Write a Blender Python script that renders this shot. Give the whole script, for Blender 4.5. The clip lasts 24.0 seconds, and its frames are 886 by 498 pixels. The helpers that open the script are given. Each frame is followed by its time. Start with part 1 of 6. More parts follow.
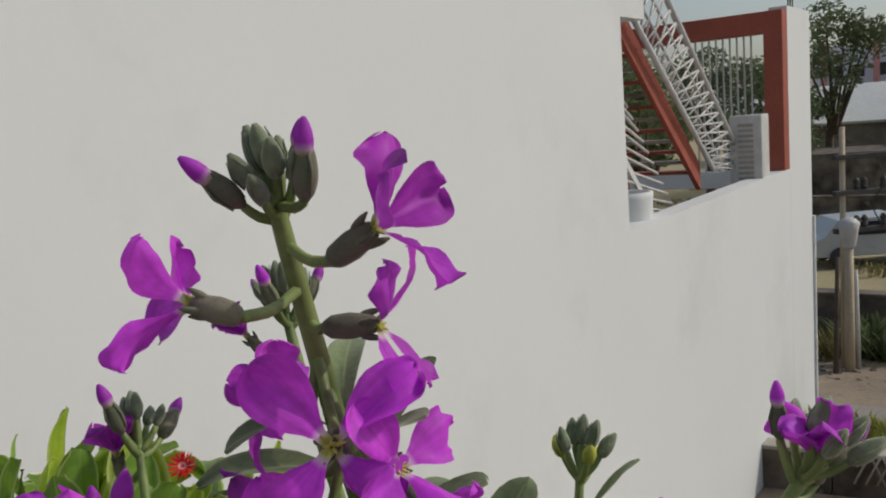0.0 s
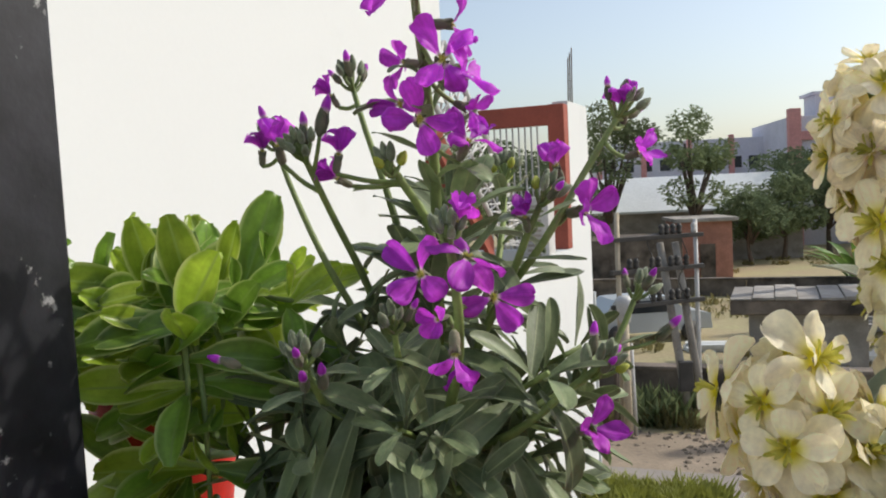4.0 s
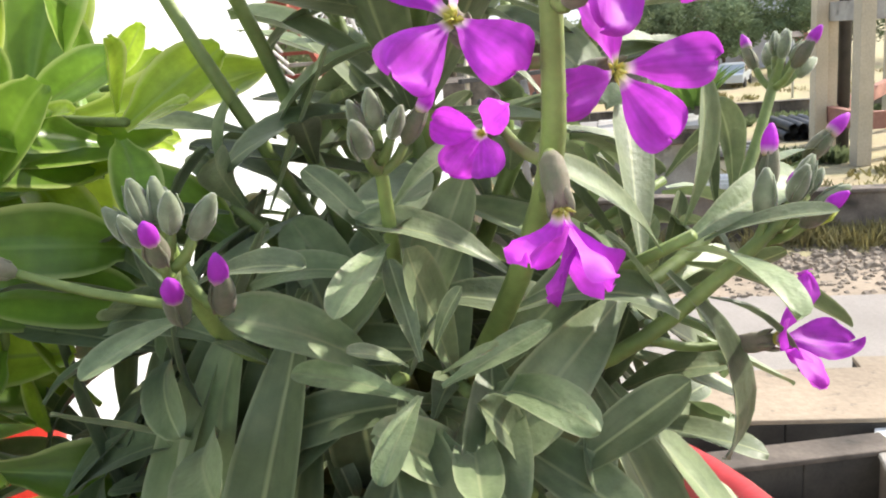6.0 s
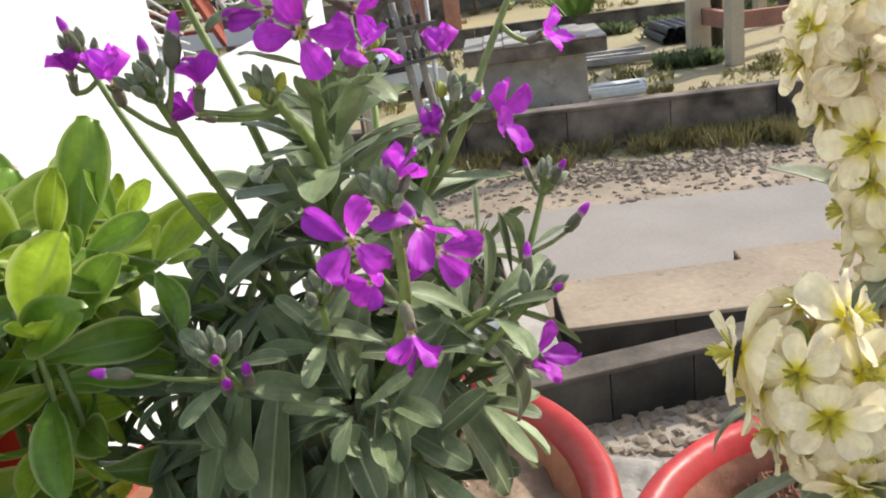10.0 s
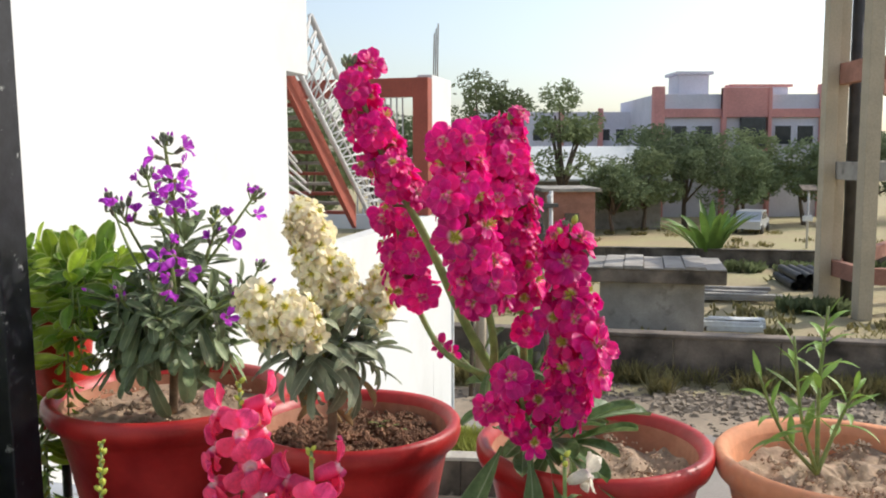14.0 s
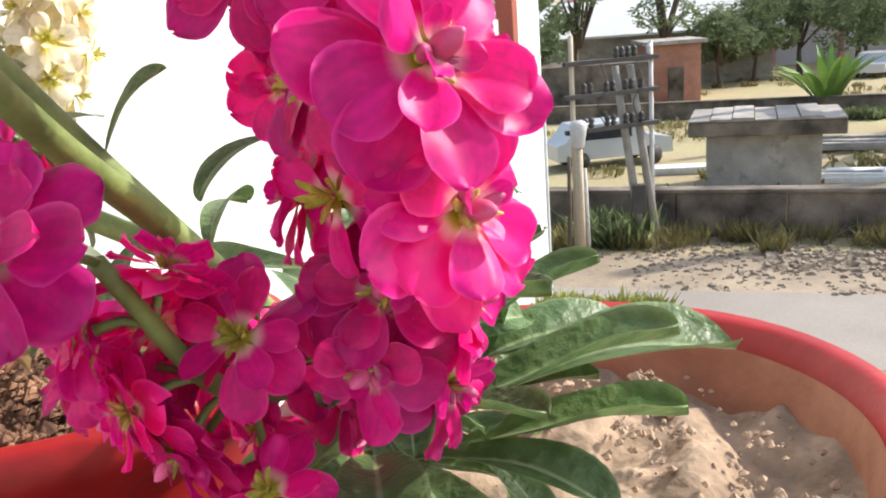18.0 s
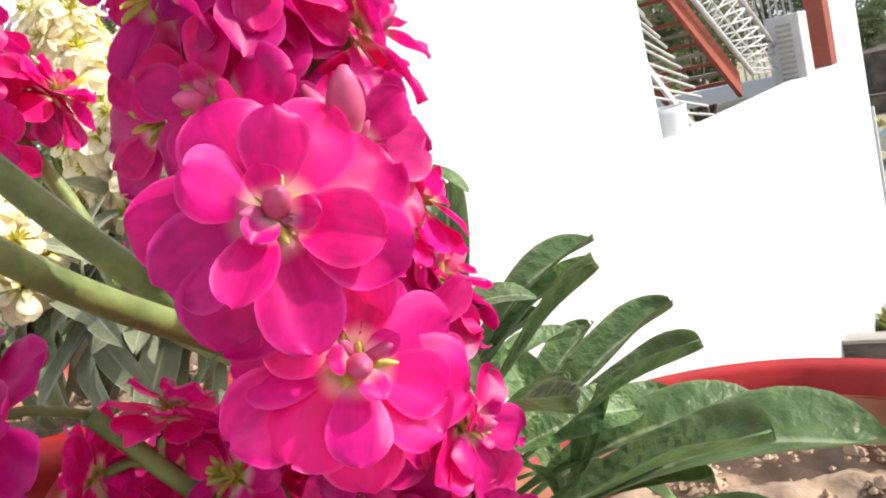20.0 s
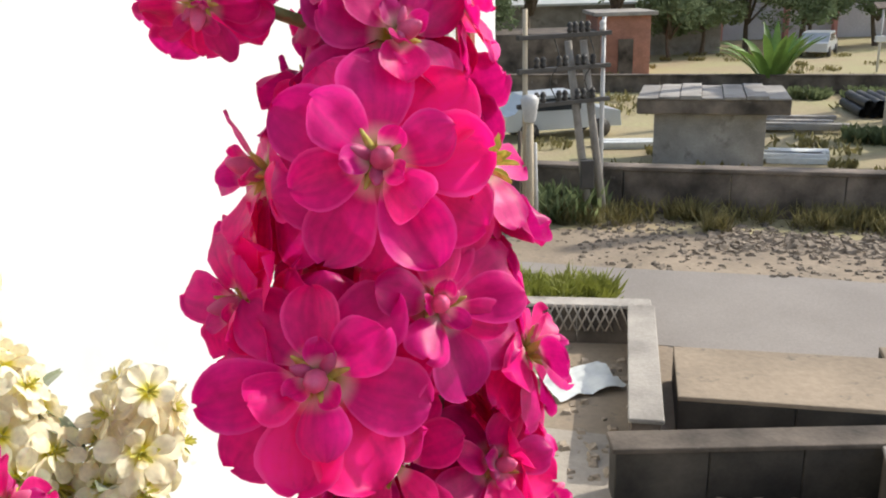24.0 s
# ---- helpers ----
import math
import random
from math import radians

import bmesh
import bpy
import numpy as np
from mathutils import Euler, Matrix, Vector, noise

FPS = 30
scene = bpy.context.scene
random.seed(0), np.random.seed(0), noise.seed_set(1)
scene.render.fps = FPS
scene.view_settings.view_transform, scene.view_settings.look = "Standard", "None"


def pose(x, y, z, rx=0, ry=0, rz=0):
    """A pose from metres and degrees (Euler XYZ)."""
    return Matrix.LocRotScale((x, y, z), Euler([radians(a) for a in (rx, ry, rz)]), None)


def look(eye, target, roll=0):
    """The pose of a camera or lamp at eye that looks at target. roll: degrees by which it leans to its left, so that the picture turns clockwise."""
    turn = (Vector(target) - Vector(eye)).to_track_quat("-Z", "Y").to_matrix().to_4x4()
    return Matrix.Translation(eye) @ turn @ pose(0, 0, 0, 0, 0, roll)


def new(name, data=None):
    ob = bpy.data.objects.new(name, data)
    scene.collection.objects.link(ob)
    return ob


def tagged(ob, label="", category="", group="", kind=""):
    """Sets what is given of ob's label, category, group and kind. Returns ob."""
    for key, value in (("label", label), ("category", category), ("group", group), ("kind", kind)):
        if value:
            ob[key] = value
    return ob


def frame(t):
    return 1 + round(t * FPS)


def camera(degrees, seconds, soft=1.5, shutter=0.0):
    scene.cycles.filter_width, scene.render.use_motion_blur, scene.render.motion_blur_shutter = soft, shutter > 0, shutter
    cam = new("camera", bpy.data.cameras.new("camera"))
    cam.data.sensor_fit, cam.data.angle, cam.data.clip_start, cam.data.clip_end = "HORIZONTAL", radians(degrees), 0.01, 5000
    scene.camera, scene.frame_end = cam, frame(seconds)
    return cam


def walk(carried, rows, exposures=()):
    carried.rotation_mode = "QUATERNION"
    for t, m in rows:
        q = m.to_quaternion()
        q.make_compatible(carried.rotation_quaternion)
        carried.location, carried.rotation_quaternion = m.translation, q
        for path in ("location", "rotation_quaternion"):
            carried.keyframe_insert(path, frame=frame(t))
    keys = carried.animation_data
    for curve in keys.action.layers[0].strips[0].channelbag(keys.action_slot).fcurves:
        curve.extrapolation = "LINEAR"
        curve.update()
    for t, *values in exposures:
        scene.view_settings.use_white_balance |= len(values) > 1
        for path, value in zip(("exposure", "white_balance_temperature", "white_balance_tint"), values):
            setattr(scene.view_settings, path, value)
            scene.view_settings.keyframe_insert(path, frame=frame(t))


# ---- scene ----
cam = camera(54.0, 24.0, soft=2.0)
PATH = [
    (0, (-0.117, 0.829, 4.926), (-0.798, 2.689, 4.646), -4.4),
    (0.5, (-0.121, 0.819, 4.926), (-0.818, 2.672, 4.641), -4.9),
    (1, (-0.125, 0.803, 4.907), (-0.817, 2.656, 4.612), -4.6),
    (1.5, (-0.137, 0.782, 4.886), (-0.801, 2.647, 4.605), -4.6),
    (2, (-0.135, 0.751, 4.864), (-0.622, 2.677, 4.634), -3.9),
    (2.5, (-0.141, 0.714, 4.848), (-0.563, 2.661, 4.661), -4.0),
    (4.5, (-0.161, 0.553, 4.802), (-0.341, 2.542, 4.691), -2.6),
    (5, (-0.183, 0.614, 4.803), (-0.335, 2.582, 4.476), -3.7),
    (5.5, (-0.206, 0.713, 4.776), (-0.188, 2.659, 4.314), -3.9),
    (6, (-0.213, 0.779, 4.773), (-0.122, 2.717, 4.291), -4.9),
    (6.5, (-0.207, 0.806, 4.784), (-0.076, 2.736, 4.277), -5.3),
    (7, (-0.204, 0.82, 4.801), (-0.022, 2.742, 4.278), -6.3),
    (7.5, (-0.21, 0.819, 4.814), (0.046, 2.725, 4.266), -8.9),
    (8, (-0.214, 0.81, 4.825), (0.107, 2.696, 4.241), -11.4),
    (8.5, (-0.21, 0.801, 4.836), (0.127, 2.678, 4.234), -12.4),
    (9, (-0.205, 0.794, 4.837), (0.125, 2.657, 4.188), -12.6),
    (9.5, (-0.204, 0.754, 4.841), (0.101, 2.595, 4.121), -11.4),
    (10, (-0.215, 0.641, 4.871), (0.077, 2.5, 4.194), -7.9),
    (10.5, (-0.198, 0.523, 4.895), (0.013, 2.438, 4.356), -5.0),
    (12.5, (0.011, 0.01, 4.909), (-0.118, 1.99, 4.657), -2.0),
    (13, (0.007, -0.089, 4.912), (0.065, 1.899, 4.697), -0.6),
    (13.5, (0.025, -0.12, 4.899), (0.108, 1.867, 4.684), -0.4),
    (14, (0.106, -0.109, 4.898), (0.162, 1.879, 4.686), -0.2),
    (14.5, (0.224, -0.09, 4.891), (0.016, 1.888, 4.682), -0.3),
    (15, (0.28, -0.026, 4.883), (-0.086, 1.928, 4.671), -0.6),
    (15.5, (0.226, 0.087, 4.858), (-0.009, 2.055, 4.588), -0.7),
    (16, (0.14, 0.226, 4.839), (0.265, 2.192, 4.49), -0.6),
    (16.5, (0.13, 0.299, 4.803), (0.344, 2.226, 4.314), -1.1),
    (17, (0.169, 0.354, 4.779), (0.246, 2.287, 4.269), -2.1),
    (17.5, (0.235, 0.448, 4.744), (0.167, 2.382, 4.24), -2.5),
    (19.5, (0.332, 0.535, 4.731), (-0.315, 2.386, 4.336), -12.7),
    (20, (0.35, 0.534, 4.743), (-0.519, 2.304, 4.412), -13.6),
    (20.5, (0.363, 0.533, 4.759), (-0.666, 2.224, 4.47), -15.8),
    (21, (0.367, 0.539, 4.782), (-0.681, 2.217, 4.484), -17.2),
    (21.5, (0.342, 0.545, 4.811), (-0.534, 2.304, 4.442), -17.5),
    (22, (0.298, 0.56, 4.836), (-0.289, 2.407, 4.344), -13.1),
    (22.5, (0.277, 0.567, 4.86), (-0.03, 2.461, 4.297), -9.8),
    (23, (0.258, 0.554, 4.89), (0.158, 2.457, 4.284), -5.1),
    (23.5, (0.231, 0.557, 4.907), (0.155, 2.458, 4.29), -3.9),
    (24, (0.208, 0.572, 4.925), (0.145, 2.482, 4.336), -1.7),
]
EXPO = [(0, -1.10), (1.0, -1.12), (1.5, -1.02), (2, -0.82), (2.5, -0.5), (4.5, -0.22), (5, 0.06), (6, 0.88), (6.5, 0.65), (7, 0.42), (8, 0.15), (8.5, 0.10), (10, 0.28), (10.5, 0.28), (12.5, -0.48), (13, -0.3), (14, -0.02), (15, -0.2), (16, 0.15), (17, 0.45), (17.5, 0.55), (19.5, 0.6), (20, 0.38), (20.5, 0.2), (21, 0.0), (22, 0.05), (23, 0.03), (24, 0.06)]
walk(cam, [(t, look(eye, target, roll)) for t, eye, target, roll in PATH], EXPO)

# ---- light ----
SUN_DIR = Vector((0.72, 0.30, 0.63)).normalized()
world = bpy.data.worlds.new("sky")
scene.world = world
world.use_nodes = True
wn = world.node_tree
sky = wn.nodes.new("ShaderNodeTexSky")
sky.sky_type = "NISHITA"
sky.sun_disc = False
sky.sun_elevation = math.asin(SUN_DIR.z)
sky.sun_rotation = math.atan2(SUN_DIR.x, SUN_DIR.y)
sky.air_density, sky.dust_density, sky.ozone_density = 1.1, 2.0, 1.6
bg = wn.nodes["Background"]
bg.inputs["Strength"].default_value = 0.20
haze = wn.nodes.new("ShaderNodeHueSaturation")
haze.inputs["Saturation"].default_value = 0.75
wn.links.new(sky.outputs[0], haze.inputs["Color"])
wn.links.new(haze.outputs[0], bg.inputs["Color"])
sun = new("sun", bpy.data.lights.new("sun", "SUN"))
sun.data.energy, sun.data.angle, sun.data.color = 3.7, radians(0.8), (1.0, 0.94, 0.85)
sun.matrix_world = look(SUN_DIR * 50, (0, 0, 0))


# ---- materials ----
def mat(name, base, rough=0.6, var=0.25, scale=20.0, bump=0.2, metal=0.0, spec=0.5, fine=120.0, trans=0.0, hue=0.0, second=None, mix_scale=6.0, rand=0.12, sheen=0.0, grain=0.35):
    """Two scales of colour variation and a fine relief; trans lets light through thin leaves and petals."""
    m = bpy.data.materials.new(name)
    m.use_nodes = True
    nt = m.node_tree
    N, L = nt.nodes, nt.links
    p = N["Principled BSDF"]
    tc = N.new("ShaderNodeTexCoord")
    n1 = N.new("ShaderNodeTexNoise")
    n1.inputs["Scale"].default_value, n1.inputs["Detail"].default_value = scale, 5
    n2 = N.new("ShaderNodeTexNoise")
    n2.inputs["Scale"].default_value, n2.inputs["Detail"].default_value = fine, 3
    L.new(tc.outputs["Object"], n1.inputs["Vector"])
    L.new(tc.outputs["Object"], n2.inputs["Vector"])
    ramp = N.new("ShaderNodeValToRGB")
    c = Vector(base)
    ramp.color_ramp.elements[0].position, ramp.color_ramp.elements[1].position = 0.3, 0.7
    ramp.color_ramp.elements[0].color = (*(c * (1 - var)), 1)
    ramp.color_ramp.elements[1].color = (*[min(1, v) for v in (second or c * (1 + var))], 1)
    L.new(n1.outputs["Fac"], ramp.inputs["Fac"])
    info = N.new("ShaderNodeObjectInfo")
    hsv = N.new("ShaderNodeHueSaturation")
    mr = N.new("ShaderNodeMapRange")
    mr.inputs["To Min"].default_value, mr.inputs["To Max"].default_value = 1 - rand, 1 + rand
    L.new(info.outputs["Random"], mr.inputs["Value"])
    L.new(mr.outputs[0], hsv.inputs["Value"])
    mix = N.new("ShaderNodeMixRGB")
    mix.blend_type = "MULTIPLY"
    mix.inputs["Fac"].default_value = grain
    L.new(ramp.outputs["Color"], mix.inputs["Color1"])
    L.new(n2.outputs["Fac"], mix.inputs["Color2"])
    gain = N.new("ShaderNodeMixRGB")
    gain.blend_type = "MULTIPLY"
    gain.inputs["Fac"].default_value = 1.0
    g = 1 / (1 - 0.5 * grain)
    gain.inputs["Color2"].default_value = (g, g, g, 1)
    L.new(mix.outputs["Color"], gain.inputs["Color1"])
    L.new(gain.outputs["Color"], hsv.inputs["Color"])
    L.new(hsv.outputs["Color"], p.inputs["Base Color"])
    p.inputs["Roughness"].default_value, p.inputs["Metallic"].default_value = rough, metal
    p.inputs["Specular IOR Level"].default_value = spec
    if sheen:
        p.inputs["Sheen Weight"].default_value = sheen
    if bump:
        b = N.new("ShaderNodeBump")
        b.inputs["Strength"].default_value, b.inputs["Distance"].default_value = bump, 0.3 / fine
        L.new(n2.outputs["Fac"], b.inputs["Height"])
        L.new(b.outputs["Normal"], p.inputs["Normal"])
    if trans:
        t = N.new("ShaderNodeBsdfTranslucent")
        L.new(hsv.outputs["Color"], t.inputs["Color"])
        ms = N.new("ShaderNodeMixShader")
        ms.inputs["Fac"].default_value = trans
        L.new(p.outputs[0], ms.inputs[1])
        L.new(t.outputs[0], ms.inputs[2])
        L.new(ms.outputs[0], N["Material Output"].inputs["Surface"])
    return m


def worn(m, colour, scale, lo, hi):
    """Patches where the paint is rubbed or splashed to another colour."""
    nt = m.node_tree
    N, L = nt.nodes, nt.links
    p = N["Principled BSDF"]
    src = p.inputs["Base Color"].links[0].from_socket
    tc = [n for n in N if n.bl_idname == "ShaderNodeTexCoord"][0]
    n = N.new("ShaderNodeTexNoise")
    n.inputs["Scale"].default_value, n.inputs["Detail"].default_value, n.inputs["Roughness"].default_value = scale, 6, 0.65
    L.new(tc.outputs["Object"], n.inputs["Vector"])
    r = N.new("ShaderNodeMapRange")
    r.inputs["From Min"].default_value, r.inputs["From Max"].default_value = lo, hi
    L.new(n.outputs["Fac"], r.inputs["Value"])
    mx = N.new("ShaderNodeMixRGB")
    mx.inputs["Color2"].default_value = (*colour, 1)
    L.new(src, mx.inputs["Color1"])
    L.new(r.outputs[0], mx.inputs["Fac"])
    L.new(mx.outputs[0], p.inputs["Base Color"])


M_WALL = mat("white_wall_paint", (0.67, 0.685, 0.675), 0.8, 0.02, 0.5, 0.02, fine=30, rand=0, grain=0.03)
M_CONC = mat("weathered_concrete", (0.34, 0.31, 0.27), 0.9, 0.3, 1.2, 0.5, fine=25, rand=0.1)
M_DARKC = mat("blackened_concrete", (0.085, 0.068, 0.052), 0.9, 0.5, 1.4, 0.5, fine=20, second=(0.23, 0.185, 0.145), rand=0.15)
M_EARTH = mat("dry_earth", (0.53, 0.41, 0.25), 0.95, 0.3, 0.35, 0.6, fine=6, second=(0.37, 0.34, 0.17), rand=0)
M_ROAD = mat("worn_asphalt", (0.275, 0.245, 0.215), 0.9, 0.12, 0.5, 0.4, fine=30, rand=0)
M_DRAIN = mat("near_black_concrete", (0.030, 0.026, 0.021), 0.9, 0.5, 1.6, 0.6, fine=25, second=(0.075, 0.065, 0.052), rand=0.2)
M_SAND = mat("sandy_verge", (0.31, 0.245, 0.175), 0.95, 0.2, 0.8, 0.5, fine=12, rand=0)
M_PAVE = mat("cement_yard", (0.36, 0.315, 0.26), 0.9, 0.2, 1.0, 0.4, fine=14, rand=0)
M_POT = mat("red_painted_clay", (0.38, 0.011, 0.012), 0.42, 0.25, 14, 0.2, fine=60, second=(0.52, 0.035, 0.03), rand=0.05, spec=0.4)
M_POTIN = mat("bare_clay", (0.45, 0.16, 0.09), 0.9, 0.25, 18, 0.4, fine=70, second=(0.52, 0.27, 0.17), rand=0.05)
M_TERRA = mat("terracotta_clay", (0.62, 0.27, 0.14), 0.85, 0.15, 12, 0.3, fine=70, rand=0.05)
M_SOIL = mat("dark_crumbly_soil", (0.11, 0.052, 0.028), 0.95, 0.5, 60, 0.9, fine=220, second=(0.29, 0.155, 0.09), rand=0.2)
M_SOILP = mat("pale_dry_soil", (0.37, 0.265, 0.18), 0.95, 0.3, 50, 0.8, fine=200, rand=0.2)
M_IRON = mat("black_painted_iron", (0.008, 0.009, 0.012), 0.5, 0.4, 40, 0.15, fine=220, spec=0.35, second=(0.020, 0.021, 0.026), rand=0)
M_RAIL = mat("grey_blue_painted_rail", (0.33, 0.36, 0.40), 0.5, 0.15, 20, 0.2, fine=120, rand=0)
M_RED = mat("oxide_red_paint", (0.33, 0.075, 0.045), 0.6, 0.15, 2, 0.2, fine=30, rand=0.05)
M_PINK = mat("salmon_pink_paint", (0.66, 0.30, 0.27), 0.8, 0.1, 0.5, 0.1, fine=8, rand=0)
M_LILAC = mat("lilac_grey_paint", (0.66, 0.64, 0.70), 0.8, 0.08, 0.5, 0.1, fine=8, rand=0)
M_GLASSD = mat("dark_window_glass", (0.04, 0.045, 0.05), 0.15, 0.2, 2, 0, rand=0.3)
M_TREE = mat("tree_leaf", (0.17, 0.215, 0.11), 0.8, 0.3, 0.8, 0, fine=3, spec=0.1, trans=0.45, rand=0.25)
M_BARK = mat("bark", (0.12, 0.09, 0.065), 0.9, 0.3, 8, 0.5, fine=40)
M_STEEL = mat("painted_steel_light", (0.55, 0.54, 0.52), 0.5, 0.1, 6, 0.1, fine=40)
M_COL = mat("new_concrete_column", (0.50, 0.42, 0.30), 0.85, 0.12, 1.0, 0.3, fine=20, rand=0.05)
M_GRASS = mat("dry_weeds", (0.22, 0.185, 0.075), 0.9, 0.4, 3, 0, fine=10, second=(0.34, 0.30, 0.12), trans=0.2, rand=0.2)
M_BRICK = mat("old_red_brick", (0.36, 0.17, 0.12), 0.9, 0.2, 1.5, 0.3, fine=12, rand=0.1)
M_ROOFW = mat("pale_sheet_roof", (0.66, 0.68, 0.66), 0.6, 0.05, 0.5, 0.1, fine=8, rand=0)
M_DKPIPE = mat("dark_iron_pipe", (0.05, 0.045, 0.04), 0.6, 0.3, 3, 0.2, fine=20)
M_RUBBLE = mat("pale_rubble", (0.29, 0.235, 0.175), 0.95, 0.35, 8, 0.3, fine=30, rand=0.3)
M_CAR = mat("silver_car_paint", (0.55, 0.58, 0.60), 0.3, 0.05, 1, 0, metal=0.3, rand=0.1)
M_TREE2 = mat("pale_tree_leaf", (0.19, 0.23, 0.11), 0.8, 0.3, 0.8, 0, fine=3, spec=0.1, trans=0.45, rand=0.2)
worn(M_IRON, (0.30, 0.30, 0.29), 55, 0.64, 0.70)
worn(M_POT, (0.58, 0.15, 0.12), 22, 0.70, 0.9)
worn(M_TERRA, (0.62, 0.40, 0.28), 14, 0.52, 0.75)
worn(M_DARKC, (0.30, 0.265, 0.22), 2.2, 0.62, 0.74)
worn(M_CONC, (0.16, 0.14, 0.12), 1.6, 0.56, 0.72)
worn(M_WALL, (0.56, 0.565, 0.54), 0.35, 0.55, 0.8)
worn(M_SAND, (0.24, 0.195, 0.145), 0.9, 0.50, 0.70)
worn(M_SAND, (0.13, 0.115, 0.09), 3.5, 0.60, 0.72)
worn(M_RAIL, (0.20, 0.19, 0.18), 30, 0.58, 0.66)
M_BUSH = mat("yellow_green_leaf", (0.30, 0.32, 0.06), 0.7, 0.3, 3, 0, fine=10, trans=0.3, rand=0.2)
M_BANANA = mat("banana_leaf", (0.14, 0.24, 0.05), 0.5, 0.25, 1.0, 0, fine=4, trans=0.3, rand=0.2)

# ---- mesh helpers ----
class MB:
    """Collects vertices and faces of one mesh."""

    def __init__(self):
        self.v, self.f, self.s, self.c = [], [], [], []

    def add(self, v, f, smooth=True, across=None):
        """across: for each vertex of a leaf or petal its place across it (-1 to 1), along it (0 to 1), and a seed."""
        k = len(self.v)
        if across:
            self.c += [(0, 0, 0)] * (k - len(self.c)) + across
        self.v += [tuple(p) for p in v]
        self.f += [tuple(i + k for i in q) for q in f]
        self.s += [smooth] * len(f)
        return self

    def box(self, a, b, m=None, bevel=0.0):
        (x0, y0, z0), (x1, y1, z1) = a, b
        if bevel:
            o = bevel
            bm = bmesh.new()
            bmesh.ops.create_cube(bm, size=1)
            bmesh.ops.scale(bm, vec=(x1 - x0, y1 - y0, z1 - z0), verts=bm.verts)
            bmesh.ops.translate(bm, vec=((x0 + x1) / 2, (y0 + y1) / 2, (z0 + z1) / 2), verts=bm.verts)
            bmesh.ops.bevel(bm, geom=bm.edges[:], offset=o, segments=2, affect="EDGES", profile=0.5)
            bm.verts.index_update()
            v = [x.co.copy() for x in bm.verts]
            f = [[x.index for x in q.verts] for q in bm.faces]
            bm.free()
        else:
            v = [Vector(p) for p in ((x0, y0, z0), (x1, y0, z0), (x1, y1, z0), (x0, y1, z0), (x0, y0, z1), (x1, y0, z1), (x1, y1, z1), (x0, y1, z1))]
            f = [(0, 3, 2, 1), (4, 5, 6, 7), (0, 1, 5, 4), (1, 2, 6, 5), (2, 3, 7, 6), (3, 0, 4, 7)]
        if m:
            v = [m @ p for p in v]
        return self.add(v, f, False)

    def tube(self, path, radii, n=8, caps=True):
        path = [Vector(p) for p in path]
        if not hasattr(radii, "__len__"):
            radii = [radii] * len(path)
        v, f = [], []
        up = Vector((0.3, 0.5, 0.81))
        for i, p in enumerate(path):
            d = (path[min(i + 1, len(path) - 1)] - path[max(i - 1, 0)]).normalized()
            x = d.cross(up)
            x = (x if x.length > 1e-4 else d.cross(Vector((1, 0, 0)))).normalized()
            y = d.cross(x)
            for k in range(n):
                a = 2 * math.pi * k / n
                v.append(p + radii[i] * (math.cos(a) * x + math.sin(a) * y))
        for i in range(len(path) - 1):
            for k in range(n):
                f.append((i * n + k, i * n + (k + 1) % n, (i + 1) * n + (k + 1) % n, (i + 1) * n + k))
        if caps:
            f.append(tuple(range(n))[::-1])
            f.append(tuple((len(path) - 1) * n + k for k in range(n)))
        return self.add(v, f)

    def lathe(self, profile, n=48, wob=0.0, seed=0):
        """Turns a profile of (radius, height) about z."""
        v, f = [], []
        for i, (r, z) in enumerate(profile):
            for k in range(n):
                a = 2 * math.pi * k / n
                q = r * (1 + wob * noise.noise((math.cos(a) * 2 + seed, math.sin(a) * 2, z * 6)))
                v.append((q * math.cos(a), q * math.sin(a), z))
        for i in range(len(profile) - 1):
            for k in range(n):
                f.append((i * n + k, i * n + (k + 1) % n, (i + 1) * n + (k + 1) % n, (i + 1) * n + k))
        return self.add(v, f)

    def mesh(self, name, material):
        me = bpy.data.meshes.new(name)
        me.from_pydata(self.v, [], self.f)
        me.polygons.foreach_set("use_smooth", self.s)
        me.materials.append(material)
        if self.c:
            co = self.c + [(0, 0, 0)] * (len(self.v) - len(self.c))
            me.attributes.new("blade_place", "FLOAT_VECTOR", "POINT").data.foreach_set("vector", [x for p in co for x in p])
        me.update()
        return me


def part(name, mb, material, parent=None, label="", m=None):
    """One mesh object, under a thing or a part."""
    me = mb if isinstance(mb, bpy.types.Mesh) else mb.mesh(name, material)
    ob = new(name, me)
    if parent:
        ob.parent = parent
    if m is not None:
        ob.matrix_basis = m
    if label:
        tagged(ob, label)
    return ob


def thing(name, label, category, place=(0, 0, 0), group="", kind="", turn=0.0):
    e = new(name)
    e.empty_display_size = 0.05
    e.matrix_basis = pose(*place, 0, 0, turn)
    return tagged(e, label, category, group, kind)


def blend(a, b, t):
    return Vector(a) * (1 - t) + Vector(b) * t


def curve(points, n):
    """n+1 points along a smooth line through the given ones."""
    pts = [Vector(p) for p in points]
    pts = [2 * pts[0] - pts[1]] + pts + [2 * pts[-1] - pts[-2]]
    out = []
    for k in range(n + 1):
        u = k / n * (len(pts) - 3)
        i = min(int(u), len(pts) - 4)
        t = u - i
        a, b, c, d = pts[i : i + 4]
        out.append(0.5 * ((2 * b) + (c - a) * t + (2 * a - 5 * b + 4 * c - d) * t * t + (3 * b - a - 3 * c + d) * t ** 3))
    return out


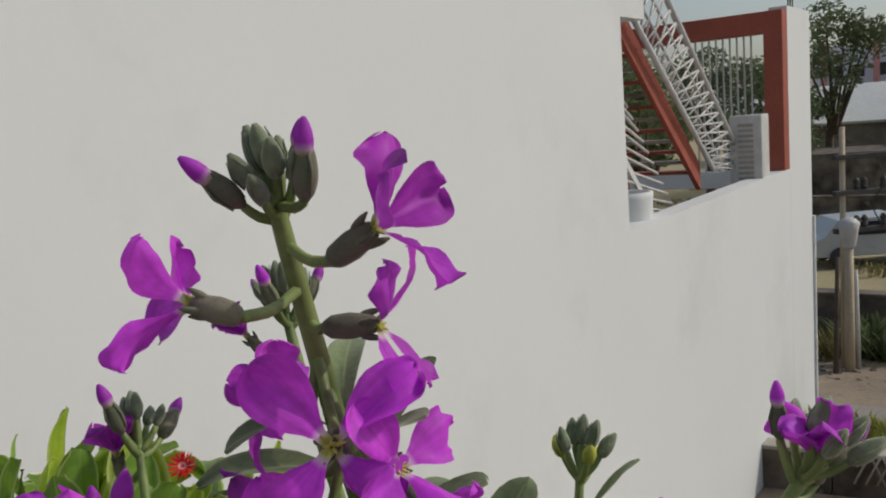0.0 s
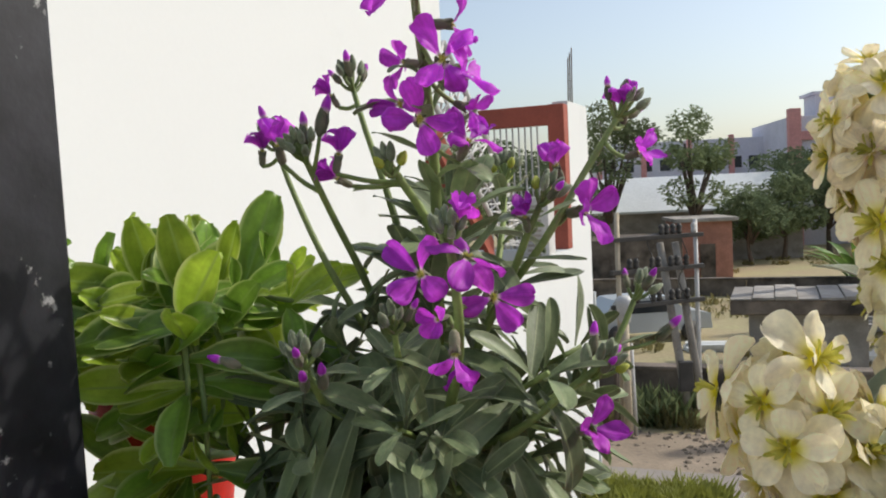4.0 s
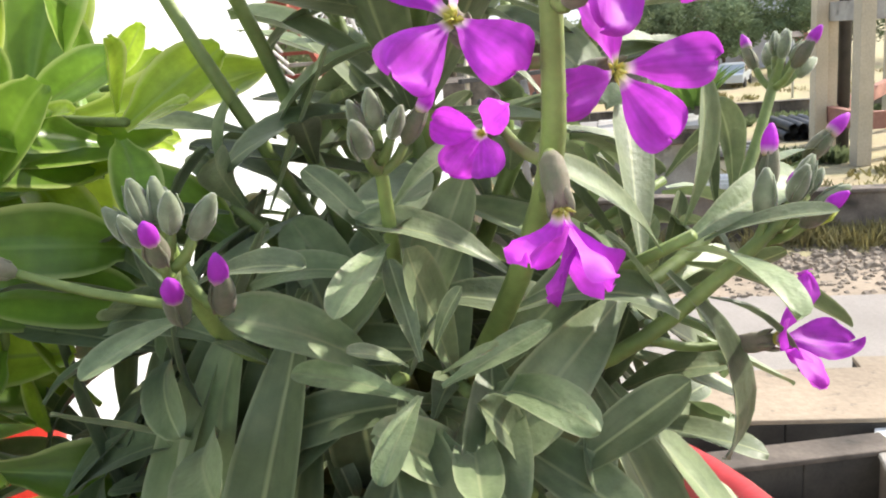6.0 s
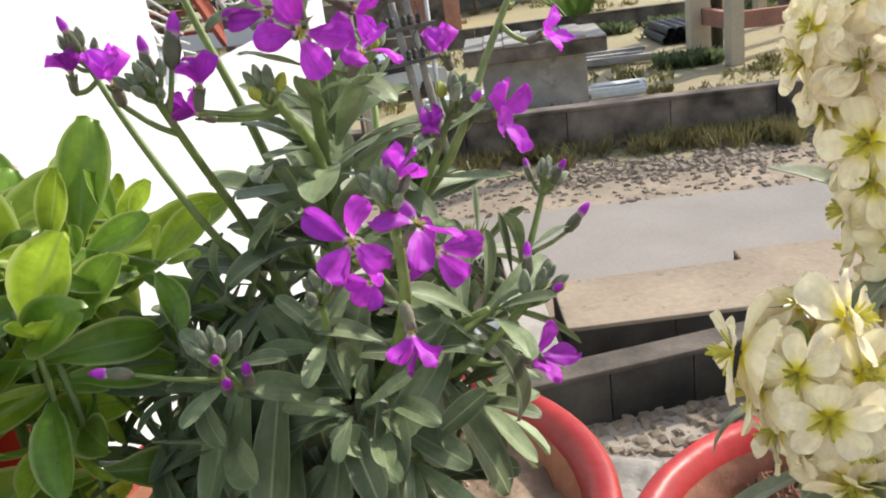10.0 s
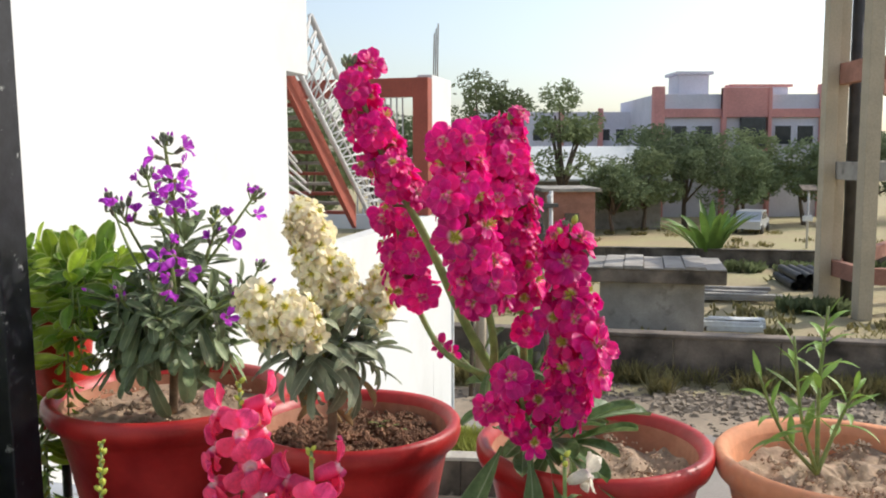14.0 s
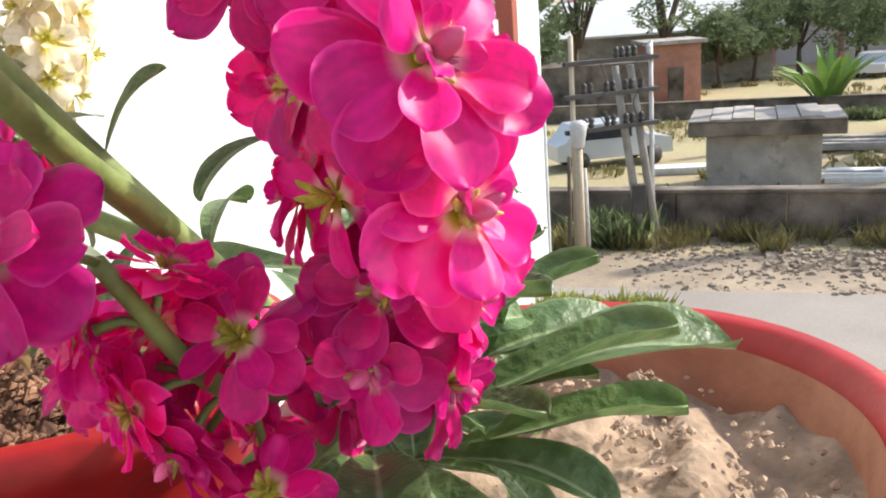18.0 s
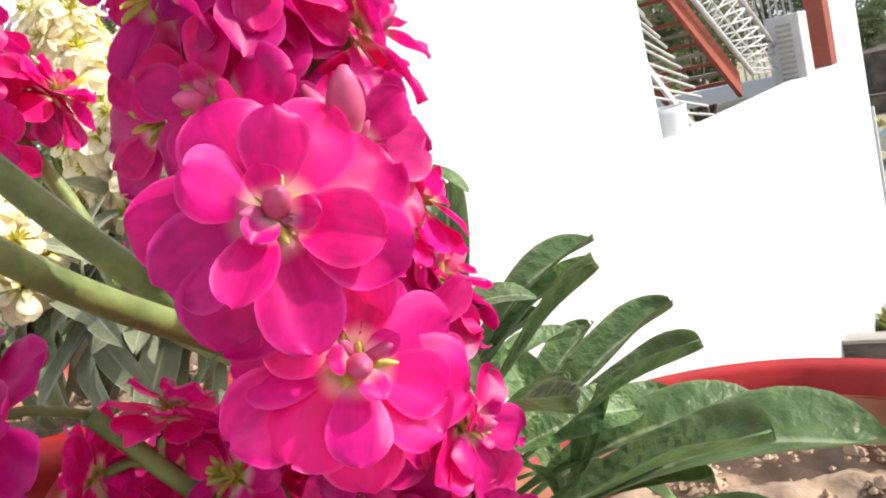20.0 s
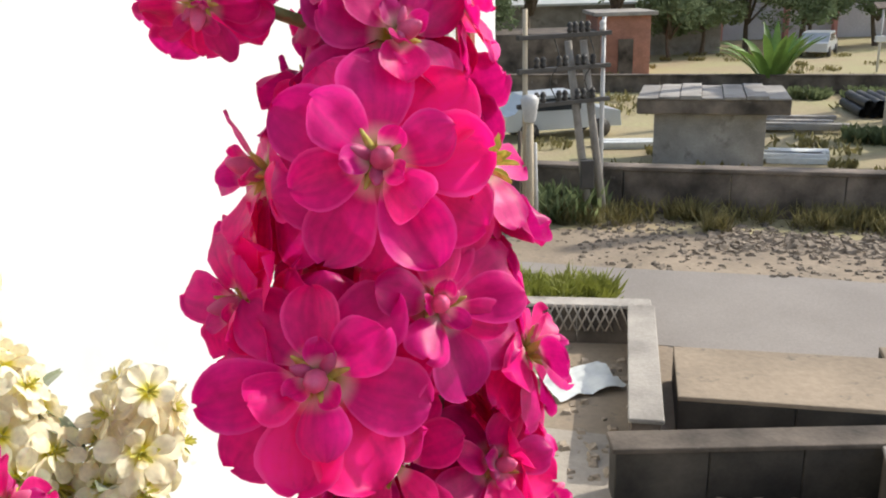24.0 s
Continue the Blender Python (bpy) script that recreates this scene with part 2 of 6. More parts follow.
def blade(length, width, bend=0.4, cup=0.25, wave=0.0, peak=0.6, tip=1.0, nl=9, nw=4, seed=0, claw=0.0, twist=0.0):
    """A leaf or petal that grows along +y with its upper face to +z. bend: droop in radians along it; peak: where it is widest."""
    mb = MB()
    v, f = [], []
    x0 = Vector((0, 0, 0))
    ang = 0.0
    for i in range(nl + 1):
        t = i / nl
        if claw and t < claw:
            w = 0.16 + 0.2 * t / claw
        else:
            s = (t - claw) / (1 - claw)
            if s < peak:
                w = 0.30 + 0.70 * math.sin(s / peak * math.pi / 2) if not claw else 0.36 + 0.64 * math.sin(s / peak * math.pi / 2)
            else:
                w = max(0.0, math.cos((s - peak) / (1 - peak) * math.pi / 2)) ** (0.62 * tip)
        w = max(w, 0.05) * width / 2
        c, sn = math.cos(ang), math.sin(ang)
        for j in range(nw + 1):
            q = 2 * j / nw - 1
            zz = cup * w * (q * q) + wave * width * noise.noise((q * 1.4 + seed * 3.1, t * 3.2, seed * 1.7))
            yy = -0.12 * w * (1 - q * q) * 0 + (0.06 * length * (abs(q) - 0.6) * (t > 0.94))
            px = q * w * math.cos(twist * t)
            pz = zz + q * w * math.sin(twist * t)
            v.append((px, x0.y + yy * c - pz * sn * -1 * 0 - pz * sn, x0.z + pz * c + yy * sn))
        step = length / nl
        ang = -bend * (t + 0.5 / nl) ** 1.2
        x0 = x0 + Vector((0, math.cos(ang) * step, math.sin(ang) * step))
    for i in range(nl):
        for j in range(nw):
            k = i * (nw + 1) + j
            f.append((k, k + 1, k + nw + 2, k + nw + 1))
    mb.add(v, f, across=[(2 * j / nw - 1, i / nl, (seed * 0.37) % 7) for i in range(nl + 1) for j in range(nw + 1)])
    return mb


def moved(dst, src, m):
    dst.add([m @ Vector(p) for p in src.v], src.f, across=list(src.c))
    return dst


def aim_y(pos, d, up, scale=1.0):
    """A pose at pos whose y axis runs along d and whose z axis leans to up."""
    y = Vector(d).normalized()
    z = Vector(up) - Vector(up).dot(y) * y
    if z.length < 1e-4:
        z = y.orthogonal()
    z.normalize()
    x = y.cross(z)
    m = Matrix(((x.x, y.x, z.x, 0), (x.y, y.y, z.y, 0), (x.z, y.z, z.z, 0), (0, 0, 0, 1)))
    return Matrix.Translation(pos) @ m @ Matrix.Scale(scale, 4)


def aim_z(pos, d, spin=0.0, scale=1.0):
    """A pose at pos whose z axis runs along d."""
    q = Vector(d).normalized().to_track_quat("Z", "Y").to_matrix().to_4x4()
    return Matrix.Translation(pos) @ q @ Matrix.Rotation(spin, 4, "Z") @ Matrix.Scale(scale, 4)

# ---- setting ----
G = -0.2  # street level
LEDGE = 4.36  # top of the balcony wall
ROW = -14.5  # turn of the balcony edge and the street
RU = Vector((math.cos(radians(ROW)), math.sin(radians(ROW)), 0))
RN = Vector((-RU.y, RU.x, 0))


def street(u, n, z=G):
    """A place by its run along the street and its distance across it."""
    return RU * u + RN * n + Vector((0, 0, z))


SM = Matrix.Rotation(radians(ROW), 4, "Z")


def strip(name, material, n0, n1, u0, u1, z0, z1, label, category, wob=0.0, seg=1):
    mb = MB()
    v, f = [], []
    for i in range(seg + 1):
        u = u0 + (u1 - u0) * i / seg
        a = wob * noise.noise((u * 0.35, n0, 1.0))
        b = wob * noise.noise((u * 0.35, n1, 7.0))
        v += [street(u, n0 + a, z0), street(u, n0 + a, z1), street(u, n1 + b, z1), street(u, n1 + b, z0)]
    for i in range(seg):
        k = 4 * i
        f += [(k, k + 4, k + 5, k + 1), (k + 1, k + 5, k + 6, k + 2), (k + 2, k + 6, k + 7, k + 3)]
    f += [(0, 1, 2, 3), (4 * seg + 3, 4 * seg + 2, 4 * seg + 1, 4 * seg)]
    mb.add(v, f, False)
    return tagged(part(name, mb, material), label, category, kind="structure")


gm = MB()
gm.add([(-900, -80, G), (1200, -80, G), (1200, 2500, G), (-900, 2500, G)], [(0, 1, 2, 3)], False)
tagged(part("ground", gm, M_EARTH), "dry sandy earth with patches of sparse grass", "ground", kind="structure")
strip("road", M_ROAD, 12.5, 16.0, -60, 80, G - 0.3, G + 0.02, "worn grey asphalt street with sandy edges", "road", 0.25, 120)
strip("pavement", M_SAND, 9.6, 12.6, -60, 80, G - 0.3, G + 0.012, "pale sandy verge beside the street", "verge", 0.3, 120)
strip("pavement", M_SAND, 15.8, 18.6, -60, 80, G - 0.3, G + 0.008, "pale sandy far verge with litter and gravel", "verge", 0.4, 120)
strip("pavement", M_PAVE, -6.0, 9.8, -3.2, 40, G - 0.3, G + 0.016, "pale cracked cement yard below the balcony", "yard", 0.0, 1)

# ---- neighbour's white house: a long side wall that runs away from the balcony ----
HO = Vector((-1.21, 8.8, 0))
HD = Vector((0.274, 0.961, 0)).normalized()
HN = Vector((HD.y, -HD.x, 0))  # towards the street
HM = Matrix(((HD.x, -HN.x, 0, HO.x), (HD.y, -HN.y, 0, HO.y), (0, 0, 1, 0), (0, 0, 0, 1)))  # (along, inwards, up)


def hbox(mb, s0, s1, v0, v1, z0, z1, bevel=0.0):
    return mb.box((s0, v0, z0), (s1, v1, z1), HM, bevel)


house = thing("house", "white-plastered house with an open staircase bay", "house", kind="")
for box in ((-14, 0.0, 0, 0.25, G, 10.5), (5.66, 6.95, 0.0, 0.25, G, 6.22), (0.0, 0.54, 0.0, 0.25, 5.76, 10.5), (-14, -6, 0.25, 8, G, 10.4), (-6, 0.3, 5.0, 5.25, G, 10.4)):
    mb = MB()
    hbox(mb, *box)
    part("wall", mb, M_WALL, house)
mb = MB()
q = [(0, 0.001, G), (5.66, 0.001, G), (5.66, 0.001, 3.94), (0, 0.001, 3.845)]
mb.add([HM @ Vector(p) for p in q] + [HM @ Vector((p[0], 0.25, p[2])) for p in q], [(0, 1, 2, 3), (7, 6, 5, 4), (0, 4, 5, 1), (1, 5, 6, 2), (2, 6, 7, 3), (3, 7, 4, 0)], False)
part("wall", mb, M_WALL, house, "parapet below the open bay")
mb = MB()
hbox(mb, 6.95, 7.0, -0.04, 0.3, G, 3.1, 0.01)
part("corner_pier", mb, M_WALL, house)
mb = MB()
hbox(mb, -6, 7, 0.25, 5.0, 2.9, 3.05)
part("floor_slab", mb, M_CONC, house)
# red frame at the far end of the bay
mb = MB()
hbox(mb, 5.40, 5.66, 0.002, 0.26, 3.94, 6.16, 0.01)
part("red_post", mb, M_RED, house)
mb = MB()
hbox(mb, 5.42, 5.66, 0.26, 4.6, 5.86, 6.16, 0.01)
part("red_beam", mb, M_RED, house)
for i in range(9):
    mb = MB()
    hbox(mb, 5.5, 5.53, 0.45 + 0.1 * i, 0.47 + 0.1 * i, 3.9, 5.86)
    part("window_bar", mb, M_STEEL, house)
mb = MB()
hbox(mb, 5.42, 5.66, 0.26, 4.6, 3.7, 3.94, 0.01)
part("window_sill", mb, M_WALL, house)
for k in range(3):
    mb = MB()
    mb.tube([HM @ Vector((6.2 + 0.13 * k, 0.12, 6.2)), HM @ Vector((6.2 + 0.13 * k, 0.1, 6.95 + 0.1 * k))], 0.012, 6)
    part("rebar", mb, M_BARK, house)

# staircase with a lattice railing behind the parapet
stair = thing("staircase", "red-painted steel staircase with a white lattice railing", "staircase")


def hbar(a, b, v, half, thick, name, material):
    """A slanting flat bar of the staircase."""
    mb = MB()
    q = [Vector((a[0], v, a[1] - half)), Vector((b[0], v, b[1] - half)), Vector((b[0], v, b[1] + half)), Vector((a[0], v, a[1] + half))]
    mb.add([HM @ p for p in q] + [HM @ (p + Vector((0, thick, 0))) for p in q], [(0, 1, 2, 3), (7, 6, 5, 4), (0, 4, 5, 1), (1, 5, 6, 2), (2, 6, 7, 3), (3, 7, 4, 0)], False)
    return part(name, mb, material, stair)


hbar((0.95, 6.0), (3.35, 4.05), 0.50, 0.16, 0.06, "stringer", M_RED)
hbar((0.95, 6.0), (3.35, 4.05), 1.45, 0.16, 0.06, "stringer", M_RED)
for k in range(14):
    t = (k + 0.5) / 14
    s, z = 0.95 + 2.4 * t, 6.0 - 1.95 * t
    mb = MB()
    hbox(mb, s - 0.12, s + 0.12, 0.57, 1.45, z - 0.02, z + 0.02)
    part("tread", mb, M_RED if k % 2 else M_CONC, stair)
ra, rb, la, lb = Vector((1.60, 0.40, 6.56)), Vector((4.9, 0.40, 4.03)), Vector((1.15, 0.40, 5.92)), Vector((3.53, 0.40, 4.14))
for q0, q1, r in ((ra, rb, 0.04), (la, lb, 0.035), (ra.lerp(la, 0.35), rb.lerp(lb, 0.35), 0.018), (ra.lerp(la, 0.68), rb.lerp(lb, 0.68), 0.018)):
    mb = MB()
    mb.tube([HM @ q0, HM @ q1], r, 6)
    part("rail", mb, M_STEEL, stair)
for k in range(20):
    t = k / 19
    for t2 in (min(1, t + 0.05), max(0, t - 0.05)):
        mb = MB()
        mb.tube([HM @ ra.lerp(rb, t), HM @ la.lerp(lb, t2)], 0.014, 5)
        part("baluster", mb, M_STEEL, stair)
# the lower flight turns back: treads with a zigzag of pale bars before them
for k in range(16):
    z = 3.5 + 0.155 * k
    mb = MB()
    hbox(mb, 0.55, 0.75 + 2.6 * max(0.12, 1 - k / 15), 1.9, 2.3, z, z + 0.05)
    part("tread", mb, M_RED if k % 3 else M_DARKC, stair)
for k in range(15):
    a, b = Vector((0.55 + 0.12 * (k % 2), 0.62, 5.7 - 0.15 * k)), Vector((1.35 + 0.13 * k, 0.62, 5.1 - 0.13 * k))
    mb = MB()
    mb.tube([HM @ a, HM @ b], 0.018, 5)
    part("zigzag_bar", mb, M_STEEL, stair)
hbar((0.5, 5.2), (2.2, 3.6), 0.60, 0.05, 0.04, "lower_rail", M_STEEL)

unit = thing("air_conditioner", "pale grey outdoor air-conditioner unit with a grille", "appliance")
mb = MB()
hbox(mb, 4.4, 4.75, 0.03, 0.46, 3.05, 4.76, 0.02)
part("casing", mb, M_STEEL, unit)
for k in range(14):
    mb = MB()
    hbox(mb, 4.385, 4.40, 0.14, 0.34, 3.7 + 0.07 * k, 3.735 + 0.07 * k)
    part("grille_slat", mb, M_CONC, unit)
bucket = thing("water_tub", "white plastic tub behind the parapet wall", "tub", tuple(HM @ Vector((0.75, 0.34, 3.05))))
mb = MB()
mb.lathe([(0.0, 0), (0.2, 0), (0.25, 1.02), (0.255, 1.08), (0.22, 1.08), (0.19, 0.05)], 24)
part("tub", mb, M_WALL, bucket)


# ---- walls along the street ----
def street_wall(name, n, u0, u1, h, thick, material, label, blocks=0.0, cap=True):
    w = thing(name, label, "wall", kind="structure")
    if blocks:
        count = max(1, int((u1 - u0) / blocks))
        for i in range(count):
            a, b = u0 + (u1 - u0) * i / count, u0 + (u1 - u0) * (i + 1) / count
            dz = 0.05 * noise.noise((i * 1.7, n, 3.1))
            mb = MB()
            mb.box((a + 0.008, n, G - 0.1), (b - 0.008, n + thick, G + h + dz), SM, 0.02)
            part("wall_panel", mb, material, w)
    else:
        mb = MB()
        mb.box((u0, n, G - 0.1), (u1, n + thick, G + h), SM, 0.02)
        part("wall_body", mb, material, w)
    if cap:
        mb = MB()
        mb.box((u0 - 0.05, n - 0.05, G + h - 0.02), (u1 + 0.05, n + thick + 0.05, G + h + 0.07), SM, 0.02)
        part("coping", mb, material, w)
    return w


street_wall("retaining_wall", 20.0, -6, 40, 1.0, 0.35, M_DARKC, "blackened old retaining wall beside the street", 2.3)
street_wall("field_wall", 41.5, -14, 40, 0.75, 0.3, M_DARKC, "low stained wall across the field", 4.0)


def low_wall(name, a, b, thick, z0, z1, material, label, cap=M_CONC, lip=0.03):
    """A wall along a line on the plan, with its coping."""
    w = thing(name, label, "wall", kind="structure")
    d = Vector((b[0] - a[0], b[1] - a[1], 0))
    m = Matrix.Translation((a[0], a[1], 0)) @ Matrix.Rotation(math.atan2(d.y, d.x), 4, "Z")
    count = max(1, round(d.length / 1.1))
    for i in range(count):
        mb = MB()
        mb.box((d.length * i / count + 0.004, 0, z0 - 0.1), (d.length * (i + 1) / count - 0.004, thick, z1 - 0.06), m, 0.015)
        part("wall_block", mb, material, w)
    mb = MB()
    mb.box((-lip, -lip, z1 - 0.06), (d.length + lip, thick + lip, z1), m, 0.015)
    part("coping", mb, cap, w)
    return w


low_wall("yard_wall", (-0.3, 12.62), (2.75, 12.25), 0.25, G, 0.42, M_DARKC, "grey weathered wall that closes the yard")
lattice = thing("lattice_screen", "grey cement lattice screen set in the yard wall", "screen")
for k in range(10):
    for d in (-1, 1):
        mb = MB()
        x = 1.15 + 0.13 * k
        mb.tube([(x, 12.40 - 0.118 * (x - 1.15), 0.42), (x + 0.18 * d, 12.40 - 0.118 * (x + 0.18 * d - 1.15), 0.02)], 0.016, 5)
        part("lattice_bar", mb, M_PAVE, lattice)
low_wall("side_wall", (2.2, 8.9), (2.78, 12.2), 0.32, G, 0.42, M_DARKC, "weathered side wall of the yard beside the drain", M_CONC)
# culverts and drain wall: near-black side blocks below paler tops
low_wall("culvert", (2.55, 9.66), (5.08, 9.18), 1.45, G, 0.30, M_DRAIN, "culvert slab with a sandy top and near-black sides", M_SAND, 0.0)
low_wall("drain_wall", (1.6, 8.25), (4.42, 8.3), 0.32, G, 0.46, M_DRAIN, "near-black old drain wall with a worn coping", M_DARKC)
low_wall("culvert", (5.1, 9.6), (12.0, 8.05), 1.4, G, 0.297, M_DRAIN, "culvert slab with near-black sides by the street", M_SAND, 0.0)
low_wall("pit_wall", (3.55, 5.0), (4.5, 8.35), 0.22, G, 0.44, M_DARKC, "old wall beside the rubbish pit", M_CONC)
# ---- store hut across the street ----
hut = thing("hut", "small grey cement store hut with a flat slab roof", "hut")
mb = MB()
mb.box((-1.0, 25.0, G), (1.9, 27.0, 1.35), SM, 0.02)
part("wall", mb, M_CONC, hut)
mb = MB()
mb.box((-1.45, 24.6, 1.35), (2.45, 27.4, 1.75), SM, 0.04)
part("roof", mb, M_DARKC, hut)

for k in range(7):
    mb = MB()
    a = -1.45 + 3.9 * k / 7
    mb.box((a + 0.01, 24.55, 1.75), (a + 3.9 / 7 - 0.01, 27.45, 1.79 + 0.03 * (k % 3)), SM, 0.01)
    part("roof_slab", mb, M_CONC, hut)


def stack(name, label, place, count, size, material, turn, spread=0.5, seed=0):
    e = thing(name, label, "building material", place, turn=turn)
    r = random.Random(seed)
    for i in range(count):
        mb = MB()
        x, y, z = r.uniform(-spread, spread) * 0.4, r.uniform(-spread, spread), 0.1 * (i // 3)
        mb.box((x - size[0] / 2, y - size[1] / 2, z), (x + size[0] / 2, y + size[1] / 2, z + size[2]), Matrix.Rotation(r.uniform(-0.08, 0.08), 4, "Z"), 0.01)
        part("slab", mb, material, e)
    return e


stack("slab_stack", "grey concrete planks piled beside the hut", (11.0, 30.4, G), 9, (3.4, 0.3, 0.12), M_CONC, -12, 0.9, 1)
stack("slab_stack", "pale stone slabs lying behind the hut", (9.3, 24.9, G), 6, (1.6, 0.4, 0.16), M_ROOFW, -14, 0.5, 2)
stack("slab_stack", "pale planks stacked on the bare earth", (5.2, 27.4, G), 5, (2.0, 0.35, 0.12), M_ROOFW, -4, 0.4, 3)

pipes = thing("pipe_pile", "pile of large dark drain pipes", "pipes", (15.1, 33.4, G), turn=80)
for i in range(9):
    mb = MB()
    y, z = -0.9 + 0.36 * (i % 5) + 0.18 * (i // 5), 0.18 + 0.3 * (i // 5)
    mb.tube([(-1.5, y, z), (1.5, y, z)], 0.17, 10, False)
    mb.tube([(-1.5, y, z), (1.5, y, z)], 0.13, 10, False)
    part("pipe", mb, M_DKPIPE, pipes)

# ---- building under construction: bare columns and beams ----
frame_house = thing("building_frame", "bare concrete frame of a building under construction", "building")
for x, y, w, z1, m in ((13.62, 28.4, 0.40, 13, M_COL), (14.06, 28.6, 0.38, 13, M_COL), (13.87, 26.2, 0.46, 13, M_COL), (20.6, 36.2, 0.44, 13, M_COL), (22.0, 34.0, 0.44, 13, M_COL), (17.2, 23.2, 0.4, 13, M_COL), (17.6, 28.0, 0.4, 13, M_COL), (22.5, 31.5, 0.42, 13, M_COL)):
    mb = MB()
    mb.box((x - w / 2, y - w / 2, G), (x + w / 2, y + w / 2, z1), None, 0.02)
    part("column", mb, m, frame_house)
mb = MB()
mb.tube([(14.62, 28.7, G), (14.62, 28.7, 13)], 0.2, 12)
part("dark_column", mb, M_DKPIPE, frame_house)
for z0, z1, m in ((0.9, 1.42, M_BRICK), (4.1, 4.68, M_CONC), (7.18, 7.85, M_BRICK)):
    for a, b in (((14.0, 28.6), (13.87, 26.2)), ((13.87, 26.2), (17.6, 25.2)), ((14.2, 28.6), (20.6, 36.2)), ((20.6, 36.1), (22.0, 34.0))):
        d = Vector((b[0] - a[0], b[1] - a[1], 0))
        mb = MB()
        mb.box((0, -0.14, z0), (d.length, 0.14, z1), Matrix.Translation((a[0], a[1], 0)) @ Matrix.Rotation(math.atan2(d.y, d.x), 4, "Z"), 0.01)
        part("beam", mb, m, frame_house)

# ---- transformer poles ----
poles = thing("transformer_frame", "pale steel poles with black cross-arms and insulators", "utility pole")
PA, PB = Vector((1.38, 18.4, 0)), Vector((3.08, 19.3, 0))
for (x, y), z1, r, lean, m in (((1.38, 18.4), 4.35, 0.055, 0.0, M_COL), ((3.08, 19.3), 4.12, 0.05, 0.0, M_STEEL), ((2.84, 19.15), 3.66, 0.085, -0.52, M_CONC), ((3.16, 19.2), 3.66, 0.085, -0.52, M_CONC), ((1.46, 18.2), 2.2, 0.085, 0.0, M_COL), ((1.20, 18.0), 2.0, 0.045, 0.05, M_BARK), ((1.62, 18.3), 1.7, 0.04, -0.04, M_STEEL)):
    mb = MB()
    mb.tube([(x, y, G), (x + lean * 0.5, y, (G + z1) / 2), (x + lean, y, z1)], [r * 1.1, r, r * 0.9], 10)
    part("pole", mb, m, poles)
for z in (3.80, 3.14, 2.44):
    mb = MB()
    d = (PB - PA).normalized()
    turn = Matrix.Rotation(math.atan2(d.y, d.x), 4, "Z")
    mb.box((-0.18, -0.06, -0.045), ((PB - PA).length + 0.15, 0.06, 0.045), Matrix.Translation(PA + Vector((0, -0.08, z))) @ turn, 0.008)
    part("cross_arm", mb, M_DKPIPE, poles)
    for t in (0.14, 0.22, 0.42, 0.50, 0.66, 0.74, 0.86) if z < 3.5 else (0.55, 0.62, 0.70, 0.78, 0.97):
        mb = MB()
        mb.lathe([(0.0, 0), (0.045, 0), (0.07, 0.06), (0.04, 0.09), (0.07, 0.15), (0.03, 0.22), (0, 0.22)], 8)
        part("insulator", mb, M_DKPIPE if t < 0.9 else M_STEEL, poles, m=Matrix.Translation(PA.lerp(PB, t) + Vector((0, -0.08, z + 0.045))))
for t in (0.35, 0.8):
    mb = MB()
    a = PA.lerp(PB, t)
    mb.tube(curve([a + Vector((0, -0.08, 3.78)), a + Vector((0.12, -0.16, 3.3)), a + Vector((-0.08, -0.12, 2.9)), a + Vector((0.1, -0.1, 2.46))], 10), 0.012, 5)
    part("cable", mb, M_DKPIPE, poles)
mb = MB()
mb.lathe([(0, 0), (0.10, 0), (0.12, 0.04), (0.17, 0.34), (0.19, 0.46), (0.12, 0.54), (0, 0.56)], 16)
part("transformer_drum", mb, M_STEEL, poles, "pale metal drum", m=Matrix.Translation((1.46, 18.2, 2.14)))
mb = MB()
mb.box((-0.14, -0.1, 0), (0.14, 0.1, 0.62), Matrix.Translation((2.75, 19.0, 0.55)), 0.02)
part("switch_box", mb, M_DKPIPE, poles)

solar = thing("solar_street_lamp", "thin pole with a small solar panel", "street lamp", (21.4, 46.8, G))
mb = MB()
mb.tube([(0, 0, 0), (0, 0, 3.3)], 0.06, 8)
part("pole", mb, M_STEEL, solar)
mb = MB()
mb.box((-0.45, -0.3, 0), (0.45, 0.3, 0.05), Matrix.Translation((0, 0, 3.3)) @ Matrix.Rotation(0.5, 4, "X"), 0.01)
part("solar_panel", mb, M_DARKC, solar)
mb = MB()
mb.box((-0.25, -0.12, 1.5), (0.25, 0.12, 1.8), None, 0.02)
part("battery_box", mb, M_WALL, solar)


def car(place, turn, label):
    e = thing("car", label, "car", place, turn=turn)
    mb = MB()
    prof = [(-2.0, 0.35), (-2.0, 0.85), (-1.7, 0.95), (-1.3, 1.45), (0.5, 1.5), (1.1, 1.0), (1.95, 0.85), (2.0, 0.35)]
    v = [(x, -0.8, z) for x, z in prof] + [(x, 0.8, z) for x, z in prof]
    n = len(prof)
    mb.add(v, [tuple(range(n)), tuple(range(2 * n - 1, n - 1, -1))] + [(i, n + i, n + (i + 1) % n, (i + 1) % n) for i in range(n)], False)
    part("car_body", mb, M_CAR, e)
    for y in (-0.81, 0.81):
        mb = MB()
        mb.box((-1.15, y - 0.01, 0.98), (0.55, y + 0.01, 1.38))
        part("side_window", mb, M_GLASSD, e)
        for x in (-1.25, 1.25):
            mb = MB()
            mb.tube([(x, y - 0.08, 0.32), (x, y + 0.08, 0.32)], 0.32, 16)
            part("wheel", mb, M_DKPIPE, e)
    mb = MB()
    mb.add([(0.52, -0.7, 1.46), (0.52, 0.7, 1.46), (1.1, 0.7, 1.03), (1.1, -0.7, 1.03)], [(0, 1, 2, 3)], False)
    part("windscreen", mb, M_GLASSD, e)
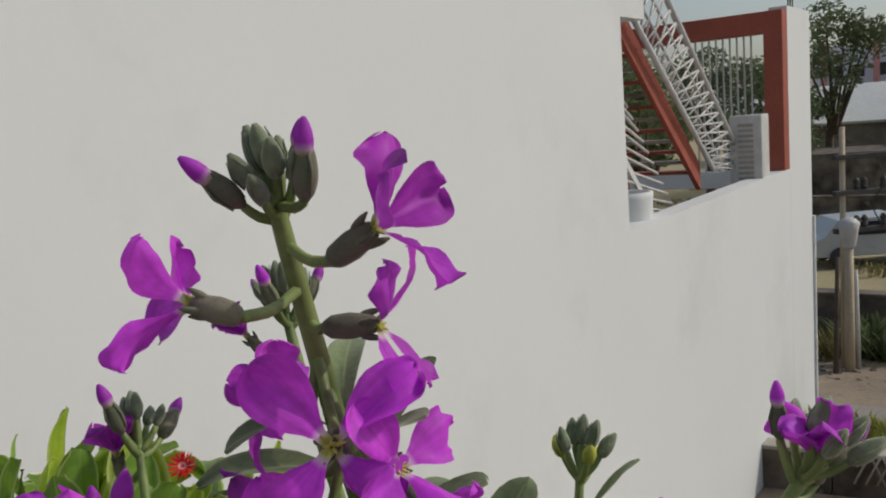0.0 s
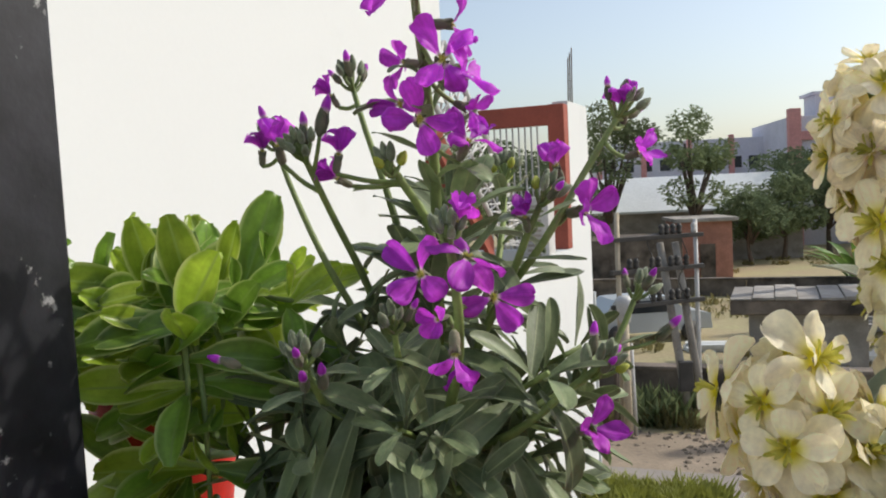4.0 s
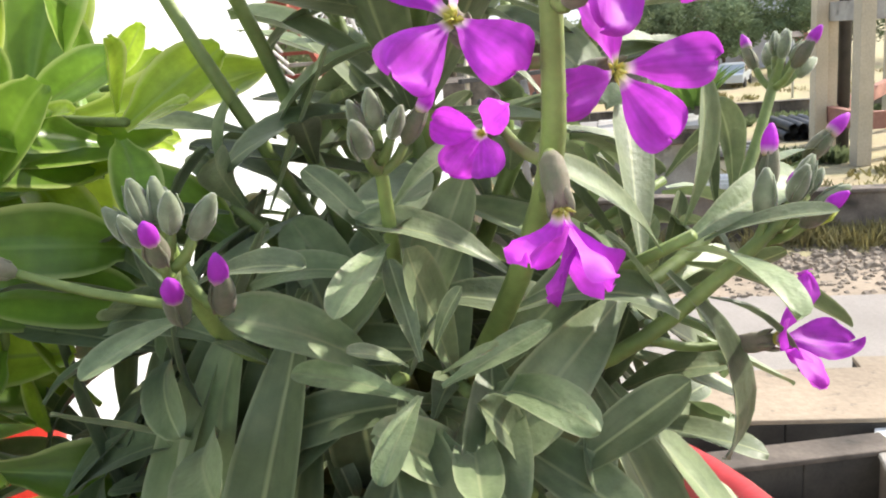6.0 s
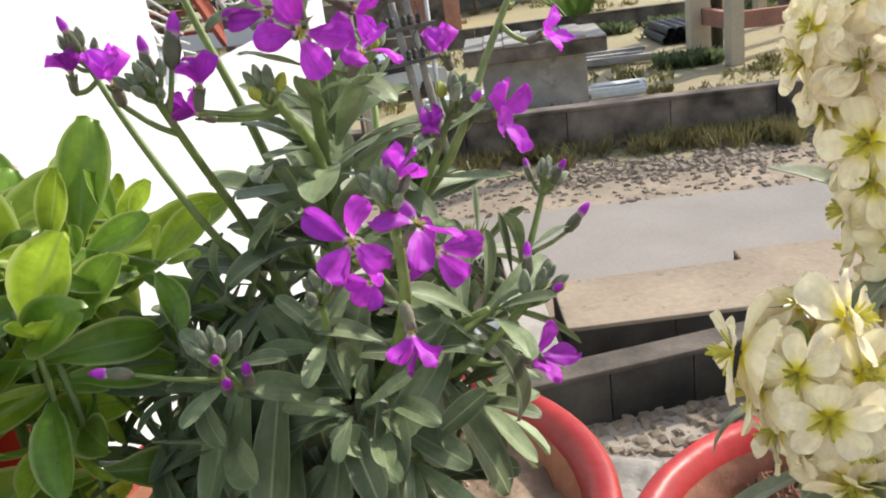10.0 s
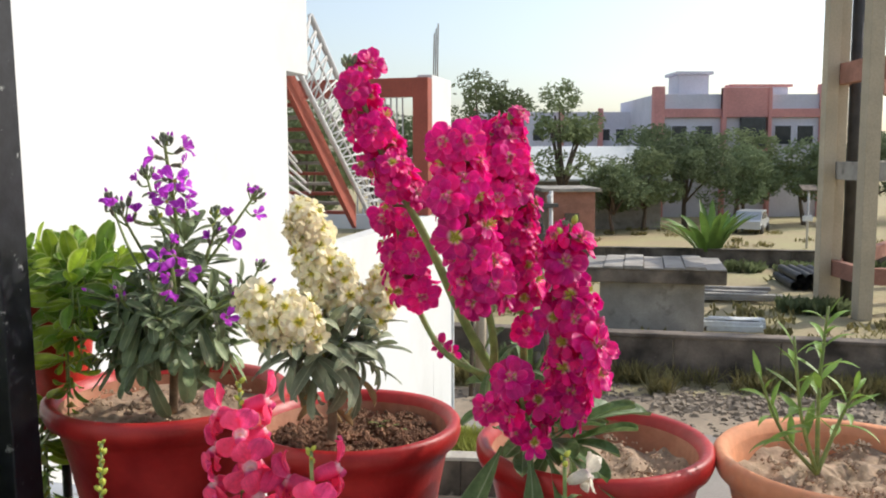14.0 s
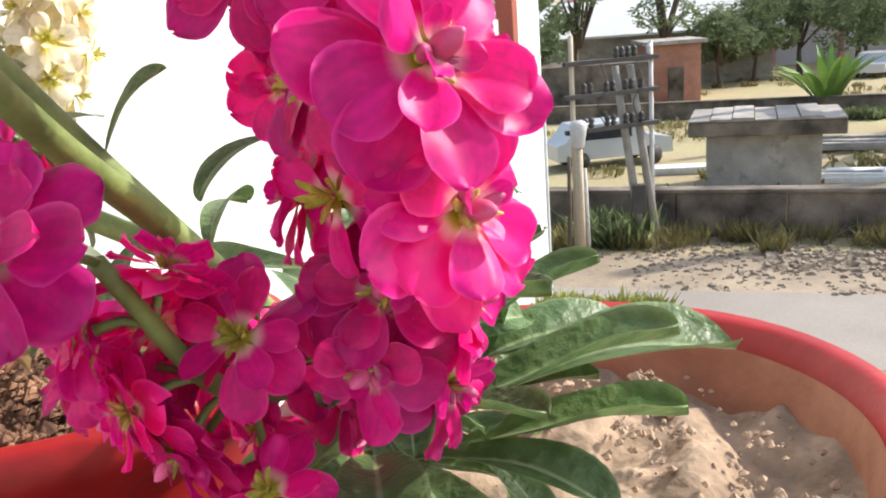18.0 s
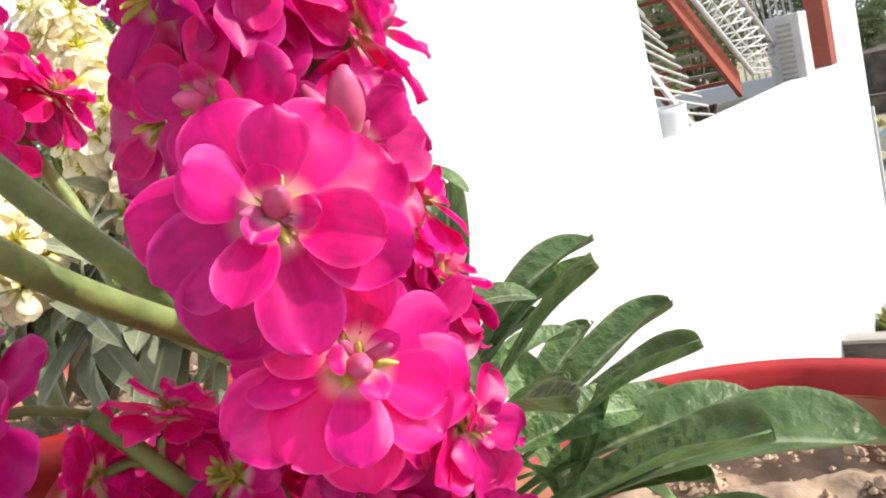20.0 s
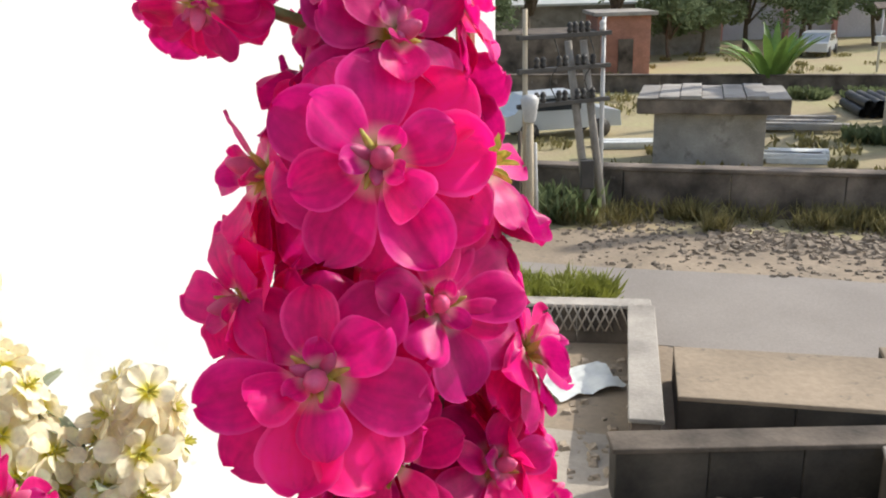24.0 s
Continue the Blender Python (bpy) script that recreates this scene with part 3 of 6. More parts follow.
    return e


car((22.3, 57.0, G), 60, "small white car parked on the bare field")
car((3.2, 30.0, G), 15, "silver hatchback parked behind the transformer poles")


# ---- far buildings ----
def block(name, label, x0, x1, y0, y1, z1, material, parent=None):
    e = parent or thing(name, label, "building")
    mb = MB()
    mb.box((x0, y0, G), (x1, y1, z1), None, 0.02)
    part("wall", mb, material, e)
    return e


def windows(e, x0, x1, y, zs, count, w, h, material=M_GLASSD):
    for z in zs:
        for i in range(count):
            x = x0 + (x1 - x0) * (i + 0.5) / count
            mb = MB()
            mb.box((x - w / 2 - 0.1, y - 0.06, z - 0.1), (x + w / 2 + 0.1, y - 0.003, z + h + 0.1), None, 0.02)
            f = part("window_frame", mb, M_LILAC, e)
            mb = MB()
            mb.box((x - w / 2, y - 0.09, z), (x + w / 2, y - 0.062, z + h))
            part("pane", mb, material, f)


pink = block("apartment_building", "", 19.6, 34.0, 71.5, 84, 9.9, M_LILAC)
tagged(pink, "salmon pink and lilac three-storey apartment building", "building")
for box, m, name in (
    ((19.4, 20.3, 71.2, 72, G, 10.5), M_PINK, "corner_pier"), ((33.2, 34.1, 71.2, 72, G, 10.7), M_PINK, "corner_pier"),
    ((25.0, 28.9, 71.1, 71.5, 8.0, 10.4), M_PINK, "pink_band"), ((20.3, 25.0, 71.2, 71.5, 8.0, 8.7), M_PINK, "pink_band"), ((28.9, 33.2, 71.2, 71.5, 8.0, 8.7), M_PINK, "pink_band"),
    ((26.6, 28.9, 70.9, 71.5, 5.0, 5.5), M_PINK, "balcony"), ((22.2, 24.8, 74, 77, 9.9, 11.7), M_LILAC, "roof_room"), ((26.5, 31.2, 73, 74, 9.9, 10.6), M_LILAC, "roof_parapet"), ((25.0, 25.35, 71.0, 71.5, G, 10.4), M_PINK, "pilaster"), ((28.8, 29.1, 71.0, 71.5, G, 10.4), M_PINK, "pilaster"), ((21.9, 25.1, 73.7, 77.2, 11.7, 11.95), M_LILAC, "roof_cap"), ((26.2, 31.5, 72.8, 74.2, 10.6, 10.8), M_PINK, "roof_cap"),
):
    mb = MB()
    mb.box((box[0], box[2], box[4]), (box[1], box[3], box[5]), None, 0.03)
    part(name, mb, m, pink)
mb = MB()
mb.box((26.6, 71.0, 5.5), (28.6, 71.45, 8.0))
part("open_balcony", mb, M_GLASSD, pink)
windows(pink, 29.3, 33.0, 71.5, (5.8, 2.6), 2, 1.3, 1.5)
windows(pink, 20.5, 24.8, 71.5, (5.8, 2.6), 2, 1.2, 1.5)
grey = block("office_building", "long lilac-grey building with small square windows", 5.0, 20.5, 80, 90, 8.9, M_LILAC)
windows(grey, 13.5, 19.5, 80, (6.3,), 4, 0.9, 1.0)
windows(grey, 5.5, 13.5, 80, (6.3,), 5, 0.9, 1.0)
for x in (13.0, 16.6, 9.0, 5.1):
    mb = MB()
    mb.box((x, 79.7, G), (x + 0.45, 80, 9.2), None, 0.02)
    part("pilaster", mb, M_PINK, grey)
shed = block("warehouse", "long low warehouse with a pale sheet roof", -2.0, 17.0, 60, 68, 3.4, M_CONC)
mb = MB()
mb.add([(-3, 59.5, 3.3), (17.6, 59.5, 3.3), (17.6, 64, 5.6), (-3, 64, 5.6), (-3, 68.5, 3.3), (17.6, 68.5, 3.3), (-3, 59.5, 3.15), (17.6, 59.5, 3.15)], [(0, 1, 2, 3), (3, 2, 5, 4), (6, 7, 1, 0), (0, 3, 4), (1, 5, 2)], False)
part("roof", mb, M_ROOFW, shed)
hut2 = block("brick_house", "flat-roofed brick house with a pale side wall", 7.2, 10.0, 48.3, 53, 2.9, M_BRICK)
block("", "", 1.0, 7.1, 46.5, 52, 2.2, M_DARKC, hut2)
mb = MB()
mb.box((7.0, 48.0, 2.9), (10.3, 53.2, 3.1), None, 0.02)
part("roof", mb, M_CONC, hut2)
mb = MB()
mb.box((8.3, 48.24, G), (9.1, 48.297, 1.7), None, 0.01)
part("door", mb, M_DARKC, hut2)


# ---- trees ----
def tree(place, h, r, seed, leaves=1600, size=0.22, label="leafy tree with a rounded uneven crown", material=None, low=0.35, squash=0.8):
    rr = random.Random(seed)
    e = thing("tree", label, "tree", place)
    mb = MB()
    top = Vector((rr.uniform(-0.2, 0.2) * r, rr.uniform(-0.2, 0.2) * r, h * 0.75))
    mb.tube(curve([(0, 0, -0.1), (0.1 * r * rr.uniform(-1, 1), 0.05 * r, h * 0.3), top], 8), [0.035 * h * (1 - 0.8 * i / 8) for i in range(9)], 8)
    blobs = []
    for i in range(9):
        a = 2.4 * i + rr.random()
        q = r * rr.uniform(0.25, 0.75)
        z = h * (low + (1 - low) * rr.uniform(0.15, 0.85))
        c = Vector((q * math.cos(a), q * math.sin(a), z))
        blobs.append((c, r * rr.uniform(0.3, 0.52)))
        mb.tube(curve([(0, 0, h * low * 0.8), c * 0.5 + Vector((0, 0, h * low * 0.45)), c], 5), [0.014 * h * (1 - 0.8 * k / 5) for k in range(6)], 5)
    blobs.append((Vector((0, 0, h * 0.85)), r * 0.45))
    part("trunk", mb, M_BARK, e)
    v, f = [], []
    for i in range(leaves):
        c, q = rr.choice(blobs)
        d = Vector((rr.gauss(0, 1), rr.gauss(0, 1), rr.gauss(0, 1))).normalized() * q * rr.uniform(0.45, 1.05) ** 0.7
        p = c + Vector((d.x, d.y, d.z * squash))
        if noise.noise(p * (1.6 / r) * 2 + Vector((seed, 0, 0))) < -0.22 or p.z < h * 0.12:
            continue
        x = Vector((rr.gauss(0, 1), rr.gauss(0, 1), rr.gauss(0, 0.6))).normalized()
        y = x.orthogonal().normalized()
        s = size * rr.uniform(0.6, 1.3)
        k = len(v)
        v += [p - x * s, p - y * s * 0.45, p + x * s, p + y * s * 0.45]
        f.append((k, k + 1, k + 2, k + 3))
    cr = MB()
    cr.add(v, f, False)
    part("crown", cr, material or M_TREE, e)
    return e


for i, (x, y, h, r, n) in enumerate(((9.2, 55, 10.2, 2.7, 1500), (4.3, 57, 10.4, 3.2, 1900), (0.5, 50, 7.5, 3.2, 2000), (-2.5, 52, 8.5, 3.0, 1600), (15.5, 59, 5.2, 3.2, 2200), (19.0, 61, 6.4, 3.8, 2800), (23.5, 62, 5.4, 3.6, 2600), (28.5, 63, 6.0, 3.8, 2600), (12.8, 56, 4.6, 2.8, 1700), (33.5, 64, 6.5, 4.0, 2400), (39, 66, 7, 4.4, 2400), (46, 70, 7, 5, 2200), (24.5, 66, 7.2, 3.2, 1800), (55, 74, 8, 6, 2200), (-8, 58, 9, 4.0, 1800), (-4.6, 25, 7.6, 2.0, 1800), (-6.0, 24, 7.2, 2.4, 1800), (-3.2, 26, 6.8, 1.8, 1500), (17.0, 66, 7.4, 3.4, 1800))):
    tree((x, y, G), h, r, i + 1, int(n * 2.6), 0.17 if y > 40 else 0.11, material=M_TREE2 if i in (0, 1, 4, 12, 15, 16, 17) else M_TREE)

bn = thing("banana_plant", "banana clump with long ragged upright leaves", "plant", (13.7, 39.8, G))
for i in range(22):
    a = 2.4 * i
    t = 0.25 + 0.8 * ((i * 7) % 11) / 11
    part("leaf", blade(2.6 + 0.7 * ((i * 5) % 4) / 4, 0.42, 0.5 + 0.5 * t, 0.3, 0.05, 0.5, 1.2, 9, 2, i), M_BANANA, bn, m=aim_y((0.5 * math.cos(a) * t, 0.4 * math.sin(a) * t, 0.1 + 0.3 * t), (math.cos(a) * t * 0.7, math.sin(a) * t * 0.5, 1.0), (-math.cos(a), -math.sin(a), 0.4)))


# ---- weeds, rubble and litter along the street ----
def tufts(name, label, centres, count, h, material, seed=0, wid=0.012):
    rr = random.Random(seed)
    v, f = [], []
    for (x, y, r) in centres:
        for i in range(count):
            a, q = rr.uniform(0, 6.28), r * math.sqrt(rr.random())
            p = Vector((x + q * math.cos(a), y + q * math.sin(a), G))
            d = Vector((rr.gauss(0, 0.45), rr.gauss(0, 0.45), 1)) * h * rr.uniform(0.4, 1.1)
            s = Vector((math.cos(a), math.sin(a), 0)) * wid
            k = len(v)
            v += [p - s, p + s, p + d * 0.6 + s * 1.6, p + d, p + d * 0.6 - s * 1.6]
            f.append((k, k + 1, k + 2, k + 3, k + 4))
    mb = MB()
    mb.add(v, f, False)
    return tagged(part(name, mb, material), label, "weeds", kind="stuff")


rr = random.Random(5)
tufts("weeds", "dry weeds and scrub at the foot of the old wall", [(*street(rr.uniform(-4, 22), rr.uniform(18.7, 19.9))[:2], rr.uniform(0.2, 0.7)) for _ in range(60)], 170, 0.5, M_GRASS, 1, 0.009)
tufts("weeds", "green weeds against the old wall", [(*street(u, 19.5)[:2], 0.8) for u in (-2.6, 8.6, 9.3, 12.5)], 300, 0.8, M_TREE2, 2, 0.03)
tufts("weeds", "yellow-green bush by the house corner", [(1.3, 13.9, 0.55), (2.0, 14.0, 0.5), (0.9, 14.3, 0.4)], 1100, 0.45, M_BUSH, 3, 0.022)
tufts("grass", "sparse dry grass over the field", [(rr.uniform(-5, 45), rr.uniform(22, 60), rr.uniform(0.3, 1.6)) for _ in range(150)], 60, 0.28, M_GRASS, 4, 0.03)
tufts("weeds", "low green creepers on the field", [(10 + 2.2 * i, 37.8 + rr.uniform(-1, 1), 0.8) for i in range(6)] + [(12.6, 27.6, 0.8), (13.4, 27.3, 0.6)], 220, 0.5, M_TREE2, 6, 0.05)


def rubble(name, label, u0, u1, n0, n1, count, size, seed):
    rr = random.Random(seed)
    mb = MB()
    for i in range(count):
        p = street(rr.uniform(u0, u1), rr.uniform(n0, n1))
        s = size * rr.uniform(0.3, 1.0) ** 1.5
        pts = [p + Vector((s * rr.uniform(0.4, 1) * x, s * rr.uniform(0.4, 1) * y, s * rr.uniform(0.3, 0.8) * z)) for x, y, z in ((-1, -1, 0), (1, -1, 0), (1, 1, 0), (-1, 1, 0), (-0.6, -0.6, 1), (0.6, -0.6, 1), (0.6, 0.6, 1), (-0.6, 0.6, 1))]
        mb.add(pts, [(4, 5, 6, 7), (0, 1, 5, 4), (1, 2, 6, 5), (2, 3, 7, 6), (3, 0, 4, 7)], False)
    return tagged(part(name, mb, M_RUBBLE), label, "rubble", kind="stuff")


rubble("rubble", "broken pale stones along the far verge", -4, 24, 17.2, 19.4, 1100, 0.085, 1)
rubble("rubble", "broken stones heaped on the far verge", 0.5, 5.0, 17.4, 18.8, 420, 0.15, 2)
rubble("rubble", "brown stones and clods below the old wall", -2, 12, 16.0, 19.6, 1500, 0.10, 5)
rubble("litter", "scattered stones and litter on the yard", -1.0, 12, 8.4, 12.4, 300, 0.07, 3)
slab = thing("white_slab", "white plastered slab with dark square openings", "slab", (5.55, 8.95, G), turn=-30)
mb = MB()
mb.box((-0.85, -0.5, 0), (0.85, 0.5, 0.38), None, 0.02)
part("slab_body", mb, M_WALL, slab)
for x, y, w, h in ((-0.45, 0.0, 0.16, 0.1), (0.3, -0.1, 0.5, 0.1), (0.55, 0.3, 0.3, 0.1), (0.2, -0.38, 0.12, 0.2)):
    mb = MB()
    mb.box((x - w / 2, y - h / 2, 0.375), (x + w / 2, y + h / 2, 0.386))
    part("opening", mb, M_DARKC, slab, "dark opening")


def sheet(name, label, place, w, h, seed, material):
    """A crumpled sheet that lies on the ground."""
    v, f = [], []
    n = 16
    for i in range(n + 1):
        for j in range(n + 1):
            x, y = (i / n - 0.5) * w, (j / n - 0.5) * h
            v.append((x + 0.08 * noise.noise((x * 3, y * 3, seed)), y + 0.08 * noise.noise((x * 3, y * 3, seed + 9)), 0.02 + 0.22 * abs(noise.noise((x * 2.2, y * 2.2, seed + 4))) + 0.06 * abs(noise.noise((x * 7, y * 7, seed)))))
    for i in range(n):
        for j in range(n):
            k = i * (n + 1) + j
            f.append((k, k + n + 1, k + n + 2, k + 1))
    mb = MB()
    mb.add(v, f)
    e = thing(name, label, "rubbish", place, turn=20 * seed)
    part("sheet", mb, material, e)


sheet("plastic_sheet", "crumpled white plastic sheet on the yard", (1.6, 11.0, G + 0.02), 1.0, 0.8, 1, M_ROOFW)
sheet("plastic_sheet", "crumpled pale blue sheet in the rubbish pit", (3.1, 6.9, G + 0.02), 0.8, 0.6, 2, M_LILAC)
sheet("plastic_sheet", "dirty grey sheet among the rubble", (2.2, 7.2, G + 0.02), 0.9, 0.7, 3, M_CONC)
rubble("rubble", "stones and dark rubbish in the pit", 0.1, 2.0, 7.0, 9.2, 500, 0.12, 8)
rubble("litter", "pale litter in the walled yard", -2.6, -0.4, 8.6, 12.2, 160, 0.12, 4)

# ---- balcony edge ----
ledge = thing("balcony_wall", "painted balcony parapet that carries the flower pots", "parapet", kind="structure")
mb = MB()
mb.box((-4, 0.62, 3.2), (4, 1.135, LEDGE - 0.012), SM, 0.004)
part("parapet_body", mb, M_IRON, ledge, "dark painted parapet")
mb = MB()
mb.box((-4, 1.085, LEDGE - 0.06), (4, 1.145, LEDGE), SM, 0.004)
part("rail", mb, M_RAIL, ledge, "grey-blue painted edge rail")
mb = MB()
mb.box((-4, 0.10, 3.2), (4, 0.62, LEDGE - 0.26), SM, 0.004)
part("lower_shelf", mb, M_CONC, ledge, "lower cement shelf")
mb = MB()
mb.box((-6, -6, 3.0), (6, 1.1, 3.2), SM)
tagged(part("floor", mb, M_CONC), "cement balcony floor", "floor", kind="structure")

post = thing("iron_post", "black painted square iron post with worn paint", "post", (-0.390, 0.925, 0), turn=-16)
mb = MB()
mb.box((-0.023, -0.023, 3.2), (0.023, 0.023, 6.2), None, 0.002)
part("tube", mb, M_IRON, post)
post.matrix_basis = pose(-0.390, 0.925, 4.75, -0.2, -0.8, 0) @ Matrix.Rotation(radians(-16), 4, "Z") @ Matrix.Translation((0, 0, -4.75))


def pot(name, place, d, h, material, inner, soil, label, tilt=0.0, fill=0.035, seed=1):
    e = thing(name, label, "flower pot", place, group="pots along the balcony", turn=random.uniform(0, 360))
    r = d / 2
    lip = 0.014
    mb = MB()
    mb.lathe([(0.0, 0.0), (r * 0.62, 0.0), (r * 0.64, 0.006), (r * 0.80, h * 0.62), (r * 0.865, h - 0.045), (r * 0.90, h - 0.034), (r * 0.97, h - 0.026), (r, h - 0.016), (r * 0.995, h - 0.005), (r * 0.96, h), (r * 0.90, h - 0.003), (r * 0.865, h - 0.014)], 56, 0.008, seed)
    part("pot_body", mb, material, e)
    mb = MB()
    mb.lathe([(r * 0.866, h - 0.013), (r * 0.84, h - 0.03), (r * 0.79, h - 0.09)], 56)
    part("pot_inside", mb, inner, e, "bare clay inner wall")
    mb = MB()
    v, f = [], []
    n, k = 30, 64
    for i in range(n + 1):
        for j in range(k):
            a = 2 * math.pi * j / k
            q = r * 0.86 * i / n
            x, y = q * math.cos(a), q * math.sin(a)
            z = 0.006 * noise.fractal((x * 60 + seed * 9, y * 60, 0), 0.8, 2.1, 5) + 0.018 * noise.noise((x * 22 + seed * 5, y * 22, 3)) - 0.004 * (i / n) ** 2
            v.append((x, y, h - fill + z))
    for i in range(n):
        for j in range(k):
            f.append((i * k + j, i * k + (j + 1) % k, (i + 1) * k + (j + 1) % k, (i + 1) * k + j))
    mb.add(v, f)
    so = part("soil", mb, soil, e)
    if tilt:
        e.matrix_basis = pose(*place, tilt, 0, 0)
    return e


POT_P = pot("flower_pot", (-0.234, 1.06, LEDGE), 0.326, 0.225, M_POT, M_POTIN, M_SOILP, "large red-painted clay pot with purple stock", seed=1, fill=0.03)
POT_C = pot("flower_pot", (0.025, 0.92, LEDGE), 0.262, 0.225, M_POT, M_POTIN, M_SOIL, "red-painted clay pot with cream stock in dark soil", seed=2, fill=0.035)
POT_M = pot("flower_pot", (0.30, 0.83, LEDGE), 0.262, 0.225, M_POT, M_POTIN, M_SOILP, "red-painted clay pot with magenta stock in dry soil", seed=3, fill=0.035)
POT_T = pot("flower_pot", (0.555, 0.765, LEDGE), 0.27, 0.225, M_TERRA, M_TERRA, M_SOILP, "bare terracotta pot with a young green plant", seed=4, fill=0.03)

# ---- plant materials ----
def streaked(m, src, fine, lo, hi, rim=None, start=0.8, rib=None):
    """Lengthwise streaks on a leaf or petal, with a rim and a midrib of their own colour; returns the colour's socket."""
    N, L = m.node_tree.nodes, m.node_tree.links
    at = N.new("ShaderNodeAttribute")
    at.attribute_name = "blade_place"
    st = N.new("ShaderNodeMapping")
    st.inputs["Scale"].default_value = (fine * 0.5, 1.3, 9.0)
    L.new(at.outputs["Vector"], st.inputs["Vector"])
    nz = N.new("ShaderNodeTexNoise")
    nz.inputs["Scale"].default_value, nz.inputs["Detail"].default_value = 1.0, 3
    L.new(st.outputs[0], nz.inputs["Vector"])
    mr = N.new("ShaderNodeMapRange")
    mr.inputs["From Min"].default_value, mr.inputs["From Max"].default_value = 0.3, 0.7
    mr.inputs["To Min"].default_value, mr.inputs["To Max"].default_value = lo, hi
    L.new(nz.outputs["Fac"], mr.inputs["Value"])
    hv = N.new("ShaderNodeHueSaturation")
    L.new(src, hv.inputs["Color"])
    L.new(mr.outputs[0], hv.inputs["Value"])
    out = hv.outputs["Color"]
    sep = N.new("ShaderNodeSeparateXYZ")
    L.new(at.outputs["Vector"], sep.inputs[0])
    ab = N.new("ShaderNodeMath")
    ab.operation = "ABSOLUTE"
    L.new(sep.outputs["X"], ab.inputs[0])
    for colour, a, b in ((rim, start, 1.0), (rib, 0.10, 0.03)):
        if colour:
            w = N.new("ShaderNodeMapRange")
            w.inputs["From Min"].default_value, w.inputs["From Max"].default_value = a, b
            L.new(ab.outputs[0], w.inputs["Value"])
            mx = N.new("ShaderNodeMixRGB")
            mx.inputs["Color2"].default_value = (*colour, 1)
            L.new(w.outputs[0], mx.inputs["Fac"])
            L.new(out, mx.inputs["Color1"])
            out = mx.outputs[0]
    return out


def veined(m, fine=5.0, lo=0.85, hi=1.12, rim=None, start=0.8, rib=None):
    """Puts streaks, rim and midrib on a leaf material."""
    p = m.node_tree.nodes["Principled BSDF"].inputs["Base Color"]
    old = p.links[0].from_socket
    out = streaked(m, old, fine, lo, hi, rim, start, rib)
    for l in [l for l in m.node_tree.links if l.from_socket == old and l.to_socket.name in ("Base Color", "Color") and l.to_node.bl_idname in ("ShaderNodeBsdfPrincipled", "ShaderNodeBsdfTranslucent")]:
        m.node_tree.links.new(out, l.to_socket)


def petal_mat(name, tip, base, reach, trans=0.35, rough=0.55, vein=0.18, rand=0.2, pale=(0.95, 0.80, 0.80), shift=0.012, own=0.14, rim=None, streak=0.16):
    """Petal colour that pales into the green claw at the flower's heart; each petal a little different."""
    m = mat(name, tip, rough, vein, 90, 0.12, fine=500, trans=trans, rand=rand, spec=0.35)
    nt = m.node_tree
    N, L = nt.nodes, nt.links
    tc = [n for n in N if n.bl_idname == "ShaderNodeTexCoord"][0]
    hsv = [n for n in N if n.bl_idname == "ShaderNodeHueSaturation"][0]
    ln = N.new("ShaderNodeVectorMath")
    ln.operation = "LENGTH"
    L.new(tc.outputs["Object"], ln.inputs[0])
    geo = N.new("ShaderNodeNewGeometry")
    hue = N.new("ShaderNodeMapRange")
    hue.inputs["To Min"].default_value, hue.inputs["To Max"].default_value = 0.5 - shift, 0.5 + shift
    L.new(geo.outputs["Random Per Island"], hue.inputs["Value"])
    L.new(hue.outputs[0], hsv.inputs["Hue"])
    old = hsv.inputs["Value"].links[0].from_socket
    val = N.new("ShaderNodeMapRange")
    val.inputs["To Min"].default_value, val.inputs["To Max"].default_value = 1 - own, 1 + own
    L.new(geo.outputs["Random Per Island"], val.inputs["Value"])
    mul = N.new("ShaderNodeMath")
    mul.operation = "MULTIPLY"
    L.new(old, mul.inputs[0])
    L.new(val.outputs[0], mul.inputs[1])
    L.new(mul.outputs[0], hsv.inputs["Value"])
    mr = N.new("ShaderNodeMapRange")
    mr.inputs["From Min"].default_value, mr.inputs["From Max"].default_value = reach * 0.3, reach * 1.1
    L.new(ln.outputs["Value"], mr.inputs["Value"])
    ramp = N.new("ShaderNodeValToRGB")
    ramp.color_ramp.elements[0].position, ramp.color_ramp.elements[0].color = 0.10, (*base, 1)
    ramp.color_ramp.elements[1].position, ramp.color_ramp.elements[1].color = 0.55, (*pale, 1)
    L.new(mr.outputs[0], ramp.inputs["Fac"])
    fac = N.new("ShaderNodeMapRange")
    fac.interpolation_type = "SMOOTHSTEP"
    fac.inputs["From Min"].default_value = 0.35
    L.new(mr.outputs[0], fac.inputs["Value"])
    mx = N.new("ShaderNodeMixRGB")
    src = streaked(m, hsv.inputs["Color"].links[0].from_socket, 9.0, 1 - streak, 1 + streak * 0.9, rim, 0.86)
    L.new(ramp.outputs["Color"], mx.inputs["Color1"])
    L.new(src, mx.inputs["Color2"])
    L.new(fac.outputs[0], mx.inputs["Fac"])
    L.new(mx.outputs[0], hsv.inputs["Color"])
    return m


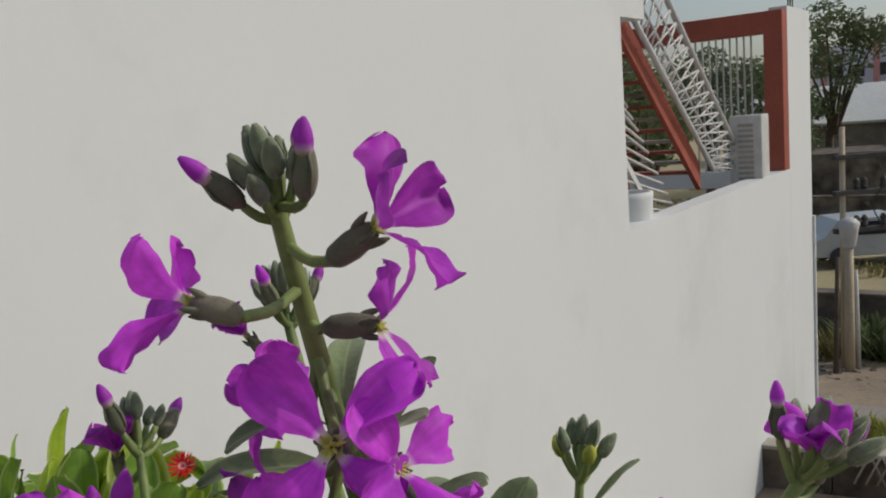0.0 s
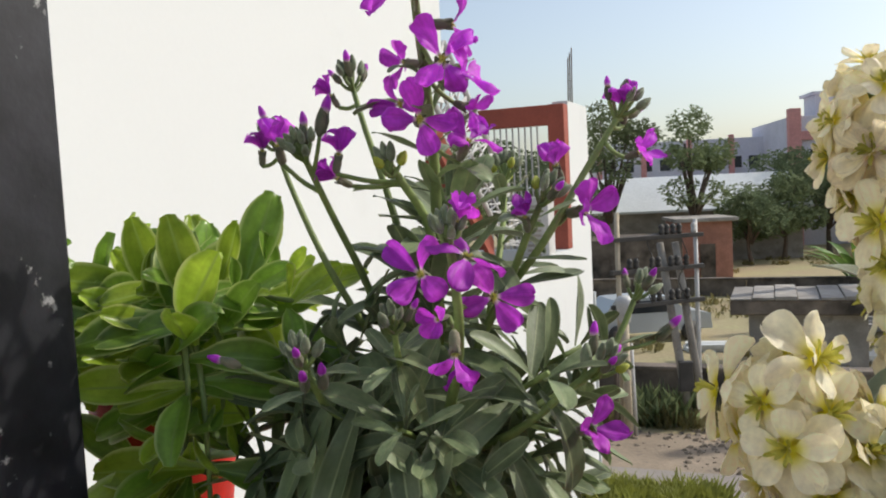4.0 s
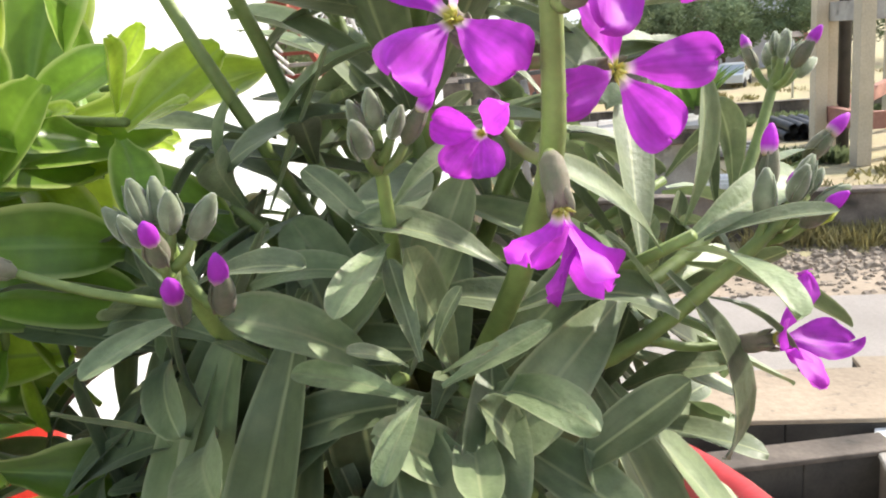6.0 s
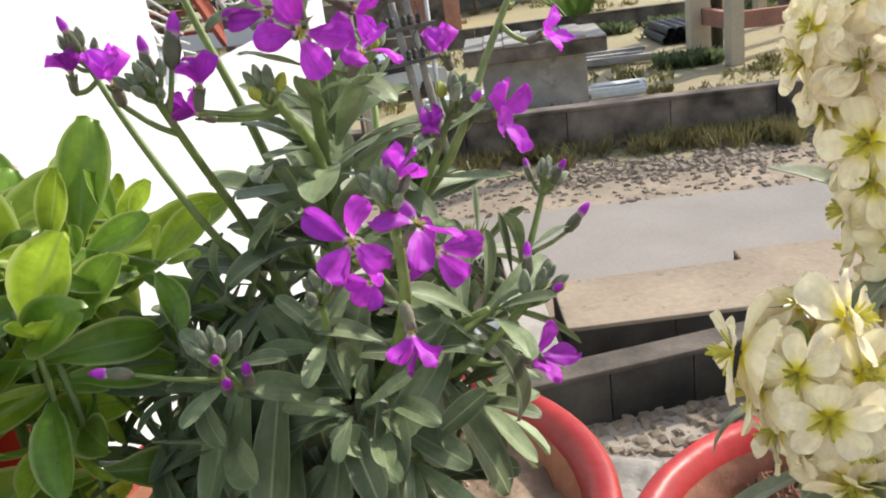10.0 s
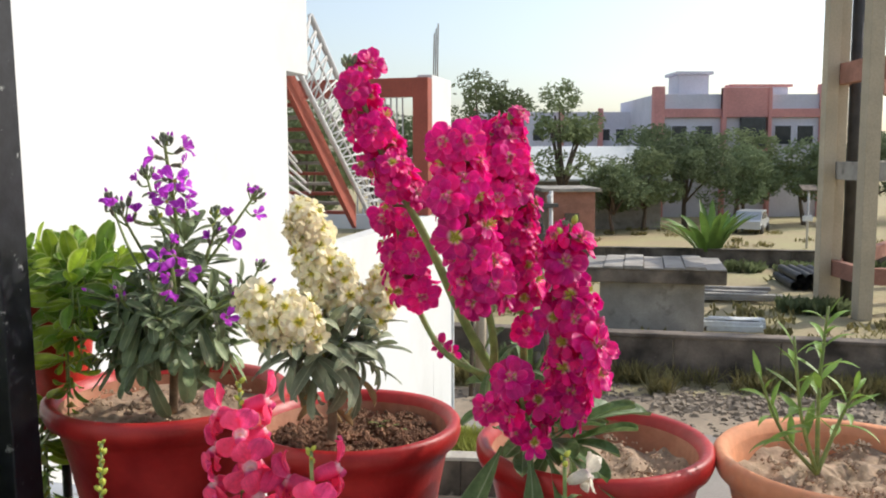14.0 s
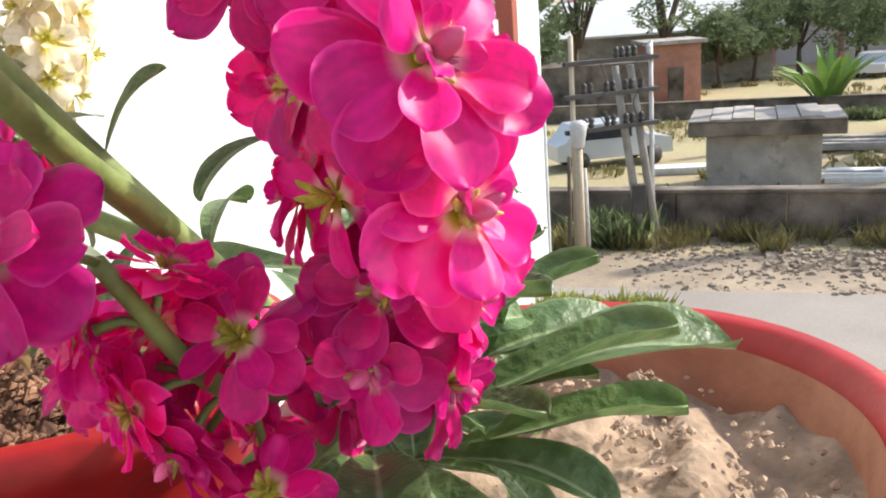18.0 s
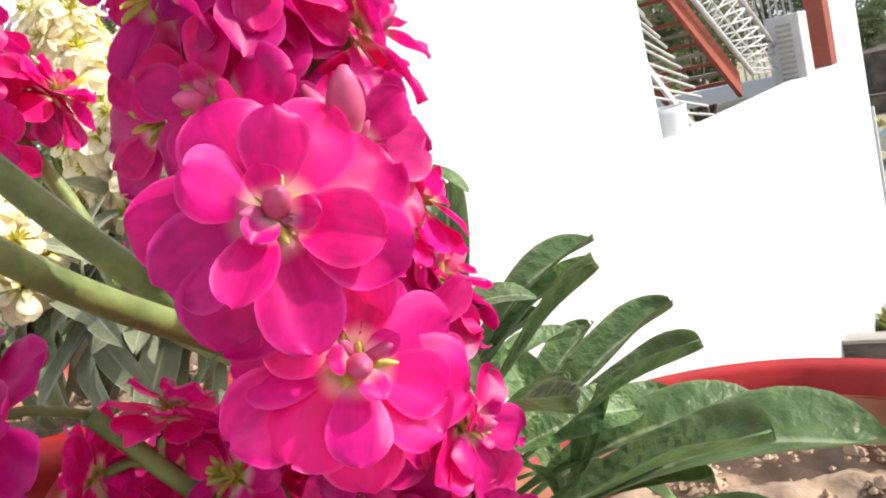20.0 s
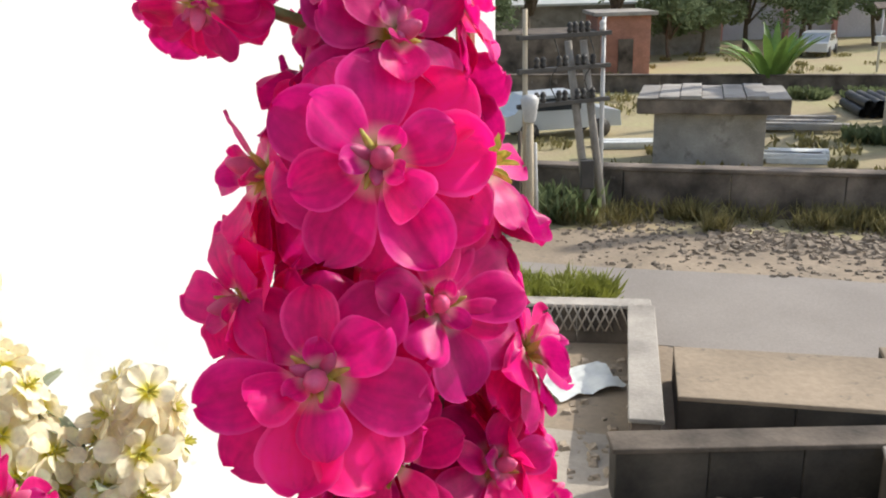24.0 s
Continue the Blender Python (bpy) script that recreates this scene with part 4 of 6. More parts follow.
M_MAG = petal_mat("magenta_petal", (0.79, 0.009, 0.245), (0.46, 0.46, 0.05), 0.0080, trans=0.36, rough=0.42, vein=0.2, pale=(0.93, 0.62, 0.60), rim=(0.88, 0.06, 0.36), own=0.2, shift=0.012, streak=0.11)
M_ROLL = petal_mat("pale_pink_rolled_petal", (0.82, 0.16, 0.34), (0.60, 0.55, 0.20), 0.005, trans=0.2, rough=0.45, pale=(0.85, 0.50, 0.50))
M_PUR = petal_mat("purple_petal", (0.56, 0.060, 0.66), (0.50, 0.50, 0.10), 0.0042, trans=0.38, vein=0.24, pale=(0.80, 0.62, 0.74))
M_CRM = petal_mat("cream_petal", (1.0, 0.90, 0.65), (0.80, 0.72, 0.05), 0.0068, trans=0.32, vein=0.06, rand=0.07, pale=(0.95, 0.88, 0.36), shift=0.008, own=0.06, streak=0.05)
M_BUFF = petal_mat("buff_petal", (0.95, 0.83, 0.58), (0.84, 0.72, 0.20), 0.005, trans=0.4, vein=0.1, rand=0.1)
M_SNAP = petal_mat("pink_petal", (0.95, 0.075, 0.23), (0.92, 0.5, 0.35), 0.006)
M_WHITE = petal_mat("white_petal", (0.85, 0.78, 0.66), (0.8, 0.7, 0.35), 0.006)
M_REDF = petal_mat("red_petal", (0.75, 0.01, 0.03), (0.7, 0.1, 0.1), 0.003)
M_HEART = mat("yellow_green_heart", (0.56, 0.55, 0.06), 0.6, 0.3, 200, 0.2, fine=600, second=(0.80, 0.74, 0.20), trans=0.2, rand=0.2)
M_BUDG = mat("felted_green_bud", (0.17, 0.21, 0.11), 0.85, 0.25, 200, 0.5, fine=900, second=(0.28, 0.32, 0.2), rand=0.2, sheen=0.4)
M_BUDY = mat("yellow_green_bud", (0.42, 0.46, 0.06), 0.6, 0.25, 150, 0.3, fine=700, rand=0.15)
M_CALYX = mat("purple_green_calyx", (0.16, 0.19, 0.10), 0.8, 0.35, 180, 0.4, fine=900, second=(0.20, 0.17, 0.12), rand=0.2, sheen=0.1)
M_STEM = mat("green_stem", (0.16, 0.225, 0.06), 0.55, 0.3, 60, 0.3, fine=500, second=(0.26, 0.34, 0.10), rand=0.1)
M_WOODY = mat("woody_stem", (0.22, 0.15, 0.09), 0.9, 0.35, 60, 0.6, fine=300)
M_LEAFP = mat("grey_green_leaf", (0.13, 0.19, 0.072), 0.5, 0.25, 60, 0.35, fine=500, second=(0.24, 0.295, 0.145), trans=0.15, rand=0.4, sheen=0.12)
M_LEAFC = mat("silver_green_leaf", (0.20, 0.235, 0.12), 0.65, 0.25, 60, 0.35, fine=500, second=(0.30, 0.34, 0.21), trans=0.15, rand=0.25, sheen=0.35)
M_LEAFM = mat("blistered_green_leaf", (0.095, 0.185, 0.048), 0.42, 0.25, 70, 0.9, fine=170, second=(0.175, 0.275, 0.095), trans=0.28, rand=0.25, sheen=0.06)
M_APT = mat("fleshy_bright_leaf", (0.27, 0.43, 0.03), 0.28, 0.25, 60, 0.15, fine=400, second=(0.48, 0.62, 0.06), trans=0.38, rand=0.3)
M_APT2 = mat("fleshy_deep_leaf", (0.15, 0.275, 0.03), 0.30, 0.25, 60, 0.15, fine=400, second=(0.24, 0.40, 0.05), trans=0.36, rand=0.3)
M_TLEAF = mat("fresh_green_leaf", (0.20, 0.34, 0.06), 0.5, 0.2, 60, 0.2, fine=400, trans=0.3, rand=0.2)
M_YELL = mat("yellowed_leaf", (0.62, 0.42, 0.03), 0.6, 0.35, 60, 0.3, fine=300, second=(0.70, 0.50, 0.06), trans=0.3)
M_DRY = mat("dry_brown_leaf", (0.34, 0.22, 0.10), 0.9, 0.3, 80, 0.4, fine=400, trans=0.2, rand=0.2)
veined(M_LEAFP, 4, 0.85, 1.12, (0.27, 0.315, 0.165), 0.86, (0.29, 0.335, 0.165))
veined(M_LEAFC, 4, 0.88, 1.1, (0.30, 0.34, 0.22), 0.88, (0.36, 0.40, 0.26))
veined(M_LEAFM, 4, 0.85, 1.15, (0.20, 0.28, 0.12), 0.88, (0.30, 0.38, 0.20))
veined(M_APT, 4, 0.85, 1.15, (0.62, 0.68, 0.24), 0.80, (0.34, 0.46, 0.08))
veined(M_APT2, 4, 0.85, 1.15, (0.50, 0.58, 0.20), 0.80, (0.22, 0.34, 0.06))
M_PLAST = mat("red_plastic", (0.55, 0.03, 0.02), 0.35, 0.15, 30, 0.1, fine=120)


# ---- plant pieces ----
def egg(mb, p, d, length, r, n=8, rings=6, point=1.0):
    d = Vector(d).normalized()
    path, rad = [], []
    for i in range(rings + 1):
        t = i / rings
        path.append(Vector(p) + d * length * t)
        rad.append(max(r * math.sin(math.pi * (0.06 + 0.9 * t ** (0.8 * point))) ** 0.7, r * 0.12))
    return mb.tube(path, rad, n)


def petal(length, width, bend, cup, wave, seed, claw=0.2, nl=9, nw=6, notch=0.0, blunt=3.6, frill=0.06, taper=0.5):
    """A clawed, round-tipped petal that grows along +y with its upper face to +z."""
    v, f = [], []
    p, ang = Vector((0, 0, 0)), 0.0
    last = 0.0
    for i in range(nl + 1):
        t = 1 - (1 - i / nl) ** 1.7
        ang = -bend * t ** 1.3
        p = p + Vector((0, math.cos(ang), math.sin(ang))) * length * (t - last)
        last = t
        s = max(0.0, (t - claw) / (1 - claw))
        w = max(0.15 + 0.1 * t, 1.16 * s ** 0.62 * max(0.0, 1 - s ** blunt) ** taper) if t < 0.999 else 0.06
        w *= width / 2
        for j in range(nw + 1):
            q = 2 * j / nw - 1
            zz = cup * w * q * q - 0.10 * w * max(0.0, 1 - abs(q) * 3) + wave * width * t * noise.noise((q * 0.9 + seed * 3.1, t * 1.8, seed * 1.7)) + frill * width * t * t * abs(q) * noise.noise((q * 3.5 + seed * 5.3, t * 5.0, seed * 0.7))
            v.append((q * w, p.y - zz * math.sin(ang) - notch * length * (1 - abs(q)) * (t > 0.97), p.z + zz * math.cos(ang)))
    for i in range(nl):
        for j in range(nw):
            k = i * (nw + 1) + j
            f.append((k, k + 1, k + nw + 2, k + nw + 1))
    return MB().add(v, f, across=[(2 * j / nw - 1, 1 - (1 - i / nl) ** 1.7, (seed * 0.37) % 7) for i in range(nl + 1) for j in range(nw + 1)])


def double_flower_mesh(name, material, size, seed, wide=1.14, young=False):
    """A full rosette of overlapping ovate petals that opens along +z; a young one has fewer, spaced petals."""
    rnd = random.Random(seed)
    mb = MB()
    if young:
        rings = ((6, 1.0, wide * 0.94, 1.62, -0.0012), (5, 0.80, wide * 0.86, 1.32, 0.0006))
    else:
        rings = ((5, 1.0, wide, 1.70, -0.0018), (5, 0.92, wide * 0.94, 1.42, 0.0002), (4, 0.72, wide * 0.88, 1.10, 0.0016), (3, 0.40, wide * 0.8, 0.62, 0.002))
    for k, (count, ln, wd, open_, lift) in enumerate(rings):
        for i in range(count):
            a = 2 * math.pi * (i + 0.5 * k + rnd.uniform(-0.17, 0.17)) / count
            b = petal(size * ln * rnd.uniform(0.9, 1.08), size * ln * wd * rnd.uniform(0.86, 1.1), rnd.uniform(-0.1, 0.75), rnd.uniform(-0.35, 0.35), 0.16, seed * 7 + k * 3 + i, claw=0.12, nl=10, nw=6, notch=0.03 * (i % 2), blunt=2.7, frill=0.12, taper=0.6)
            o = open_ + rnd.uniform(-0.24, 0.2)
            m = Matrix.Translation((0, 0, lift)) @ Matrix.Rotation(a, 4, "Z") @ Matrix.Rotation(math.pi / 2 - o, 4, "X") @ Matrix.Translation((0, size * 0.05, 0)) @ Matrix.Rotation(rnd.uniform(-0.32, 0.32), 4, "Y")
            moved(mb, b, m)
    return mb.mesh(name, material)


def rolled_mesh(name, material, size, seed, count=3):
    """Small rolled petals in the middle of a full flower."""
    rnd = random.Random(seed)
    mb = MB()
    for i in range(count):
        a = 2 * math.pi * i / count + rnd.uniform(-0.5, 0.5)
        o = 0.15 if i == 0 else rnd.uniform(0.4, 0.8)
        d = Vector((math.sin(o) * math.cos(a), math.sin(o) * math.sin(a), math.cos(o)))
        egg(mb, d * size * 0.05, d, size * (0.42 if i == 0 else rnd.uniform(0.28, 0.36)), size * (0.105 if i == 0 else 0.07), 8, 6, 1.15)
    return mb.mesh(name, material)


def bunch_mesh(name, material, size, seed):
    """The bunch of narrow unopened petals in a young flower."""
    rnd = random.Random(seed)
    mb = MB()
    for i in range(11):
        a = 2.39996 * i
        o = 0.15 + 0.85 * (i / 11) + rnd.uniform(-0.12, 0.12)
        b = petal(size * rnd.uniform(0.30, 0.44), size * 0.13, rnd.uniform(-0.5, 0.5), 0.9, 0.1, seed + i, claw=0.1, nl=6, nw=4, blunt=2.2)
        moved(mb, b, Matrix.Rotation(a, 4, "Z") @ Matrix.Rotation(math.pi / 2 - o, 4, "X") @ Matrix.Translation((0, size * 0.04, 0)))
    return mb.mesh(name, material)


def heart_mesh(name, material, size, seed):
    rnd = random.Random(seed)
    mb = MB()
    for i in range(8):
        a = 2 * math.pi * i / 8 + rnd.uniform(-0.3, 0.3)
        o = rnd.uniform(0.45, 1.15)
        d = (math.sin(o) * math.cos(a), math.sin(o) * math.sin(a), math.cos(o))
        egg(mb, Vector(d) * size * 0.06, d, size * rnd.uniform(0.2, 0.36), size * 0.055, 6, 5, 0.6)
    return mb.mesh(name, material)


def single_flower_mesh(name, material, size, seed, fold=0.0):
    """Four obovate clawed petals in a loose cross that droops and twists."""
    rnd = random.Random(seed)
    mb = MB()
    for i in range(4):
        a = math.pi / 2 * i + rnd.uniform(-0.34, 0.34)
        b = petal(size * rnd.uniform(1.0, 1.2), size * rnd.uniform(0.80, 1.02), rnd.uniform(0.3, 1.3), rnd.uniform(-0.8, 0.5), 0.34, seed * 5 + i, claw=0.14, nl=14, nw=8, notch=0.04, blunt=3.2, frill=0.24)
        o = 1.3 - fold + rnd.uniform(-0.22, 0.3)
        moved(mb, b, Matrix.Rotation(a, 4, "Z") @ Matrix.Rotation(math.pi / 2 - o, 4, "X") @ Matrix.Translation((0, size * 0.05, 0)) @ Matrix.Rotation(rnd.uniform(-0.6, 0.6), 4, "Y"))
    return mb.mesh(name, material)


def calyx_mesh(name, material, length, r):
    mb = MB()
    mb.tube([(0, 0, -length), (0, 0, -length * 0.85), (0, 0, -length * 0.5), (0, 0, -length * 0.12), (0, 0, 0.0003)], [r * 0.5, r * 0.95, r * 1.1, r * 0.9, r * 0.6], 9)
    for i in range(4):
        a = math.pi / 2 * i + 0.4
        egg(mb, (r * 0.7 * math.cos(a), r * 0.7 * math.sin(a), -length * 0.35), (0.25 * math.cos(a), 0.25 * math.sin(a), 1), length * 0.5, r * 0.35, 5, 4)
    return mb.mesh(name, material)


MAG_FL = [double_flower_mesh("magenta_flower", M_MAG, 0.0232, s) for s in range(8)]
MAG_YOUNG = [double_flower_mesh("magenta_flower", M_MAG, 0.0225, 90 + s, 0.96, True) for s in range(3)]
ROLLED = [rolled_mesh("inner_whorl", M_ROLL, 0.0232, 80 + s) for s in range(3)]
BUNCH = [bunch_mesh("flower_centre", M_HEART, 0.024, 84 + s) for s in range(2)]
CRM_FL = [double_flower_mesh("cream_flower", M_BUFF if s == 5 else M_CRM, 0.0155, 20 + s, 1.12, s in (1, 4)) for s in range(6)]
HEART_C = [bunch_mesh("flower_heart", M_HEART, 0.017, 67 + s) for s in range(3)]
PUR_FL = [single_flower_mesh("purple_flower", M_PUR, 0.0165, 40 + s, fold) for s, fold in ((0, 0.0), (1, 0.15), (2, 0.3), (3, 0.78), (4, 0.3), (5, 1.05), (6, 1.32))]
HEART_M = [heart_mesh("flower_heart", M_HEART, 0.021, 64 + s) for s in range(3)]
HEART_S = [heart_mesh("flower_heart", M_HEART, 0.008, 70 + s) for s in range(2)]
CALYX = [calyx_mesh("calyx", M_CALYX, 0.0105, 0.0025), calyx_mesh("calyx", M_BUDG, 0.009, 0.003)]


def bud_mesh(name, material, length, r, seed):
    mb = MB()
    egg(mb, (0, 0, 0), (0.06 * math.sin(seed), 0.06, 1), length, r, 9, 8)
    for i in range(3):
        a = 2.1 * i + seed
        mb.tube([(r * 0.8 * math.cos(a), r * 0.8 * math.sin(a), length * 0.12), (r * 1.02 * math.cos(a), r * 1.02 * math.sin(a), length * 0.5), (r * 0.5 * math.cos(a), r * 0.5 * math.sin(a), length * 0.9)], [r * 0.12, r * 0.16, r * 0.06], 5)
    return mb.mesh(name, material)


BUD = [bud_mesh("bud", M_BUDG, 0.0105, 0.0025, s) for s in range(3)]
BUDC = [bud_mesh("bud", M_CALYX, 0.013, 0.0027, s) for s in range(2)]
BUDY = [bud_mesh("bud", M_BUDY, 0.008, 0.0026, s) for s in range(2)]
mb = MB()
egg(mb, (0, 0, 0), (0, 0, 1), 0.009, 0.0022, 8, 6)
BUDTIP = mb.mesh("petal_tip", M_PUR)
LEAF_P = [petal(0.052, w, b, 0.3, 0.14, s, 0.06, 10, 6, 0.0, 3.4).mesh("leaf", M_LEAFP) for s, (b, w) in enumerate(((0.2, 0.0205), (0.5, 0.018), (0.9, 0.021), (1.3, 0.019), (0.0, 0.017)))]
LEAF_C = [blade(0.066, 0.0165, b, 0.35, 0.12, 0.62, 0.9, 11, 4, 10 + s).mesh("leaf", M_LEAFC) for s, b in enumerate((0.3, 0.7, 1.2, 1.7))]
LEAF_M = [petal(0.10, w, b, 0.3, 0.2, 20 + s, 0.1, 14, 8, 0.0, 3.6).mesh("leaf", M_LEAFM) for s, (b, w) in enumerate(((0.4, 0.037), (0.9, 0.039), (1.5, 0.036), (0.7, 0.034)))]
LEAF_A = [petal(0.041, w, b, 0.38, 0.12, 30 + s, 0.07, 11, 6, 0.0, 1.8, 0.05, 0.62).mesh("leaf", M_APT if s % 2 else M_APT2) for s, (b, w) in enumerate(((0.3, 0.027), (-0.25, 0.024), (0.6, 0.029), (0.1, 0.026), (0.9, 0.026), (0.4, 0.030)))]
LEAF_T = [blade(0.048, 0.010, b, 0.3, 0.05, 0.45, 1.5, 8, 2, 40 + s).mesh("leaf", M_TLEAF) for s, b in enumerate((0.2, 0.6, 1.0))]


class Plant:
    """A plant thing whose parts are given in world places."""

    def __init__(self, name, label, base, group=""):
        self.base = Vector(base)
        self.e = thing(name, label, "plant", base, group)
        self.rnd = random.Random(int(1000 * (base[0] + 3)))
        self.inv = Matrix.Translation(-self.base)

    def put(self, name, mesh, m, parent=None, label=""):
        if parent is None:
            return part(name, mesh, None, self.e, label, self.inv @ m)
        return part(name, mesh, None, parent, label, m)

    def stem(self, pts, r0, r1, n=14, name="stem", material=None, sides=8):
        path = curve(pts, n)
        mb = MB()
        k = len(path) - 1
        mb.tube([p - self.base for p in path], [r0 + (r1 - r0) * i / k for i in range(k + 1)], sides)
        part(name, mb, material or M_STEM, self.e)
        return path

    def double(self, pos, face, meshes, hearts, scale=1.0, name="flower"):
        fl = self.put(name, self.rnd.choice(meshes), aim_z(pos, face, self.rnd.uniform(0, 6.28), scale))
        if hearts:
            part("flower_heart", self.rnd.choice(hearts), None, fl)
        return fl

    def single(self, pos, face, attach, mesh, scale=1.0, calyx=0):
        face = Vector(face).normalized()
        fl = self.put("flower", mesh, aim_z(pos, face, self.rnd.uniform(0, 6.28), scale))
        part("flower_heart", self.rnd.choice(HEART_S), None, fl)
        part("calyx", CALYX[calyx], None, fl, "felted purple-green calyx")
        back = Vector(pos) - face * 0.0105 * scale
        if attach is not None:
            self.stem([attach, blend(attach, back, 0.5) - Vector((0, 0, 0.0015)), back], 0.0013, 0.0011, 5, "flower_stalk", sides=6)
        return fl

    def bud(self, pos, d, kind="green", scale=1.0, attach=None, stalk=0.0011):
        mesh = self.rnd.choice({"green": BUD, "purple": BUDC, "yellow": BUDY}[kind])
        b = self.put("bud", mesh, aim_z(pos, d, self.rnd.uniform(0, 6), scale))
        if kind == "purple":
            part("petal_tip", BUDTIP, None, b, "purple petal tip", Matrix.Translation((0, 0, 0.0085)))
        if attach is not None:
            self.stem([attach, blend(attach, pos, 0.6) - Vector((0, 0, 0.001)), pos], stalk * 1.1, stalk * 0.9, 4, "bud_stalk", sides=5)
        return b

    def bud_head(self, tip, d, count, spread=0.008, purple=2, yellow=0, size=1.0):
        """A cluster of buds at a stem's tip."""
        d = Vector(d).normalized()
        x = d.orthogonal().normalized()
        y = d.cross(x)
        for i in range(count):
            a = 2.4 * i + self.rnd.uniform(-0.3, 0.3)
            r = (i / count) ** 0.6
            o = (x * math.cos(a) + y * math.sin(a)) * r
            p = Vector(tip) + o * spread - d * spread * 0.9 * r * r
            kind = "purple" if i >= count - purple else "yellow" if i >= count - purple - yellow else "green"
            self.bud(p, d + o * 0.75, kind, size * self.rnd.uniform(0.65, 0.95), attach=Vector(tip) - d * spread * (0.6 + r), stalk=0.0011 * size ** 0.5)

    def leaf(self, pos, d, meshes, scale=1.0, up=(0, 0, 1), name="leaf"):
        return self.put(name, self.rnd.choice(meshes), aim_y(pos, d, up, scale))

    def rosette(self, c, axis, count, meshes, s0=0.5, s1=1.0, low=1.9, spin=0.0, r=0.003):
        """Leaves round a shoot's end: young ones upright within, old ones drooping without."""
        axis = Vector(axis).normalized()
        x = axis.orthogonal().normalized()
        y = axis.cross(x)
        for i in range(count):
            t = (i + 0.5) / count
            a = 2.39996 * i + spin
            o = 0.25 + low * t + self.rnd.uniform(-0.2, 0.2)
            h = x * math.cos(a) + y * math.sin(a)
            d = axis * math.cos(o) + h * math.sin(o)
            self.leaf(Vector(c) + h * r - axis * 0.03 * t * t, d, meshes, (s0 + (s1 - s0) * t ** 0.6) * self.rnd.uniform(0.85, 1.1), up=axis + 0.3 * Vector((0, 0, 1)))

    def leafy(self, path, t0, t1, count, meshes, s0=0.9, s1=0.7, out0=1.7, out1=0.9):
        """Leaves up along a stem, spirally set."""
        n = len(path) - 1
        for i in range(count):
            t = t0 + (t1 - t0) * (i + 0.5) / count
            k = min(int(t * n), n - 1)
            p = path[k].lerp(path[k + 1], t * n - k)
            d = (path[k + 1] - path[k]).normalized()
            x = d.orthogonal().normalized()
            a = 2.39996 * i + self.rnd.uniform(-0.4, 0.4)
            h = x * math.cos(a) + d.cross(x) * math.sin(a)
            o = out0 + (out1 - out0) * (i / max(1, count - 1)) + self.rnd.uniform(-0.25, 0.25)
            self.leaf(p + h * 0.002, d * math.cos(o) + h * math.sin(o), meshes, (s0 + (s1 - s0) * i / max(1, count - 1)) * self.rnd.uniform(0.85, 1.15), up=d + Vector((0, 0, 0.5)))

    def head(self, pos, face, scale, young=0, path=None):
        """One double magenta flower with its heart, and a stalk to its stem."""
        face = Vector(face).normalized()
        pos = Vector(pos)
        fl = self.put("flower", self.rnd.choice(MAG_YOUNG if young else MAG_FL), aim_z(pos - face * 0.003, face, self.rnd.uniform(0, 6.28), scale))
        if young:
            part("flower_centre", self.rnd.choice(BUNCH), None, fl, "yellow-green unopened petals")
        else:
            part("inner_whorl", self.rnd.choice(ROLLED), None, fl, "pale pink rolled petals")
            part("flower_heart", self.rnd.choice(HEART_M), None, fl)
        if path:
            q = min(path, key=lambda p: (p - pos + Vector((0, 0, 0.012))).length)
            back = pos - face * 0.006
            if 0.008 < (q - back).length < 0.06:
                self.stem([q, blend(q, back, 0.5) + Vector((0, 0, 0.002)), back], 0.0011, 0.0014, 4, "flower_stalk", sides=5)
        return fl

    def fill(self, path, t0, t1, count, radius, scale, gap, taken, small=0.3):
        """Flowers packed round a stem between those that have their places already."""
        n = len(path) - 1
        for i in range(count):
            t = t0 + (t1 - t0) * (i + 0.5) / count
            k = min(int(t * n), n - 1)
            p = path[k].lerp(path[k + 1], t * n - k)
            d = (path[k + 1] - path[k]).normalized()
            x = d.orthogonal().normalized()
            a = 2.39996 * i
            h = x * math.cos(a) + d.cross(x) * math.sin(a)
            shrink = 1 - small * max(0.0, (i / count - 0.6) / 0.4)
            q = p + h * radius * shrink * self.rnd.uniform(0.8, 1.1)
            if any((q - o).length < gap * g or (0.001 < (q - o).dot(f) < 0.04 and (q - o - f * (q - o).dot(f)).length < 0.014) for o, f, g in taken):
                continue
            face = (h + d * (0.25 + 0.5 * (i / count) ** 4) + Vector((0, 0, 0.1))).normalized()
            taken.append((q, face, 1.0))
            self.head(q, face, scale * shrink * self.rnd.uniform(0.86, 1.08), self.rnd.random() < 0.32, path)

    def spike(self, path, t0, t1, count, meshes, hearts, radius, scale=1.0, fixed=(), gap=0.026, tilt=0.25, taper=0.35, grow=0.0):
        """Double flowers packed round a stem; fixed ones keep their places."""
        n = len(path) - 1
        taken = [Vector(p) for p in fixed]
        for p in taken:
            k = min(range(n + 1), key=lambda i: (path[i] - p).length)
            out = p - path[k]
            out.z *= 0.4
            self.double(p, out.normalized() + Vector((0, 0, tilt)), meshes, hearts, scale * (1 + grow * (0.6 - k / n)) * self.rnd.uniform(0.95, 1.05))
